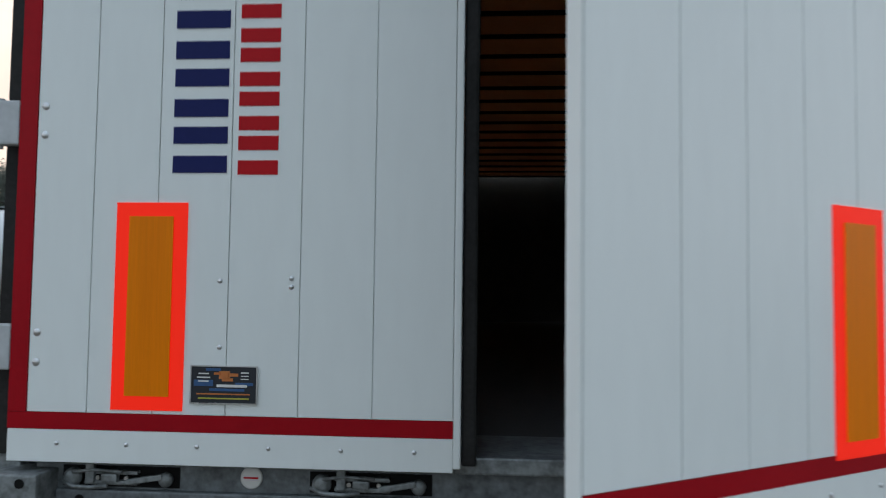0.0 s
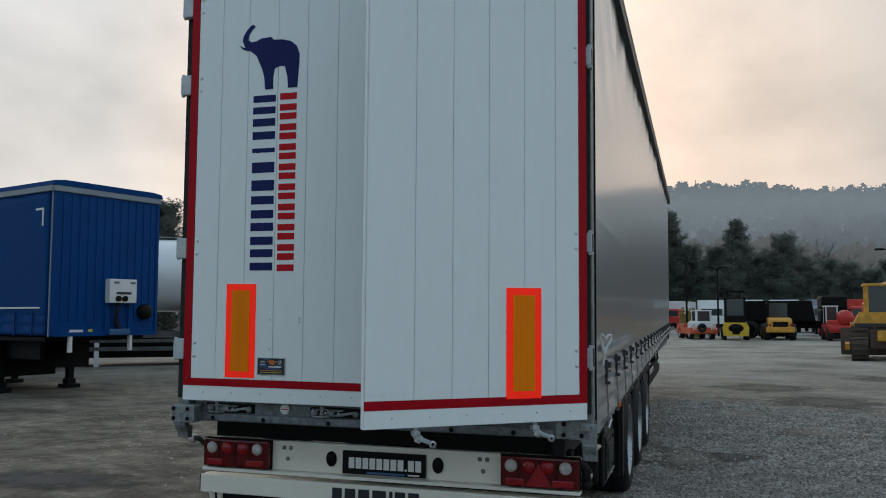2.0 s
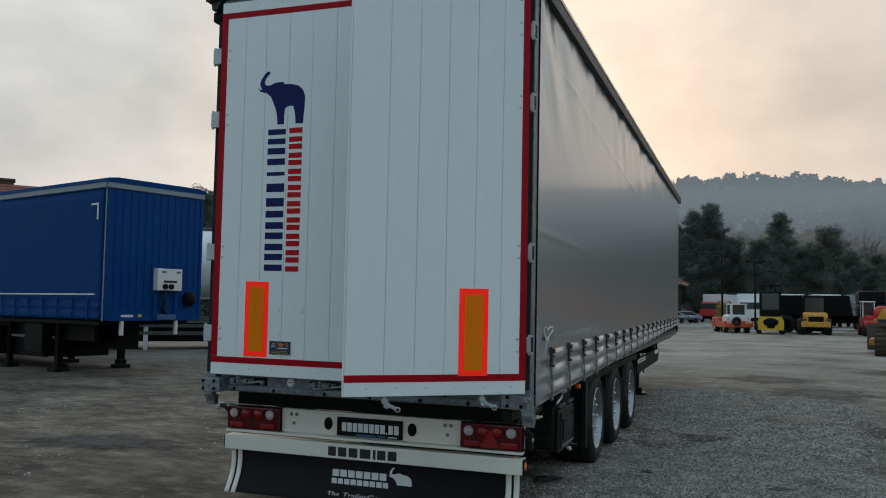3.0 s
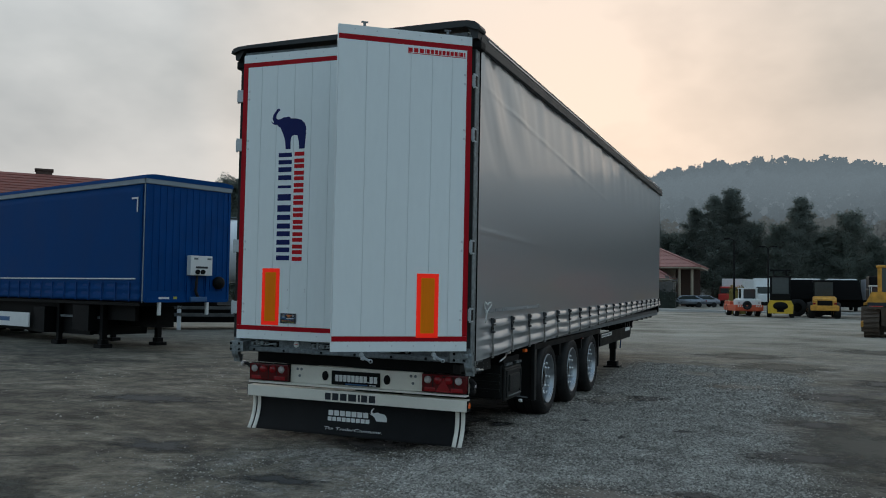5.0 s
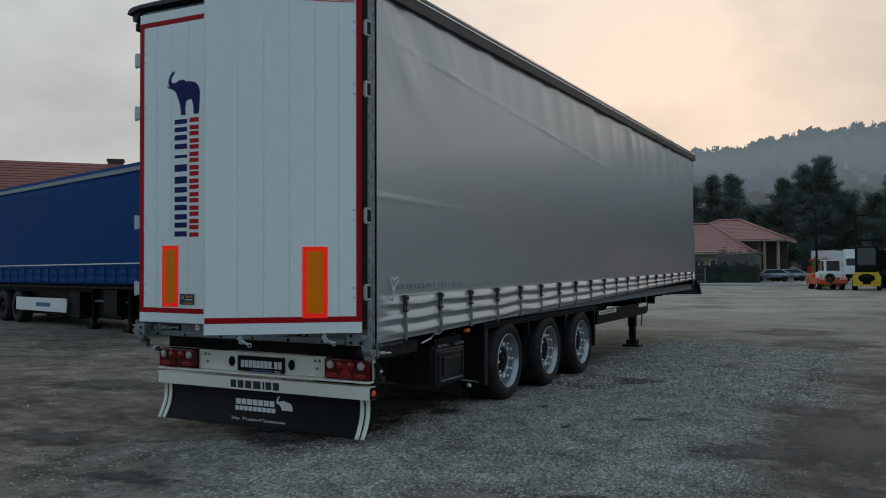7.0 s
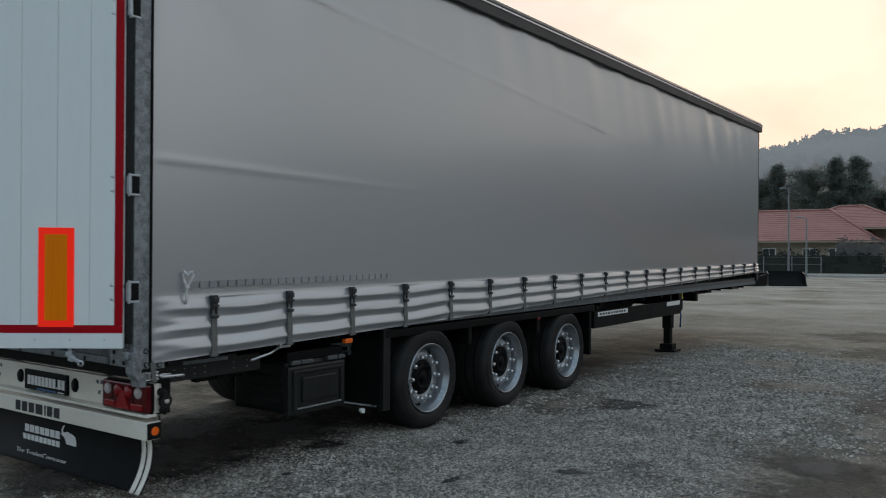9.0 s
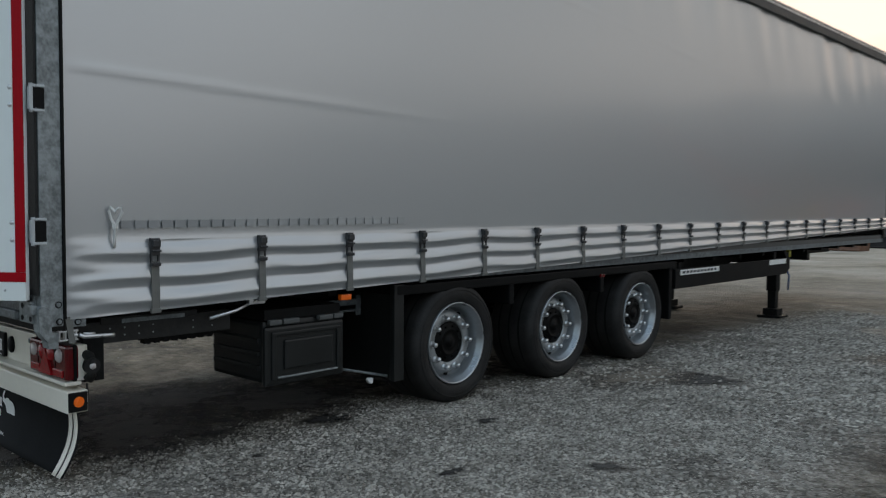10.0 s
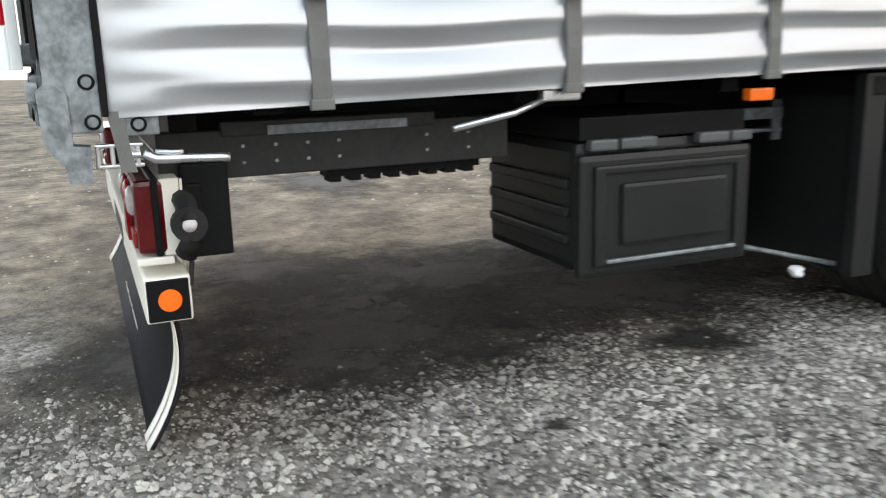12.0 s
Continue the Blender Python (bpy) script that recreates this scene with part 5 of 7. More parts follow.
    flap = part("mud_flap", bm, FLAPRUBBER, TRAILER, "black rubber spray flap with white edge lines")
    sol = flap.modifiers.new("thickness", "SOLIDIFY")
    sol.thickness = 0.008
    for x0, x1 in ((-1.168, -1.128), (-1.112, -1.072), (1.055, 1.095), (1.112, 1.153)):
        bm = bmesh.new()
        strip(x0, x1, 0.012)
        st = part("flap_stripe", bm, CREAM, flap, "white edge stripe")
        sol = st.modifiers.new("thickness", "SOLIDIFY")
        sol.thickness = 0.003

    def on_flap(z):
        t = (0.392 - z) / 0.325
        return 0.305 - 0.085 * t * t + 0.018 * math.sin(t * 3.1) - 0.0125

    for z0, z1, x0, n, w in ((0.247, 0.298, -0.285, 7, 0.058), (0.188, 0.236, -0.285, 9, 0.046)):
        for i in range(n):
            x = x0 + i * (w + 0.006)
            blocks("brand_mark", [(x, x + w * 0.92, z0, z1)], on_flap((z0 + z1) / 2), PRINTWHITE, flap, "plain white brand block")
    em = elephant("brand_emblem", 0.165, on_flap(0.25), 0.165, 0.19, PRINTWHITE, flap, "white animal-shaped emblem")
    for word, x0, width in (("The", -0.305, 0.105), ("TrailerCompany.", -0.180, 0.505)):
        cu = bpy.data.curves.new("slogan", "FONT")
        cu.body, cu.size, cu.extrude, cu.shear = word, 0.046, 0.0008, 0.2
        tmp = new("slogan", cu)
        bpy.context.view_layer.update()
        me = bpy.data.meshes.new_from_object(tmp.evaluated_get(bpy.context.evaluated_depsgraph_get()))
        bpy.data.objects.remove(tmp)
        me.materials.clear()
        me.materials.append(PRINTWHITE)
        w = max(v.co.x for v in me.vertices)
        for v in me.vertices:
            v.co.x *= width / w
        txt = new("slogan_word", me)
        txt.parent, txt.matrix_basis = flap, pose(x0, on_flap(0.130) - 0.004, 0.113, 90, 0, 0)
        tagged(txt, "small white slogan lettering")


def build_side_guard():
    part("side_guard", boxes((1.19, 1.235, 6.35, 9.30, 0.60, 0.80), bev=0.006), BLACK, TRAILER, "black side guard plank")
    bm = bmesh.new()
    prism(bm, [(9.30, 0.60), (9.42, 0.66), (9.42, 0.80), (9.30, 0.80)], "x", 1.185, 1.232)
    prism(bm, [(9.35, 0.80), (9.42, 0.80), (9.30, 0.93), (9.24, 0.93)], "x", 1.19, 1.215)
    part("guard_end", bm, BLACK, TRAILER, "bent black end of the side guard")
    part("guard_post", boxes((1.14, 1.19, 6.38, 6.46, 0.60, 0.88), (1.14, 1.19, 9.0, 9.08, 0.60, 0.88), bev=0.005), BLACK, TRAILER)
    part("side_guard_arm", boxes((0.6, 1.19, 6.5, 6.58, 0.78, 0.86), bev=0.005), BLACK, TRAILER)
    part("guard_sticker", boxes((1.235, 1.2375, 6.45, 7.35, 0.735, 0.79)), PRINTWHITE, TRAILER, "white printed sticker")
    part("guard_sticker", boxes((1.235, 1.2375, 8.75, 9.28, 0.735, 0.795)), PRINTWHITE, TRAILER, "white printed sticker")
    part("sticker_print", boxes(*[(1.2374, 1.2384, 6.5 + 0.08 * i, 6.555 + 0.08 * i, 0.75, 0.775) for i in range(10)]), INK, TRAILER)
    for s in (-1, 1):
        bm = bmesh.new()
        x = s * 0.78
        box(bm, x - 0.07, x + 0.07, 9.98, 10.12, 0.30, 0.90, 0.01)
        box(bm, x - 0.055, x + 0.055, 9.995, 10.105, 0.02, 0.32, 0.008)
        part("landing_leg", bm, BLACK, TRAILER, "black landing leg")
        part("leg_foot", boxes((x - 0.16, x + 0.16, 9.90, 10.20, -0.075, -0.03), (x - 0.10, x + 0.10, 9.95, 10.15, -0.035, 0.06), bev=0.012), BLACK, TRAILER)
    bm = bmesh.new()
    tube(bm, [(0.86, 10.15, 0.75), (0.9, 10.3, 0.5), (0.88, 10.32, 0.3)], 0.012)
    part("blue_hose", bm, BLUESTEEL, TRAILER)
    part("pallet_box", boxes((-1.1, 1.1, 10.4, 10.5, 0.72, 0.86), (-1.15, 1.15, 9.5, 9.6, 0.70, 0.86)), BLACK, TRAILER)
    part("reflex_yellow", boxes((1.0, 1.16, 9.6, 9.64, 0.8, 0.93)), PRINTYELLOW, TRAILER)


build_left_door()
build_right_door()
build_rear_frame()
build_body()
build_curtain(1)
build_curtain(-1)
build_running_gear()
build_toolbox()
build_rear_lights()
build_side_guard()


# ---- crumpled litter by the wheel ----
def build_litter():
    rng = random.Random(2)
    bm = bmesh.new()
    bmesh.ops.create_icosphere(bm, subdivisions=2, radius=0.027)
    for v in bm.verts:
        v.co *= rng.uniform(0.65, 1.2)
        v.co.z *= 0.75
        v.co += Vector((1.10, 2.30, 0.20))
    bmesh.ops.translate(bm, verts=bm.verts, vec=(0, 0, 0.040))
    part("tied_rag", bm, PRINTWHITE, TRAILER, "small crumpled white rag")


build_litter()

# ---- surroundings: materials ----
YELLOW = mat("machine_yellow", (0.56, 0.275, 0.03), 0.5, 0, 0.4, scale=4, fine=30, bump=0.1)
LIFTYELLOW = mat("bright_yellow_paint", (0.62, 0.40, 0.02), 0.4, 0, 0.2, scale=3)
DIGRED = mat("machine_red", (0.50, 0.03, 0.022), 0.45, 0, 0.2, scale=3)
CRANEORANGE = mat("crane_orange", (0.55, 0.085, 0.03), 0.45, 0, 0.2, scale=3)
MACHWHITE = mat("machine_white", (0.70, 0.71, 0.70), 0.4, 0, 0.08, scale=3)
MUDSTEEL = mat("muddy_track_steel", (0.085, 0.062, 0.045), 0.75, 0.2, 0.35, scale=5, bump=0.3, bscale=30)
RUST = mat("rusty_steel", (0.12, 0.06, 0.035), 0.8, 0.1, 0.4, scale=4, bump=0.3, bscale=20)
PANE = glass("dark_glass", (0.045, 0.055, 0.055))
ROOFTILE = mat("red_roof_tile", (0.33, 0.150, 0.125), 0.62, 0, 0.2, scale=1.5, fine=20, per=0.1)
ROOFTILE2 = mat("brick_red_tile", (0.22, 0.065, 0.045), 0.6, 0, 0.25, scale=1.2, fine=20)
RENDERWALL = mat("cream_plaster", (0.34, 0.29, 0.22), 0.8, 0, 0.1, scale=2, bump=0.1)
BRICKDARK = mat("dark_chimney_brick", (0.08, 0.05, 0.04), 0.8, 0, 0.3, scale=6)
SILVERCAR = mat("silver_car_paint", (0.26, 0.29, 0.34), 0.3, 0.5, 0.06)
BARK = mat("grey_bark", (0.085, 0.07, 0.06), 0.9, 0, 0.3, scale=2, bump=0.5, bscale=8, stretch=(1, 1, 0.2))
# needle and leaf colours lightened, with distance haze mixed in
PINE = mat("pine_needles", (0.150, 0.170, 0.150), 0.7, 0, 0.35, scale=0.6, fine=4, per=0.15)
BROADLEAF = mat("dark_evergreen_leaves", (0.150, 0.174, 0.148), 0.7, 0, 0.35, scale=0.6, fine=4, per=0.15)
TWIG = mat("bare_twigs", (0.13, 0.12, 0.11), 0.9, 0, 0.25, scale=0.5, fine=4, per=0.15)
HEDGE = mat("dark_hedge", (0.022, 0.028, 0.020), 0.8, 0, 0.35, scale=1.5, fine=6)
FORSYTHIA = mat("yellow_blossom", (0.20, 0.16, 0.035), 0.8, 0, 0.3, scale=2)
ASPHALT = mat("pale_asphalt", (0.17, 0.17, 0.165), 0.85, 0, 0.15, scale=0.5, fine=8)
KERB = mat("pale_kerb", (0.42, 0.41, 0.39), 0.8, 0, 0.15, scale=2)


def leafy(m, share):
    """Thin leaves pass a share of the light on."""
    nt = m.node_tree
    tr, mx = nt.nodes.new("ShaderNodeBsdfTranslucent"), nt.nodes.new("ShaderNodeMixShader")
    tr.inputs[0].default_value = (0.18, 0.20, 0.175, 1)
    mx.inputs[0].default_value = share
    nt.links.new(nt.nodes["Principled BSDF"].outputs[0], mx.inputs[1])
    nt.links.new(tr.outputs[0], mx.inputs[2])
    nt.links.new(mx.outputs[0], nt.nodes["Material Output"].inputs[0])
    nt.nodes["Principled BSDF"].inputs["Specular IOR Level"].default_value = 0.1


leafy(PINE, 0.4)
leafy(BROADLEAF, 0.4)


def hazed_backdrop_mat(name, col, haze_glow, scale=0.02):
    """Far woods with evening haze painted in as emission that changes with height."""
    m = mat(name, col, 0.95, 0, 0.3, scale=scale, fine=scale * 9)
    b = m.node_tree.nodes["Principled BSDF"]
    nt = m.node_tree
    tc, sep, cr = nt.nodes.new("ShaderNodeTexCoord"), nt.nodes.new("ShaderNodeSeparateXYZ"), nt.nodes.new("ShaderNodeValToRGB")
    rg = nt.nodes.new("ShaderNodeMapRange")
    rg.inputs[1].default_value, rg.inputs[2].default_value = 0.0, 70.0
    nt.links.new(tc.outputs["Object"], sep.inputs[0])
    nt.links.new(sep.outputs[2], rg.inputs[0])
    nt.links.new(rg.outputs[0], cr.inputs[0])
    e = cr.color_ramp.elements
    e[0].position, e[0].color = 0.0, (*[c * 0.75 for c in haze_glow], 1)
    e[1].position, e[1].color = 1.0, (*[c * 1.30 for c in haze_glow], 1)
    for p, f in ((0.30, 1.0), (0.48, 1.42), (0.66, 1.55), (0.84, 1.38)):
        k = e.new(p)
        k.color = (*[c * f for c in haze_glow], 1)
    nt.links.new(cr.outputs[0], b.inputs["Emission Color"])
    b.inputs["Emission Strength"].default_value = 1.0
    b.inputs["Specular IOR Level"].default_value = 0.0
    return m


# second colour: haze put in as a glow of the surface
HILLFAR = hazed_backdrop_mat("misty_hill", (0.05, 0.055, 0.055), (0.115, 0.127, 0.136))
HILLWOOD = hazed_backdrop_mat("misty_wood", (0.03, 0.036, 0.036), (0.106, 0.120, 0.130), 0.05)
FOOTWOOD = hazed_backdrop_mat("grey_foot_wood", (0.05, 0.05, 0.045), (0.088, 0.090, 0.088), 0.05)
HILLHOUSE = hazed_backdrop_mat("misty_white_house", (0.45, 0.45, 0.44), (0.13, 0.14, 0.145))


# ---- far ground: kerb and road ----
tagged(part("road", boxes((-80, 80, 64, 74, -0.3, 0.055)), ASPHALT), "pale asphalt road beyond the yard", "road", kind="structure")
tagged(part("kerb", boxes((-80, 80, 63.7, 64, -0.3, 0.16), bev=0.02), KERB), "long pale concrete kerb along the road", "kerb", kind="structure")


# ---- hill with misty woods ----
def hill_height(x, y):
    t = max(0.0, min(1.0, (y - 165) / 300))
    top = 60 + 3 * math.sin(x * 0.013 + 1) + 8 * noise.noise(Vector((x * 0.006, 0, 2)))
    top += 4.5 * math.exp(-((x + 8) / 34) ** 2)
    if x < -20:
        top -= 0.06 * (-20 - x)
    return top * (t ** 0.85) - 1.0 + 5 * t * noise.noise(Vector((x * 0.012, y * 0.012, 4)))


def build_hill():
    xs = [-170 + 12 * i for i in range(54)]
    ys = [160 + 12 * i for i in range(32)]
    n = len(xs)
    me = bpy.data.meshes.new("hill")
    me.from_pydata([(x, y, hill_height(x, y) if y < 500 else -20) for y in ys for x in xs], [], [(j * n + i, j * n + i + 1, (j + 1) * n + i + 1, (j + 1) * n + i) for j in range(len(ys) - 1) for i in range(n - 1)])
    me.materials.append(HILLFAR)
    for p in me.polygons:
        p.use_smooth = True
    tagged(new("hill_backdrop", me), "misty blue-grey wooded hillside", "hill", kind="structure")
    rng = random.Random(5)

    def wood(name, count, y0, y1, material, label, h0, h1, pines=0.13, x0=-165, x1=460):
        vs, fs = [], []
        for _ in range(count):
            x, y = rng.uniform(x0, x1), rng.uniform(y0, y1)
            z, h = hill_height(x, y), rng.uniform(h0, h1)
            h *= 0.62 + 0.55 * max(0, noise.noise(Vector((x * 0.035, y * 0.02, 8))) + 0.25)
            conifer = rng.random() < pines
            lean = rng.uniform(-0.06, 0.06)
            parts = 34 if conifer or y > 215 else 90
            for k in range(parts):
                f = (k + rng.random()) / parts
                if conifer:
                    r = h * 0.20 * (1.02 - f) * rng.uniform(0.2, 1.0)
                    s = h * (0.085 - 0.055 * f)
                else:
                    r = h * 0.36 * math.sin(math.pi * min(0.96, 0.12 + 0.84 * f)) ** 0.8 * rng.random() ** 0.5
                    s = h * (0.12 if y > 215 else 0.065)
                a = rng.uniform(0, 6.28)
                c = Vector((x + lean * h * f + r * math.cos(a), y + r * math.sin(a), z + h * (0.05 + 0.93 * f)))
                b = len(vs)
                turn = rng.uniform(0, 2.09)
                for q in range(3):
                    w = turn + 2.09 * q
                    vs.append((c.x + s * math.cos(w) * rng.uniform(0.7, 1.5), c.y + s * rng.uniform(-0.6, 0.6), c.z + s * math.sin(w) * rng.uniform(0.6, 1.2)))
                fs.append((b, b + 1, b + 2))
        me = bpy.data.meshes.new(name)
        me.from_pydata(vs, [], fs)
        me.materials.append(material)
        tagged(new(name, me), label, "woods", kind="stuff")
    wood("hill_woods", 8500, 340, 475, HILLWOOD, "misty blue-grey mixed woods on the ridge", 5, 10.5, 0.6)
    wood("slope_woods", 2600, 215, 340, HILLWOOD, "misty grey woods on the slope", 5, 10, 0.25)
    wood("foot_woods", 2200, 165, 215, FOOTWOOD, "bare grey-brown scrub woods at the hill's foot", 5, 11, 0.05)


build_hill()


def build_hill_house():
    h = thing("hill_house", "small white house with a pale roof on the misty hillside", "house", pose(66, 282, hill_height(66, 282) + 5, 0, 0, 20))
    h.scale = (0.55, 0.55, 0.55)
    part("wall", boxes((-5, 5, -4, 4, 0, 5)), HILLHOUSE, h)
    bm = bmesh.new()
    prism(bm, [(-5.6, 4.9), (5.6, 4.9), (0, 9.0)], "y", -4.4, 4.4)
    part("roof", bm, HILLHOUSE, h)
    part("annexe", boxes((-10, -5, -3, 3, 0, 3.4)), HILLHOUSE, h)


build_hill_house()


# ---- trees ----
def leaf_cards(bm, centre, radius, count, size, rng, flat=0.6):
    for _ in range(count):
        d = Vector((rng.gauss(0, 1), rng.gauss(0, 1), rng.gauss(0, flat)))
        p = Vector(centre) + d.normalized() * radius * rng.random() ** 0.5
        u = Vector((rng.gauss(0, 1), rng.gauss(0, 1), rng.gauss(0, 0.6))).normalized()
        v = u.cross(Vector((rng.gauss(0, 1), rng.gauss(0, 1), rng.gauss(0, 1)))).normalized()
        s = size * rng.uniform(0.6, 1.3)
        a, b, c = p - u * s, p + u * s * 0.9, p + v * s * 0.8
        bm.faces.new([bm.verts.new(q) for q in (a, b, c)])


def pine_tree(height, spread, seed, leaf, dense=1.0, open_trunk=0.3, full=0.0):
    rng = random.Random(seed)
    t = thing("pine_tree", "tall dark green pine with a ragged crown", "tree", group="row of trees behind the yard")
    bm = bmesh.new()
    lean = rng.uniform(-0.03, 0.03)
    tube(bm, [(lean * height * k, 0, height * k) for k in (0.0, 0.3, 0.6, 0.9)], 0.16, 8)
    for v in bm.verts:
        s = 1.25 - v.co.z / height
        v.co.x, v.co.y = lean * v.co.z + (v.co.x - lean * v.co.z) * s, v.co.y * s
    part("trunk", bm, BARK, t)
    bm, limbs = bmesh.new(), bmesh.new()
    n = int(40 * dense)
    for i in range(n):
        f = open_trunk + (0.97 - open_trunk) * (i + rng.random()) / n
        a = 2.4 * i + rng.uniform(-0.7, 0.7)
        u = (f - open_trunk) / (1 - open_trunk)
        shape = min(1.0, 0.45 + 2.2 * u) * (1.02 - u) ** (0.75 if full < 0.5 else 0.42)
        r = spread * max(0.10, shape) * rng.uniform(0.45, 1.08)
        foot = Vector((lean * height * f, 0, height * f - 0.5))
        tip = foot + Vector((math.cos(a) * r, math.sin(a) * r, 0.5 + r * rng.uniform(-0.05, 0.30)))
        tube(limbs, [foot, tip], 0.045, 5)
        for k in (0.3, 0.62, 0.95):
            pad = 0.17 * spread * rng.uniform(0.75, 1.25) * (0.6 + 0.5 * (1 - u))
            leaf_cards(bm, foot.lerp(tip, k) + Vector((0, 0, 0.1)), pad * 1.35, 170, 0.125, rng, 0.42 + 0.3 * full)
    leaf_cards(bm, (lean * height, 0, height * 0.965), 0.42, 110, 0.13, rng, 1.6)
    part("limb", limbs, BARK, t)
    part("crown", bm, leaf, t)
    return t


def bare_tree(height, spread, seed):
    rng = random.Random(seed)
    t = thing("bare_tree", "leafless grey-brown deciduous tree", "tree", group="row of trees behind the yard")
    trunk, twigs = bmesh.new(), bmesh.new()
    tube(trunk, [(0, 0, 0), (0.05, 0, height * 0.35), (0.1, 0.05, height * 0.6)], 0.14, 7)

    def grow(p, d, length, r, depth):
        q = p + d * length
        tube(twigs, [p, q], r, 4)
        if depth:
            for _ in range(4):
                e = (d + Vector((rng.gauss(0, 0.5), rng.gauss(0, 0.5), rng.gauss(0.15, 0.3)))).normalized()
                grow(p.lerp(q, rng.uniform(0.5, 1)), e, length * rng.uniform(0.6, 0.8), r * 0.6, depth - 1)
    for _ in range(7):
        a = rng.uniform(0, 6.28)
        grow(Vector((0.05, 0, height * rng.uniform(0.25, 0.55))), Vector((math.cos(a) * spread / height * 2, math.sin(a) * spread / height * 2, 1)).normalized(), height * 0.26, 0.05, 3)
    part("trunk", trunk, BARK, t)
    part("twig", twigs, TWIG, t)
    return t


def place_trees():
    kinds = [pine_tree(13.0, 4.3, 1, PINE, 1.5, 0.16, 0.3), pine_tree(15.0, 4.6, 2, PINE, 1.7, 0.16, 0.4), pine_tree(11.0, 4.2, 3, BROADLEAF, 1.6, 0.06, 0.7), pine_tree(13.5, 5.0, 4, BROADLEAF, 2.1, 0.05, 1.0)]
    bare = [bare_tree(11, 4, 11), bare_tree(9, 4, 12)]
    used = set()

    def put(k, x, y, s, turn):
        if k not in used:
            used.add(k)
            k.matrix_basis = Matrix.Translation((x, y, -0.1)) @ pose(0, 0, 0, 0, 0, turn) @ Matrix.Scale(s, 4)
        else:
            k2 = copy_thing(k, pose(x, y, -0.1, 0, 0, turn))
            k2.scale = (s, s, s)
    rng = random.Random(21)
    # the dense stand behind the machines
    rows = [(-26, 119, 3, 0.95), (-23, 118, 1, 0.95), (-19, 116, 3, 1.0), (-15.8, 119, 1, 0.98), (-13.2, 117, 0, 1.13), (-10.8, 120, 3, 0.8), (-8.6, 118, 2, 0.92), (-6.6, 118, 0, 1.05), (-4.3, 117, 1, 1.05),
        (-1.7, 119, 1, 1.08), (0.7, 120, 2, 1.05), (2.6, 121, 2, 0.78), (4.7, 118, 3, 0.84), (7.0, 117, 0, 1.12), (9.2, 120, 3, 0.80), (11.0, 121, 2, 0.95), (13.2, 118, 3, 0.96), (16.2, 119, 2, 0.88)]
    rows += [(18.6 + 2.9 * i, 118 + 2 * (i % 2), 2 + (i % 3 == 1), 0.70 - 0.05 * (i % 2)) for i in range(13)]
    for x, y, k, f in rows:
        put(kinds[k], x, y, f * rng.uniform(0.97, 1.03), rng.uniform(0, 360))
    for i in range(20):
        put(kinds[2 + i % 2], -24 + 4 * i, 126 + rng.uniform(-2, 4), rng.uniform(0.55, 0.75), rng.uniform(0, 360))
    for x, y, s in ((2.0, 128, 1.15), (13, 131, 1.25), (18, 130, 1.2), (24, 133, 1.0), (-4, 132, 1.2), (31, 130, 0.9), (38, 134, 0.95), (-16, 131, 1.2), (-1.5, 129, 1.1)):
        put(bare[int(x) % 2], x, y, s, rng.uniform(0, 360))
    # the clump behind the white tanker
    for x, y, k, s in ((-38, 52, 3, 0.80), (-35.5, 55, 0, 0.88), (-33.0, 53, 3, 0.82), (-30.5, 56, 0, 0.80), (-28.5, 55, 2, 0.95), (-27, 58, 1, 0.72), (-41, 55, 0, 0.8)):
        put(kinds[k], x, y, s, rng.uniform(0, 360))


place_trees()


def hedge(name, x0, x1, y, depth, h, material, label, seed, category="hedge"):
    rng = random.Random(seed)
    bm = bmesh.new()
    n = int((x1 - x0) * 14 * h)
    for _ in range(n):
        leaf_cards(bm, (rng.uniform(x0, x1), y + rng.uniform(0, depth), rng.uniform(0.15, h) * rng.uniform(0.85, 1.05)), 0.3, 7, 0.16, rng)
    box(bm, x0 + 0.1, x1 - 0.1, y + 0.2, y + depth - 0.1, -0.05, h * 0.8)
    tagged(part(name, bm, material), label, category)


hedge("hedge", -27, -5.2, 78.5, 1.6, 2.0, HEDGE, "long dark clipped hedge beside the road", 3)
hedge("round_bush", -9.4, -5.6, 80.5, 2.4, 3.3, TWIG, "grey-brown leafless bush behind the hedge", 4, "bush")
hedge("yellow_bush", 0.6, 2.4, 58.8, 1.0, 2.1, FORSYTHIA, "yellow flowering bush behind the lamp post", 6, "bush")


# ---- red-roofed bungalow ----
def tiled_slope(name, a, b, c, d, material, parent, rows=14):
    """A roof slope from eave a-b up to ridge d-c, laid in stepped courses."""
    a, b, c, d = (Vector(p) for p in (a, b, c, d))
    nrm = (b - a).cross(d - a).normalized()
    slope = None
    for i in range(rows):
        f0, f1 = i / rows, (i + 1.02) / rows
        p = [a.lerp(d, f0) + nrm * 0.06, b.lerp(c, f0) + nrm * 0.06, b.lerp(c, min(1, f1)) + nrm * 0.03, a.lerp(d, min(1, f1)) + nrm * 0.03]
        q = [a.lerp(d, f0), b.lerp(c, f0)]
        bm = bmesh.new()
        vs = [bm.verts.new(v) for v in p + q]
        bm.faces.new((vs[0], vs[1], vs[2], vs[3]))
        bm.faces.new((vs[4], vs[5], vs[1], vs[0]))
        if slope is None:
            slope = part(name, bm, material, parent)
        else:
            part("tile_course", bm, material, slope)
    return slope


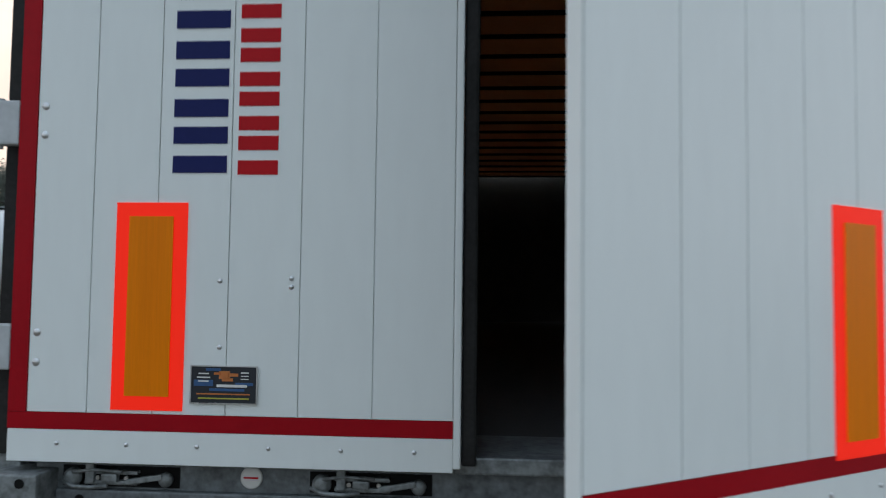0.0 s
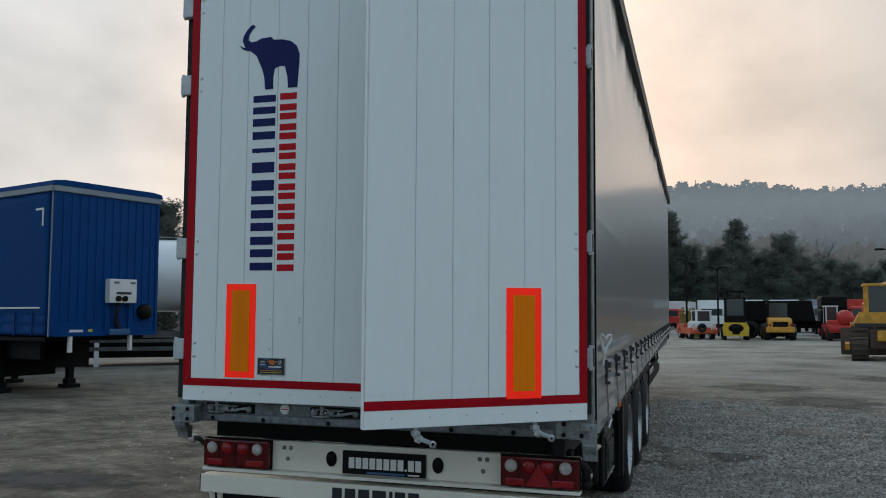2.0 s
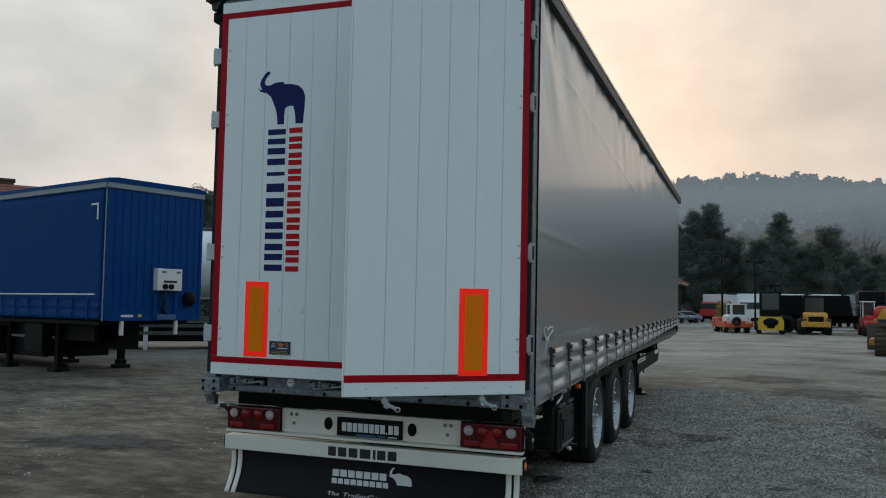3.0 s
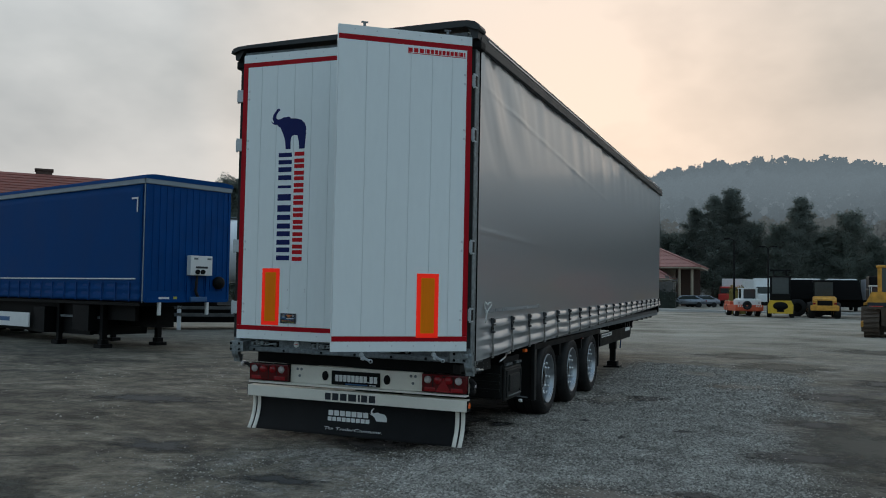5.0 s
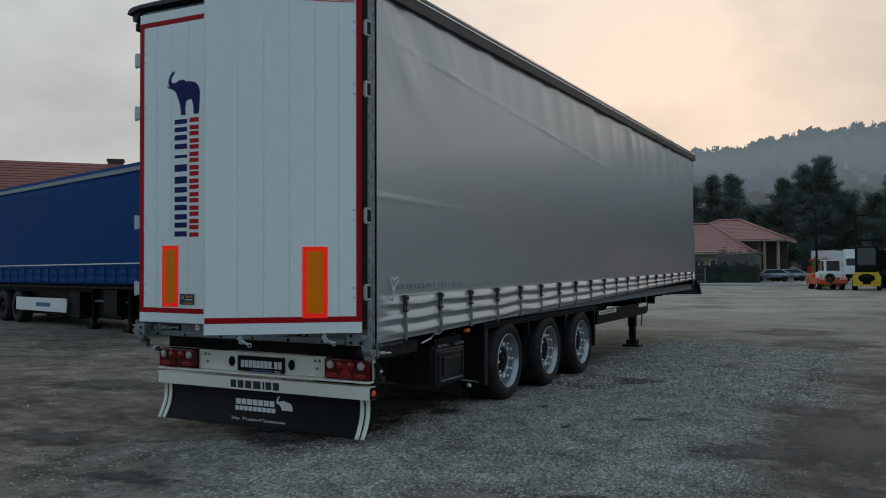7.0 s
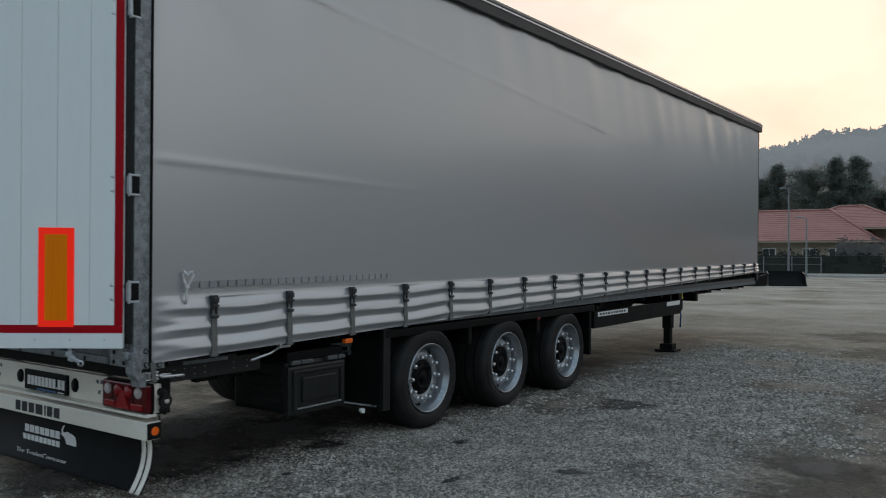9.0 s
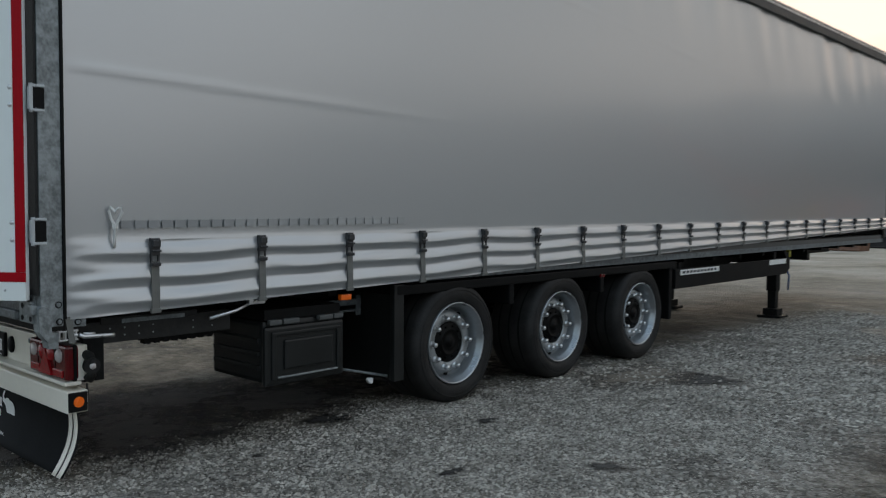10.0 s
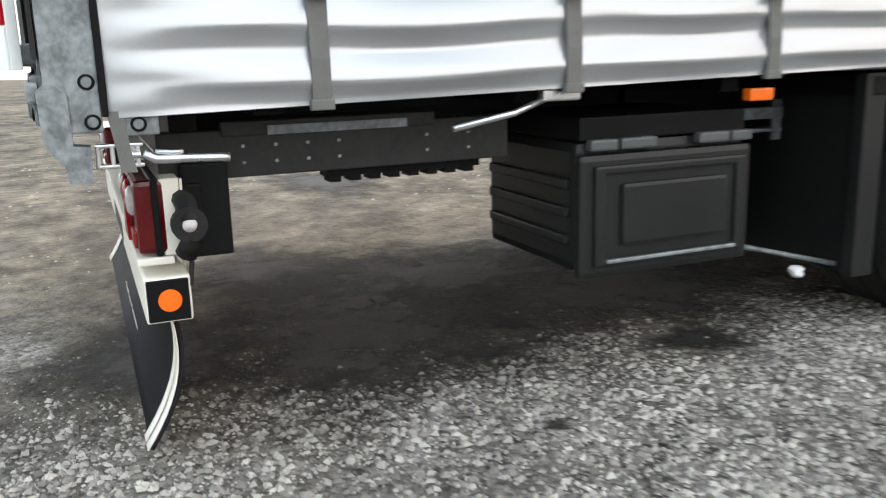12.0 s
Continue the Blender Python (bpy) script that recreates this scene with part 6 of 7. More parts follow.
def hipped(parent, x0, x1, y0, y1, z0, z1, material):
    hx = min((y1 - y0) / 2, (x1 - x0) / 2)
    ym = (y0 + y1) / 2
    r0, r1 = (x0 + hx, ym, z1), (x1 - hx, ym, z1)
    tiled_slope("roof_slope", (x0, y0, z0), (x1, y0, z0), r1, r0, material, parent)
    tiled_slope("roof_slope", (x1, y1, z0), (x0, y1, z0), r0, r1, material, parent)
    tiled_slope("roof_slope", (x1, y0, z0), (x1, y1, z0), r1, r1, material, parent)
    tiled_slope("roof_slope", (x0, y1, z0), (x0, y0, z0), r0, r0, material, parent)
    for p, q in ((r0, r1), ((x0, y0, z0), r0), ((x1, y0, z0), r1), ((x1, y1, z0), r1)):
        bm = bmesh.new()
        tube(bm, [Vector(p) + Vector((0, 0, 0.08)), Vector(q) + Vector((0, 0, 0.08))], 0.13, 8)
        part("ridge_tile", bm, material, parent)
    part("soffit", boxes((x0, x1, y0, y1, z0 - 0.16, z0 - 0.01)), RENDERWALL, parent)


def build_bungalow():
    h = thing("bungalow", "low cream house with a red tiled hip roof behind a hedge", "house", pose(0, 0, 0))
    part("wall", boxes((-30, -8.3, 90.0, 98, 0, 3.1), bev=0.02), RENDERWALL, h)
    part("wing_wall", boxes((-16, -7.2, 95.5, 102, 0, 4.45), bev=0.02), RENDERWALL, h)
    hipped(h, -31.5, -6.9, 88.6, 99.2, 3.1, 6.4, ROOFTILE)
    hipped(h, -17.5, -3.9, 91.8, 103, 4.5, 6.95, ROOFTILE)
    # dark back wall added to close the bright gap under the wing's eave
    part("porch_wall", boxes((-7.2, -4.4, 97.5, 98, 0, 4.45)), BRICKDARK, h)
    for x in (-6.3, -4.9):
        bm = bmesh.new()
        cyl(bm, (x, 92.6, 0), (0, 0, 1), 0.16, 4.45, 14)
        part("porch_column", bm, RENDERWALL, h)
    for x in (-28, -24.5, -21, -17.5, -13.5, -11):
        win = part("window", boxes((x - 0.6, x + 0.6, 89.94, 90.05, 1.0, 2.3)), PANE, h)
        part("window_frame", boxes((x - 0.68, x - 0.6, 89.9, 90.06, 0.95, 2.36), (x + 0.6, x + 0.68, 89.9, 90.06, 0.95, 2.36), (x - 0.04, x + 0.04, 89.9, 90.06, 1.0, 2.3), (x - 0.68, x + 0.68, 89.9, 90.06, 2.3, 2.38), (x - 0.68, x + 0.68, 89.88, 90.06, 0.9, 1.0)), PRINTWHITE, win)


build_bungalow()


def build_left_house():
    h = thing("tiled_house", "large house with a brick-red tiled roof and dark chimney", "house", pose(-38.9, 32.6, 0.65, 0, 0, 47))
    part("wall", boxes((-20, 9, -1, 9, -1.2, 3.9)), RENDERWALL, h)
    tiled_slope("roof_slope", (-22, -2.2, 3.8), (11.5, -2.2, 3.8), (9.2, 4, 8.15), (-22, 4, 8.35), ROOFTILE2, h, 22)
    tiled_slope("roof_slope", (11.5, 10.2, 3.8), (-22, 10.2, 3.8), (-22, 4, 8.35), (9.2, 4, 8.15), ROOFTILE2, h, 22)
    tiled_slope("roof_slope", (11.5, -2.2, 3.8), (11.5, 10.2, 3.8), (9.2, 4, 8.15), (9.2, 4, 8.15), ROOFTILE2, h, 22)
    part("chimney", boxes((-0.5, 0.5, 4.2, 5.2, 7.4, 8.6), (-0.58, 0.58, 4.12, 5.28, 8.5, 8.64), bev=0.02), BRICKDARK, h)


build_left_house()


# ---- the blue curtain-sided trailer ----
PALEGREY = mat("pale_grey_profile", (0.22, 0.26, 0.29), 0.5, 0.2, 0.12, scale=3)


def build_blue_trailer():
    t = thing("blue_trailer", "blue curtain-sided trailer parked on its landing legs", "trailer", pose(-10.3, 9.1, -0.12, 0, 0, 73.74))
    Z0, Z1 = 1.26, 4.34
    bm = bmesh.new()
    cols = []
    ys = [0.12 + 0.12 * i for i in range(112)]
    for y in ys:
        zs = [Z0 - 0.02 + 0.62 * k / 12 for k in range(13)] + [Z0 + 0.60 + (Z1 - 0.22 - Z0 - 0.60) * k / 10 for k in range(1, 11)]
        row = []
        for z in zs:
            b = 0.02 * noise.noise(Vector((y * 0.5, z * 0.5, 31)))
            if z < Z0 + 0.45:
                d = abs((y - 0.5) % 0.62 - 0.31)
                b += 0.022 * (0.31 - d) / 0.31 * math.sin((z - Z0) * 30)
            row.append(bm.verts.new((-0.012 - b, y, z)))
        cols.append(row)
    for a, b in zip(cols, cols[1:]):
        for i in range(len(a) - 1):
            bm.faces.new((a[i], a[i + 1], b[i + 1], b[i])).smooth = True
    cur = part("side_curtain", bm, BLUETARP, t, "blue tarpaulin side curtain")
    sol = cur.modifiers.new("thickness", "SOLIDIFY")
    sol.thickness = 0.004
    part("body", boxes((0.0, 2.5, 0.06, 13.6, Z0, Z1 - 0.1), bev=0.01), BLUESTEEL, t, "blue steel body")
    part("front_wall", boxes((0.06, 2.44, 0.0, 0.065, Z0, Z1 - 0.22), bev=0.008), BLUESTEEL, t, "ribbed blue front wall")
    for i in range(12):
        x = 0.2 + 0.19 * i
        part("wall_rib", boxes((x, x + 0.09, -0.014, 0.004, Z0 + 0.25, Z1 - 0.26), bev=0.006), BLUESTEEL, t)
    for x in (0.0, 2.44):
        part("corner_post", boxes((x, x + 0.075, -0.02, 0.12, Z0 - 0.02, Z1 - 0.20), bev=0.012), BLUESTEEL, t)
    part("post_edge", boxes((-0.012, 0.012, 0.02, 0.055, Z0 - 0.05, Z1 - 0.2), bev=0.004), PALEGREY, t, "pale edge profile")
    part("post_edge", boxes((2.50, 2.52, 0.0, 0.03, Z0, Z1 - 0.2)), PALEGREY, t)
    part("header", boxes((-0.03, 2.53, -0.05, 0.02, Z1 - 0.24, Z1 - 0.03), bev=0.02), PALEGREY, t, "grey front header")
    part("roof_rail", boxes((-0.05, 0.0, 0.0, 13.62, Z1 - 0.24, Z1 - 0.1), bev=0.015), PALEGREY, t, "grey roof rail")
    bm = bmesh.new()
    prism(bm, [(-0.06, Z1 - 0.12), (-0.03, Z1 - 0.03), (0.2, Z1), (2.3, Z1), (2.53, Z1 - 0.03), (2.56, Z1 - 0.12)], "y", -0.06, 13.64)
    part("roof", bm, BLUETARP, t)
    part("hem_line", boxes((-0.045, -0.035, 0.3, 13.5, Z0 + 0.515, Z0 + 0.545)), PRINTWHITE, t, "thin white hem line")
    part("corner_mark", boxes((-0.045, -0.034, 0.28, 0.32, 3.42, 3.78), (-0.045, -0.034, 0.32, 0.55, 3.74, 3.78)), PRINTWHITE, t, "white corner mark")
    bm = bmesh.new()
    lathe(bm, (-0.034, 12.4, 3.1), (-1, 0, 0), [(0.95, 0), (0.95, 0.008), (0.0005, 0.009)], 40)
    part("round_print", bm, PRINTWHITE, t, "large white round print")
    for i in range(20):
        y = 0.55 + 0.62 * i
        part("strap", boxes((-0.05, -0.03, y - 0.012, y + 0.012, Z0 - 0.03, Z0 + 0.42), (-0.058, -0.03, y - 0.02, y + 0.02, Z0 + 0.36, Z0 + 0.44)), BLUESTEEL, t)
    # supply box and fittings on the front wall
    bx = part("supply_box", boxes((1.20, 1.86, -0.17, 0.0, 1.90, 2.40), bev=0.02), PRINTWHITE, t, "white coupling box with dark sockets")
    part("handle_slot", boxes((1.36, 1.72, -0.178, -0.165, 2.08, 2.13)), INK, bx)
    for x in (1.40, 1.56):
        bm = bmesh.new()
        cyl(bm, (x, -0.165, 1.99), (0, -1, 0), 0.06, 0.05, 14)
        part("socket", bm, PLASTIC, bx)
    for x in (1.30, 1.70):
        part("wear_mark", boxes((x, x + 0.12, -0.1745, -0.1695, 2.30, 2.345)), DARKGALV, bx)
    bm = bmesh.new()
    tube(bm, [(1.45, -0.1, 1.92), (1.42, -0.12, 1.7), (1.45, -0.06, 1.5), (1.55, -0.04, 1.32)], 0.04)
    part("hose", bm, RUBBER, t, "black air hose")
    part("hose_shoe", boxes((1.28, 1.78, -0.10, 0.0, 1.23, 1.36), bev=0.03), PRINTBLUE, t)
    bm = bmesh.new()
    lathe(bm, (2.15, -0.02, 1.72), (0, -1, 0), [(0.17, 0), (0.17, 0.08), (0.12, 0.13), (0.0005, 0.14)], 9)
    part("coil_holder", bm, PLASTIC, t)
    part("type_plate", boxes((0.42, 0.72, -0.006, 0.0, 1.25, 1.35)), PRINTWHITE, t)
    part("yellow_plate", boxes((0.84, 0.94, -0.006, 0.0, 1.26, 1.36)), PRINTYELLOW, t)
    part("lower_beam", boxes((1.2, 1.3, -0.04, 0.02, 1.24, 1.9), (1.76, 1.86, -0.04, 0.02, 1.24, 1.9), (0.05, 2.45, -0.03, 0.03, 1.22, 1.30)), BLUESTEEL, t)
    for x in (0.42, 1.82):
        part("white_hook", boxes((x, x + 0.07, -0.02, 0.06, 0.90, 1.22), bev=0.01), PRINTWHITE, t)
    # chassis, wheels, legs
    # rails deepened and an underfloor box added to keep the underside dark
    for name, r in (("chassis_rail", (0.50, 0.60, 3.2, 13.4, 0.28, 1.24)), ("chassis_rail", (1.9, 1.98, 2.9, 13.4, 0.3, 1.24)), ("gooseneck", (0.50, 0.60, 1.1, 3.195, 0.72, 1.24)), ("side_box", (0.15, 0.495, 2.7, 3.5, 0.42, 1.1)), ("side_box", (0.1, 0.495, 4.9, 5.5, 0.3, 1.0)),
            ("pallet_box", (0.62, 1.88, 2.7, 9.0, 0.30, 1.10)), ("king_pin_plate", (1.0, 1.5, 0.9, 2.69, 0.55, 1.10)), ("deck_frame", (0.1, 2.4, 0.3, 13.4, 1.12, 1.21))):
        part(name, boxes(r, bev=0.008), BLACK, t)
    for x in (0.42, 2.05):
        part("landing_leg", boxes((x - 0.07, x + 0.07, 2.35, 2.50, 0.15, 1.15), (x - 0.17, x + 0.17, 2.25, 2.6, -0.02, 0.08), (x - 0.10, x + 0.10, 2.32, 2.53, 0.06, 0.2), bev=0.012), BLACK, t)
        part("rear_prop", boxes((x - 0.06, x + 0.06, 4.6, 4.74, 0.0, 1.15), (x - 0.14, x + 0.14, 4.5, 4.84, -0.02, 0.1), bev=0.01), BLACK, t)
    part("leg_brace", boxes((0.40, 0.46, 2.5, 4.6, 0.74, 0.80)), DARKGALV, t)
    plank = part("side_guard", boxes((0.0, 0.05, 5.6, 9.4, 0.42, 0.82), bev=0.01), PRINTWHITE, t, "white side guard board")
    part("guard_print", boxes((-0.002, 0.0, 6.7, 7.8, 0.56, 0.68)), PRINTBLUE, plank)
    for y in (9.6, 10.9, 12.2):
        for x in (0.1, 2.05):
            w = new("wheel")
            w.parent, w.matrix_basis = t, pose(x, y, 0.5)
            bm = bmesh.new()
            lathe(bm, (0, 0, 0), (1, 0, 0), [(0.29, 0), (0.40, -0.01), (0.48, 0.02), (0.50, 0.06), (0.50, 0.30), (0.47, 0.35), (0.29, 0.35)], 30)
            part("tyre", bm, RUBBER, w)
            bm = bmesh.new()
            lathe(bm, (0, 0, 0), (1, 0, 0), [(0.29, 0.005), (0.25, 0.03), (0.22, 0.12), (0.12, 0.1), (0.1, 0.03), (0.0005, 0.03)], 24)
            part("rim", bm, PLASTIC, w)


build_blue_trailer()


# ---- white tanker behind it ----
MUDDYGREY = mat("muddy_grey_frame", (0.085, 0.085, 0.08), 0.8, 0, 0.4, scale=4)
TANKWHITE = mat("glossy_white_tank", (0.72, 0.74, 0.74), 0.16, 0, 0.05, scale=1.5, fine=12, rvar=0.05, coat=0.5)

def build_tanker():
    t = thing("tanker_trailer", "white cylindrical tanker trailer behind the blue trailer", "trailer", pose(-15.6, 19.0, -0.1, 0, 0, 36))
    bm = bmesh.new()
    lathe(bm, (-7.0, 0, 2.95), (1, 0, 0), [(0.0005, 0.0), (0.7, 0.08), (1.1, 0.30), (1.2, 0.6), (1.2, 11.4), (1.1, 11.7), (0.7, 11.92), (0.0005, 12.0)], 40)
    part("tank", bm, TANKWHITE, t, "glossy white cylindrical tank")
    for x in (-4.5, -0.5, 3.2):
        bm = bmesh.new()
        lathe(bm, (x, 0, 2.2), (0, 0, -1), [(1.19, 0), (1.12, 0.35), (0.45, 1.15), (0.2, 1.35)], 24)
        part("hopper", bm, MACHWHITE, t)
        part("tank_ring", boxes((x - 0.03, x + 0.03, -0.3, 0.3, 4.14, 4.22)), GALV, t)
    part("walkway", boxes((-5, 4, -0.35, 0.35, 4.16, 4.20)), GALV, t)
    for y0, z0, h in ((-0.9, 0.95, 0.17), (0.8, 0.95, 0.17), (-1.05, 0.52, 0.13), (-1.05, 0.78, 0.11)):
        part("frame_rail", boxes((-6.5, 4.8, y0, y0 + 0.1, z0, z0 + h), bev=0.01), MUDDYGREY, t)
    # black volume added to fill the dark below the tank
    part("under_frame", boxes((-6.5, 4.8, -0.7, 0.7, 0.30, 0.93), bev=0.02), BLACK, t)
    for x in (-6.2, -3.6, -1.2, 1.4, 3.0, 4.5):
        part("upright", boxes((x - 0.07, x + 0.07, -1.05, -0.9, 0.0, 2.1), bev=0.01), MACHWHITE, t)
    bm = bmesh.new()
    tube(bm, [(-3.5, -1.1, 1.1), (-3.0, -1.15, 0.4), (-2.0, -1.1, 0.9)], 0.05)
    part("hose", bm, RUBBER, t)
    for x in (-5.2, -3.9, -2.6):
        bm = bmesh.new()
        cyl(bm, (x, -1.1, 0.5), (0, 1, 0), 0.5, 2.2, 26)
        part("wheel", bm, RUBBER, t)


build_tanker()

# ---- machines across the yard ----
def tyre_pair(parent, x, y, r, w, inner=None, rim=None):
    """A wheel with its axle along x; it stands on z = 0 of its thing."""
    wh = new("wheel")
    wh.parent, wh.matrix_basis = parent, pose(x, y, r)
    bm = bmesh.new()
    lathe(bm, (0, 0, 0), (1, 0, 0), [(r * 0.55, -w / 2), (r * 0.9, -w / 2), (r, -w * 0.36), (r, w * 0.36), (r * 0.9, w / 2), (r * 0.55, w / 2)], 26)
    part("tyre", bm, RUBBER, wh)
    bm = bmesh.new()
    lathe(bm, (0, 0, 0), (1, 0, 0), [(0.0005, -w * 0.3), (r * 0.3, -w * 0.32), (r * 0.56, -w * 0.48), (r * 0.56, w * 0.48), (r * 0.3, w * 0.32), (0.0005, w * 0.3)], 20)
    part("rim", bm, rim or BLACK, wh)
    return wh


def cab(parent, x0, x1, y0, y1, z0, z1, material, roof=None, post=0.07):
    """A glazed cab: sill, posts, panes and roof."""
    part("cab_roof", boxes((x0 - 0.05, x1 + 0.05, y0 - 0.06, y1 + 0.05, z1 - 0.1, z1), bev=0.03), roof or material, parent)
    for x in (x0, x1 - post):
        for y in (y0, y1 - post):
            part("cab_post", boxes((x, x + post, y, y + post, z0, z1 - 0.1), bev=0.01), material, parent)
    part("windscreen", boxes((x0 + post, x1 - post, y0 + 0.02, y0 + 0.035, z0, z1 - 0.1)), PANE, parent)
    part("rear_pane", boxes((x0 + post, x1 - post, y1 - 0.035, y1 - 0.02, z0, z1 - 0.1)), PANE, parent)
    for x in (x0 + 0.02, x1 - 0.035):
        part("side_pane", boxes((x, x + 0.015, y0 + post, y1 - post, z0, z1 - 0.1)), PANE, parent)
    part("seat", boxes((x0 + 0.45, x1 - 0.45, y0 + 0.7, y0 + 0.9, z0 - 0.3, z0 + 0.5), bev=0.05), PLASTIC, parent)


def build_yard_tug(at):
    t = thing("yard_tractor", "small white and red yard tractor with a spare wheel in front", "truck", at)
    part("chassis", boxes((-1.05, 1.05, 0.0, 5.0, 0.45, 0.95), bev=0.04), CRANEORANGE, t, "red chassis")
    part("bumper", boxes((-1.12, 1.12, -0.25, 0.05, 0.50, 0.98), bev=0.05), CRANEORANGE, t, "red front bumper")
    for s in (-1, 1):
        for k in range(3):
            bm = bmesh.new()
            x = s * (0.55 + 0.18 * k)
            prism(bm, [(x - 0.05, 0.80), (x + 0.04, 0.80), (x + 0.09, 0.96), (x, 0.96)], "y", -0.262, -0.248)
            part("warning_stripe", bm, PRINTWHITE, t)
    part("bonnet", boxes((-1.0, 1.0, 0.0, 1.2, 0.95, 1.42), bev=0.06), MACHWHITE, t, "white bonnet")
    part("cab_base", boxes((-0.55, 1.0, 1.1, 2.6, 0.95, 1.5), bev=0.04), MACHWHITE, t)
    cab(t, -0.35, 0.95, 1.1, 2.5, 1.5, 2.4, MACHWHITE, post=0.16)
    part("rear_deck", boxes((-1.0, 1.0, 2.6, 5.0, 0.95, 1.25), (0.6, 1.05, 2.6, 4.8, 1.2, 1.75), bev=0.04), CRANEORANGE, t)
    bm = bmesh.new()
    lathe(bm, (-0.2, -0.24, 0.95), (0, -1, 0), [(0.0005, 0.0), (0.18, 0.02), (0.20, 0.12), (0.33, 0.16), (0.37, 0.08), (0.36, 0.0)], 24)
    part("spare_wheel", bm, RUBBER, t, "black spare wheel")
    for x in (-0.85, 0.85):
        tyre_pair(t, x, 0.75, 0.46, 0.34, rim=MACHWHITE)
        tyre_pair(t, x, 3.9, 0.50, 0.40, rim=MACHWHITE)
    for x in (-0.8, 0.8):
        bm = bmesh.new()
        cyl(bm, (x, -0.01, 1.15), (0, -1, 0), 0.09, 0.03, 14)
        part("headlight", bm, LENSWHITE, t)


def build_forklift(at):
    t = thing("forklift", "yellow and black forklift seen from its counterweight", "forklift", at)
    bm = bmesh.new()
    prism(bm, [(-0.85, 0.30), (0.85, 0.30), (0.88, 0.9), (0.72, 1.25), (-0.72, 1.25), (-0.88, 0.9)], "y", 0.0, 0.9)
    part("counterweight", bm, LIFTYELLOW, t, "yellow cast counterweight")
    bm = bmesh.new()
    lathe(bm, (0, -0.004, 0.85), (0, -1, 0), [(0.52, 0), (0.50, 0.02), (0.0005, 0.022)], 28)
    for v in bm.verts:
        v.co.z = 0.85 + (v.co.z - 0.85) * 0.58
    part("grille", bm, PLASTIC, t, "black oval radiator grille")
    part("tow_recess", boxes((-0.25, 0.25, -0.012, 0.0, 0.42, 0.62)), PLASTIC, t)
    part("body", boxes((-0.75, 0.75, 0.9, 2.9, 0.4, 1.35), bev=0.06), LIFTYELLOW, t)
    cab(t, -0.72, 0.72, 0.65, 2.3, 1.25, 3.05, BLACK, post=0.15)
    part("engine_cover", boxes((-0.66, 0.66, 0.5, 0.95, 1.2, 1.75), bev=0.05), PLASTIC, t)
    for x in (-0.5, 0.38):
        part("mast_rail", boxes((x, x + 0.12, 2.9, 3.1, 0.2, 3.6), bev=0.01), BLACK, t)
    part("mast_bar", boxes((-0.75, 0.75, 2.92, 3.08, 3.46, 3.6)), BLACK, t)
    part("mast_bar", boxes((-0.5, 0.5, 2.92, 3.05, 2.2, 2.3)), BLACK, t)
    for x in (-0.78, 0.78):
        tyre_pair(t, x, 0.55, 0.38, 0.30)
        tyre_pair(t, x, 2.5, 0.45, 0.36)


def build_yellow_loader(at, paint, label, name="wheel_loader", arm=False):
    t = thing(name, label, "loader", at)
    bm = bmesh.new()
    prism(bm, [(0.0, 0.75), (0.0, 1.35), (0.25, 1.55), (1.6, 1.62), (1.6, 0.75)], "x", -0.78, 0.78)
    bmesh.ops.bevel(bm, geom=list(bm.edges), offset=0.06, segments=2, affect="EDGES")
    part("engine_hood", bm, paint, t, "painted rounded engine hood")
    part("rear_grille", boxes((-0.5, 0.5, -0.012, 0.02, 0.9, 1.3)), PLASTIC, t)
    part("counterweight", boxes((-0.95, 0.95, -0.05, 0.5, 0.55, 0.95), bev=0.08), paint, t)
    cab(t, -0.68, 0.68, 1.35, 2.8, 1.55, 2.75, paint if arm else PLASTIC, roof=paint if arm else PLASTIC)
    part("frame", boxes((-0.6, 0.6, 0.3, 4.2, 0.45, 0.85), bev=0.04), BLACK, t)
    for x in (-0.5, 0.42):
        bm = bmesh.new()
        prism(bm, [(3.0, 1.4), (3.2, 1.6), (5.0, 0.7), (4.9, 0.45)], "x", x, x + 0.1)
        part("lift_arm", bm, paint, t)
    bm = bmesh.new()
    prism(bm, [(4.8, 0.15), (5.8, 0.15), (5.6, 0.3), (5.1, 0.4), (4.95, 1.1), (4.8, 1.1)], "x", -1.1, 1.1)
    part("bucket", bm, BLACK, t)
    for x in (-0.85, 0.85):
        tyre_pair(t, x, 0.9, 0.58, 0.45, rim=paint)
        tyre_pair(t, x, 3.4, 0.58, 0.45, rim=paint)
    for x in (-0.7, 0.7):
        part("rear_lamp", boxes((x - 0.09, x + 0.09, -0.07, -0.04, 1.02, 1.12)), LENSHOT, t)
    return t


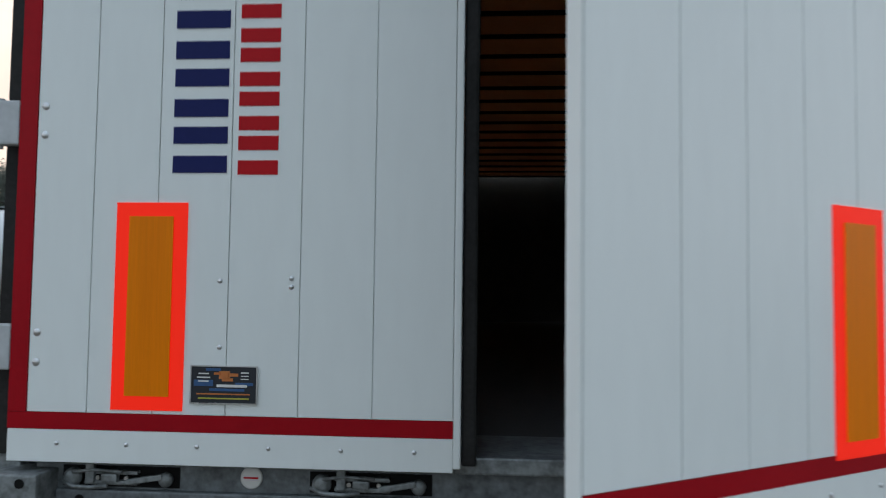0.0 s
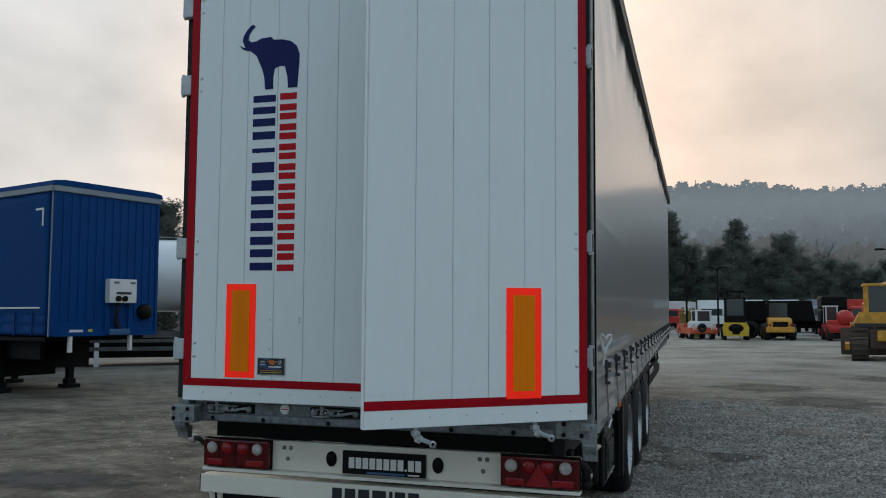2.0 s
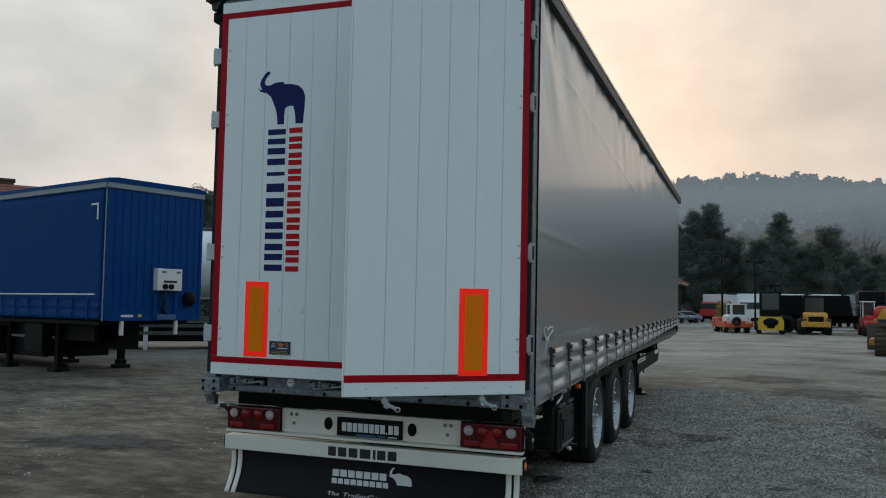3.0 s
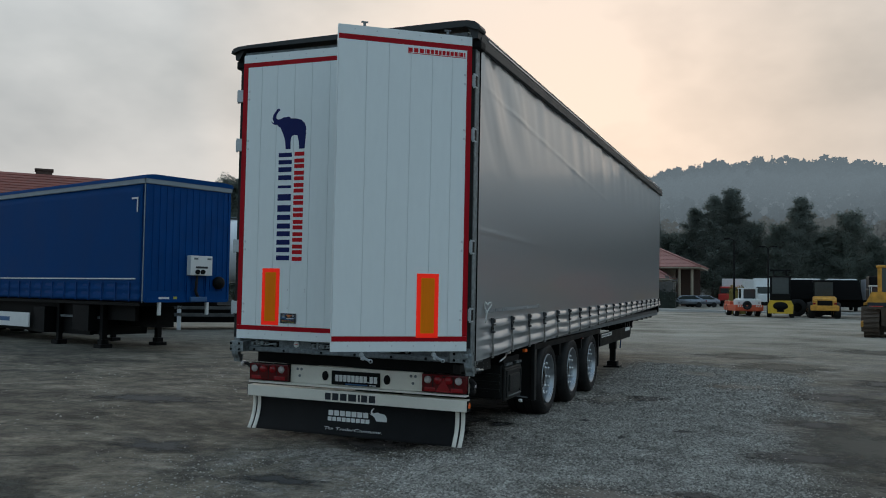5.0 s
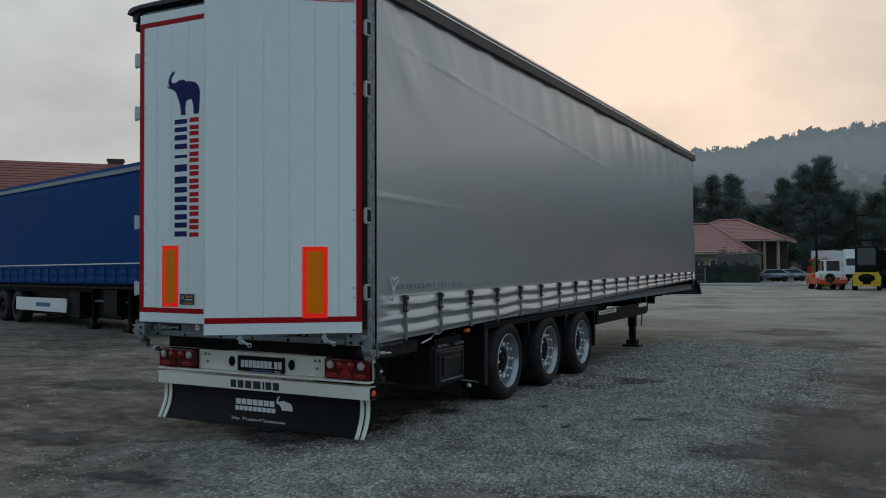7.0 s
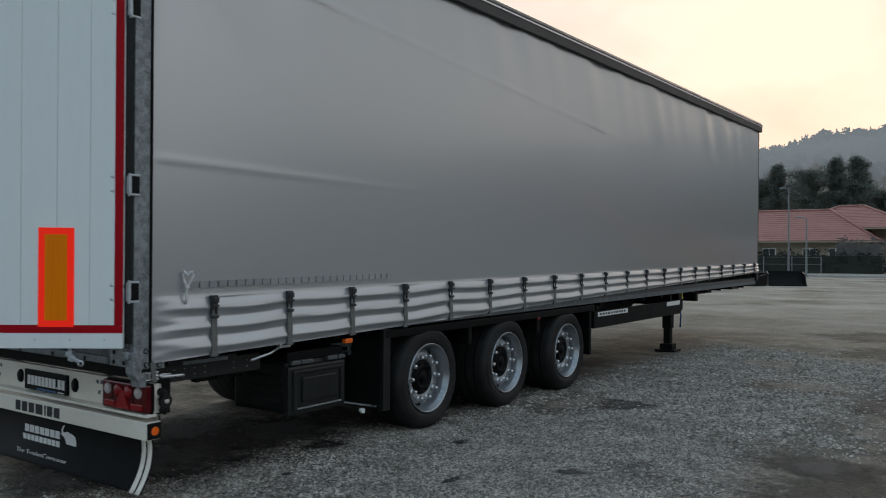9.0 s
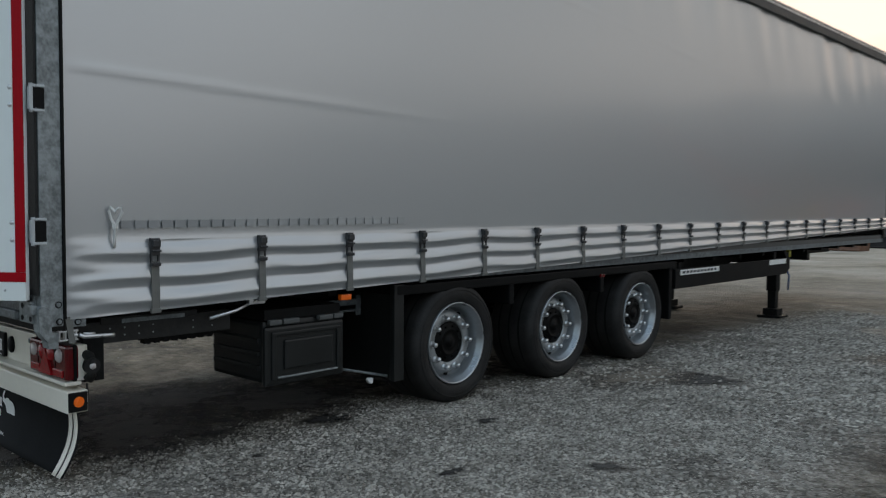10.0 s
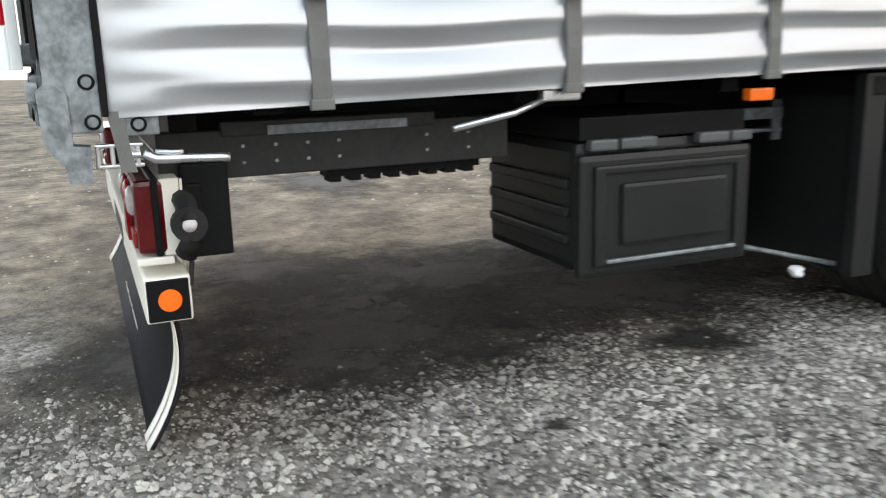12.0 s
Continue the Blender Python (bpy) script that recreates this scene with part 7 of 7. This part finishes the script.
def build_dump_truck(at):
    t = thing("dump_truck", "black tipper truck parked side-on behind the loaders", "truck", at)
    bm = bmesh.new()
    prism(bm, [(-2.2, 1.2), (2.6, 1.2), (3.0, 2.55), (-2.0, 2.55)], "y", -1.2, 1.2)
    part("tipper_body", bm, PLASTIC, t, "black steel tipper body")
    for i in range(7):
        x = -1.8 + 0.7 * i
        part("body_rib", boxes((x, x + 0.09, -1.26, -1.2, 1.25, 2.5)), BLACK, t)
    part("frame", boxes((-4.4, 2.6, -0.5, 0.5, 0.7, 1.2)), BLACK, t)
    part("cab_body", boxes((-4.4, -2.6, -1.15, 1.15, 0.7, 2.0), bev=0.1), PLASTIC, t)
    part("cab_top", boxes((-4.2, -2.6, -1.05, 1.05, 2.0, 2.85), bev=0.12), BLACK, t)
    part("cab_window", boxes((-3.9, -2.9, -1.07, -1.05, 2.05, 2.6)), PANE, t)
    for x in (-3.5, 0.6, 1.9):
        for y in (-1.0, 1.0):
            w = new("wheel")
            w.parent, w.matrix_basis = t, pose(x, y, 0.62, 0, 0, 90)
            bm = bmesh.new()
            lathe(bm, (0, 0, 0), (1, 0, 0), [(0.3, -0.22), (0.56, -0.22), (0.62, -0.16), (0.62, 0.16), (0.56, 0.22), (0.3, 0.22)], 26)
            part("tyre", bm, RUBBER, w)
            bm = bmesh.new()
            lathe(bm, (0, 0, 0), (1, 0, 0), [(0.0005, -0.1), (0.31, -0.2), (0.31, 0.2), (0.0005, 0.1)], 18)
            part("rim", bm, BLACK, w)


def build_telehandler(at):
    t = thing("red_telehandler", "red telescopic loader with a round folded boom head", "loader", at)
    part("body", boxes((-1.0, 1.0, 0.0, 4.0, 0.6, 1.25), bev=0.1), DIGRED, t, "red painted body")
    part("rear_weight", boxes((-1.05, 1.05, -0.25, 0.4, 0.75, 1.15), bev=0.12), DIGRED, t)
    bm = bmesh.new()
    lathe(bm, (0.15, -0.35, 1.75), (0, 1, 0), [(0.0005, 0), (0.45, 0.05), (0.55, 0.3), (0.55, 0.9), (0.4, 1.1)], 22)
    part("boom_head", bm, DIGRED, t, smooth=True)
    part("boom", boxes((-0.15, 0.45, 0.6, 4.6, 1.45, 1.95), bev=0.05), DIGRED, t)
    part("hood", boxes((-0.95, 0.95, 0.0, 1.6, 1.2, 1.55), bev=0.1), DIGRED, t)
    cab(t, -1.0, -0.15, 1.5, 2.8, 1.3, 2.65, MACHWHITE)
    for x in (-0.9, 0.9):
        tyre_pair(t, x, 0.6, 0.52, 0.4, rim=DIGRED)
        tyre_pair(t, x, 3.3, 0.52, 0.4, rim=DIGRED)


def build_bulldozer(at):
    t = thing("bulldozer", "yellow crawler bulldozer with muddy tracks seen from behind", "bulldozer", at)
    for s in (-1, 1):
        x0, x1 = sorted((s * 0.78, s * 1.34))
        bm = bmesh.new()
        out = []
        for i in range(11):
            a = math.pi / 2 + math.pi * i / 10
            out.append((0.55 + 0.52 * math.cos(a), 0.55 + 0.52 * math.sin(a)))
        for i in range(11):
            a = -math.pi / 2 + math.pi * i / 10
            out.append((3.6 + 0.48 * math.cos(a), 0.50 + 0.48 * math.sin(a)))
        prism(bm, out, "x", x0, x1)
        track = part("track", bm, MUDSTEEL, t, "muddy steel crawler track")
        shoe = None
        pts = []
        for i in range(10):
            a = math.pi / 2 + math.pi * i / 9
            pts.append((0.55 + 0.545 * math.cos(a), 0.55 + 0.545 * math.sin(a), math.degrees(a)))
        for i in range(1, 15):
            pts.append((0.55 + 0.21 * i, 1.085 - 0.002 * i, 90))
        for y, z, a in pts:
            m = pose(s * 1.06, y, z, a, 0, 0)
            if shoe is None:
                shoe = part("track_shoe", boxes((-0.29, 0.29, -0.012, 0.055, -0.02, 0.03), (-0.29, 0.29, -0.01, 0.02, -0.09, 0.08)), MUDSTEEL, track)
                shoe.matrix_basis = m
            else:
                again(shoe, m)
        part("fender", boxes((*sorted((s * 0.72, s * 1.36)), 0.25, 2.4, 1.30, 1.42), bev=0.03), YELLOW, t)
    part("rear_case", boxes((-0.72, 0.72, 0.15, 1.4, 0.45, 1.25), bev=0.06), MUDSTEEL, t)
    part("hitch", boxes((-0.45, 0.45, -0.25, 0.2, 0.75, 1.15), bev=0.05), YELLOW, t, "yellow rear hitch box")
    bm = bmesh.new()
    prism(bm, [(-1.25, 1.42), (1.25, 1.42), (1.05, 1.85), (-1.05, 1.85)], "y", 0.1, 1.6)
    part("fuel_tank", bm, YELLOW, t, "yellow fuel tank")
    part("name_band", boxes((-1.2, 1.2, 0.07, 0.10, 1.28, 1.42)), INK, t)
    part("printed_mark", boxes((0.3, 0.95, 0.062, 0.07, 1.31, 1.40)), PRINTWHITE, t, "white printed bar")
    cab(t, -0.85, 0.85, 0.55, 2.0, 1.85, 2.95, YELLOW, post=0.16)
    part("beacon", boxes((-0.08, 0.08, 1.0, 1.15, 2.95, 3.06), bev=0.02), PRINTORANGE, t)
    part("engine_hood", boxes((-0.5, 0.5, 2.0, 4.2, 1.2, 2.05), bev=0.06), YELLOW, t)
    bm = bmesh.new()
    cyl(bm, (0.25, 3.0, 2.0), (0, 0, 1), 0.07, 0.8, 12)
    part("exhaust", bm, BLACK, t)
    bm = bmesh.new()
    prism(bm, [(4.5, 0.05), (4.75, 0.1), (4.62, 0.6), (4.75, 1.2), (4.6, 1.2), (4.45, 0.6)], "x", -1.75, 1.75)
    part("blade", bm, MUDSTEEL, t)
    for s in (-1, 1):
        part("push_arm", boxes((*sorted((s * 1.40, s * 1.58)), 1.8, 4.6, 0.35, 0.6)), YELLOW, t)


def build_crane(at):
    t = thing("mobile_crane", "orange-red mobile crane with a raised boom", "crane", at)
    part("carrier", boxes((-3.6, 3.6, -1.2, 1.2, 0.85, 1.25), bev=0.04), BLACK, t)
    up = part("upper_body", boxes((-3.2, 1.0, -1.1, 0.6, 1.28, 2.15), bev=0.08), CRANEORANGE, t, "orange-red upper body")
    part("white_band", boxes((-3.18, 0.98, -1.108, -1.1, 1.40, 1.46), (-3.18, 0.98, -1.108, -1.1, 1.98, 2.04)), PRINTWHITE, up)
    part("printed_mark", boxes(*[(-2.9 + 0.28 * i, -2.7 + 0.28 * i, -1.108, -1.1, 1.62, 1.82) for i in range(6)]), PRINTWHITE, up, "white printed bars")
    cab(t, -2.3, -0.3, -1.1, 0.3, 2.15, 3.05, MACHWHITE, post=0.12)
    bm = bmesh.new()
    prism(bm, [(0.0, 1.7), (0.3, 2.3), (6.8, 5.6), (7.0, 5.1), (0.6, 1.6)], "y", -0.55, -0.05)
    part("boom", bm, CRANEORANGE, t, "orange-red telescopic boom")
    bm = bmesh.new()
    tube(bm, [(0.2, -0.7, 1.5), (3.0, -0.7, 3.1)], 0.11, 12)
    part("lift_ram", bm, CRANEORANGE, t)
    part("front_cab", boxes((1.9, 3.6, -1.2, 0.2, 1.0, 2.0), bev=0.08), MACHWHITE, t, "white lower cab")
    for x in (-2.7, -1.2, 1.6, 3.0):
        for y in (-1.0, 1.0):
            w = new("wheel")
            w.parent, w.matrix_basis = t, pose(x, y, 0.6, 0, 0, 90)
            bm = bmesh.new()
            lathe(bm, (0, 0, 0), (1, 0, 0), [(0.0005, -0.1), (0.3, -0.2), (0.54, -0.22), (0.6, -0.16), (0.6, 0.16), (0.54, 0.22), (0.3, 0.2), (0.0005, 0.1)], 24)
            part("tyre", bm, RUBBER, w)


def build_box_truck(at, paint, label, length=6.0, height=2.9, cabpaint=None):
    """A parked lorry seen from its rear or front, box and cab."""
    t = thing("box_truck", label, "truck", at, group="trucks parked along the road")
    part("cargo_box", boxes((-1.25, 1.25, 2.0, 2.0 + length, 0.9, height), bev=0.05), paint, t, "painted cargo box")
    part("cab_body", boxes((-1.15, 1.15, 0.0, 1.9, 0.5, 1.5), bev=0.12), cabpaint or paint, t)
    part("cab_top", boxes((-1.05, 1.05, 0.25, 1.9, 1.5, 2.35), bev=0.15), cabpaint or paint, t)
    part("windscreen", boxes((-0.95, 0.95, 0.225, 0.25, 1.55, 2.15)), PANE, t)
    part("bumper", boxes((-1.15, 1.15, -0.08, 0.1, 0.4, 0.75), bev=0.05), PLASTIC, t)
    part("frame", boxes((-0.5, 0.5, 0.3, 2.0 + length, 0.55, 0.9)), BLACK, t)
    for y in (0.9, 1.0 + length):
        for x in (-1.0, 1.0):
            tyre_pair(t, x, y, 0.45, 0.3)
    return t


def build_car(at, paint, label):
    t = thing("car", label, "car", at, group="parked cars")
    bm = bmesh.new()
    side = [(-2.1, 0.35), (-2.15, 0.75), (-1.3, 0.92), (-0.6, 1.40), (0.9, 1.43), (1.7, 1.0), (2.15, 0.92), (2.2, 0.4)]
    prism(bm, side, "y", -0.86, 0.86)
    bmesh.ops.bevel(bm, geom=list(bm.edges), offset=0.08, segments=2, affect="EDGES")
    part("body", bm, paint, t, smooth=True)
    bm = bmesh.new()
    prism(bm, [(-1.15, 0.95), (-0.58, 1.34), (0.85, 1.37), (1.5, 1.0)], "y", -0.875, 0.875)
    part("window_band", bm, PANE, t)
    for x in (-1.35, 1.35):
        for y in (-0.78, 0.78):
            w = new("wheel")
            w.parent, w.matrix_basis = t, pose(x, y, 0.32, 0, 0, 90)
            bm = bmesh.new()
            lathe(bm, (0, 0, 0), (1, 0, 0), [(0.0005, -0.1), (0.2, -0.1), (0.32, -0.1), (0.32, 0.1), (0.2, 0.1), (0.0005, 0.1)], 20)
            part("tyre", bm, RUBBER, w)
    for y in (-0.65, 0.65):
        part("tail_light", boxes((2.15, 2.23, y - 0.15, y + 0.15, 0.72, 0.88)), LENSHOT, t)


def build_lamp_post(x, y, h, label, arms=1, material=BLACK):
    t = thing("lamp_post", label, "street lamp", pose(x, y, 0))
    bm = bmesh.new()
    cyl(bm, (0, 0, -0.1), (0, 0, 1), 0.085, h, 12, 0.05)
    part("pole", bm, material, t)
    for s in (-1, 1)[:arms]:
        bm = bmesh.new()
        tube(bm, [(0, 0, h - 0.15), (s * 0.2, 0, h), (s * 0.45, 0, h)], 0.03)
        part("arm", bm, material, t)
        part("lamp_head", boxes((s * 0.45 - 0.22, s * 0.45 + 0.22, -0.1, 0.1, h - 0.06, h + 0.05), bev=0.03), material, t)


def build_bucket(at, width, height, material, label, depth=1.2):
    t = thing("digger_bucket", label, "bucket", at, group="loose buckets on the ground")
    bm = bmesh.new()
    n = 10
    curve = [(depth * (1 - math.cos(math.pi * i / (2 * n))) * 0.55, height * (1 - math.sin(math.pi * i / (2 * n)))) for i in range(n + 1)]
    outer = [(0.0, height)] + curve[1:] + [(depth, 0.0)]
    inner = [(a + 0.04, b + 0.04) for a, b in reversed(outer)]
    prism(bm, outer + inner, "x", -width / 2, width / 2)
    part("shell", bm, material, t)
    for s in (-1, 1):
        bm = bmesh.new()
        prism(bm, [(0, height), (depth * 0.55, height * 0.85), (depth, 0), (0.12, 0)], "x", *sorted((s * width / 2, s * (width / 2 + 0.05))))
        part("side_plate", bm, material, t)
    part("lip", boxes((-width / 2 - 0.05, width / 2 + 0.05, depth - 0.05, depth + 0.1, 0.0, 0.05)), material, t)


def fence(x0, x1, y):
    t = thing("yard_fence", "thin grey mesh fence with posts by the road", "fence", pose(0, 0, 0))
    n = int((x1 - x0) / 2.4)
    for i in range(n + 1):
        bm = bmesh.new()
        cyl(bm, (x0 + 2.4 * i, y, 0), (0, 0, 1), 0.04, 1.5, 8)
        part("post", bm, GALV, t)
    for z in (0.15, 0.8, 1.42):
        part("rail", boxes((x0, x0 + 2.4 * n, y - 0.015, y + 0.015, z, z + 0.03)), GALV, t)


SMALL = Matrix.Scale(0.89, 4)
build_yard_tug(pose(2.25, 52.6, 0, 0, 0, 14) @ Matrix.Scale(0.80, 4))
build_forklift(pose(4.2, 51.9, 0, 0, 0, 0) @ SMALL)
build_yellow_loader(pose(6.85, 52.2, 0) @ SMALL, YELLOW, "yellow wheel loader seen from its engine end")
build_dump_truck(pose(7.2, 57.5, 0, 0, 0, 180))
build_telehandler(pose(10.4, 51.8, 0) @ Matrix.Scale(0.82, 4))
build_bulldozer(pose(8.02, 26.8, 0, 0, 0, -9) @ SMALL)
build_crane(pose(12.4, 38.2, 0, 0, 0, 0))
build_yellow_loader(pose(11.6, 60.5, 0), DIGRED, "red wheel loader with a raised arm", "red_loader", True)
for x, y, p, l, ln in ((3.2, 78.0, MACHWHITE, "white box lorry parked along the road", 5.0), (6.6, 77.6, MACHWHITE, "white lorry parked along the road", 5.0), (9.8, 78.2, MACHWHITE, "white lorry parked along the road", 5.0), (13.0, 77.8, SILVERCAR, "pale blue-grey lorry parked along the road", 5.0), (16.2, 78.3, DIGRED, "red lorry parked along the road", 5.0), (19.4, 77.8, MACHWHITE, "white lorry parked along the road", 5.0), (23.2, 78, MACHWHITE, "white lorry parked along the road", 5.0), (27, 78, SILVERCAR, "grey lorry parked along the road", 5.0)):
    build_box_truck(pose(x, y, 0.05), p, l, ln, 3.0)
build_box_truck(pose(-1.2, 96.5, 0.0, 0, 0, -12), MACHWHITE, "white box lorry with a red cab near the house", 6.5, 3.3, DIGRED)
build_car(pose(-5.0, 87.2, 0, 0, 0, 12) @ SMALL, SILVERCAR, "silver estate car parked by the house")
build_car(pose(-3.7, 89.5, 0, 0, 0, 25) @ SMALL, SILVERCAR, "silver hatchback with red tail lights by the house")
build_lamp_post(1.2, 55.5, 5.4, "slim black lamp post at the yard's edge")
build_lamp_post(3.4, 62.5, 5.2, "black double-headed lamp post", 2)
build_lamp_post(-10.3, 66.8, 6.9, "grey concrete lamp post by the road", 1, GALV)
build_lamp_post(-8.2, 63.0, 4.4, "slim grey lamp post by the kerb", 1, GALV)
build_lamp_post(11.5, 44.0, 5.0, "dark lamp post behind the crane")
build_bucket(pose(-5.2, 43.5, 0, 0, 0, 200), 1.7, 0.70, PLASTIC, "dark steel digger bucket lying on the ground", 1.3)
build_bucket(pose(-6.4, 42.0, 0, 0, 0, 160), 1.6, 0.62, PLASTIC, "dark steel digger bucket lying on the ground", 1.2)
build_bucket(pose(-6.7, 37.2, 0, 0, 0, 170), 2.0, 0.75, RUST, "rusty low digger bucket lying on the ground", 1.0)
build_bucket(pose(-8.8, 36.2, 0, 0, 0, 185), 2.2, 0.65, RUST, "rusty low digger bucket lying on the ground", 1.0)
fence(-24, -9.0, 75.5)
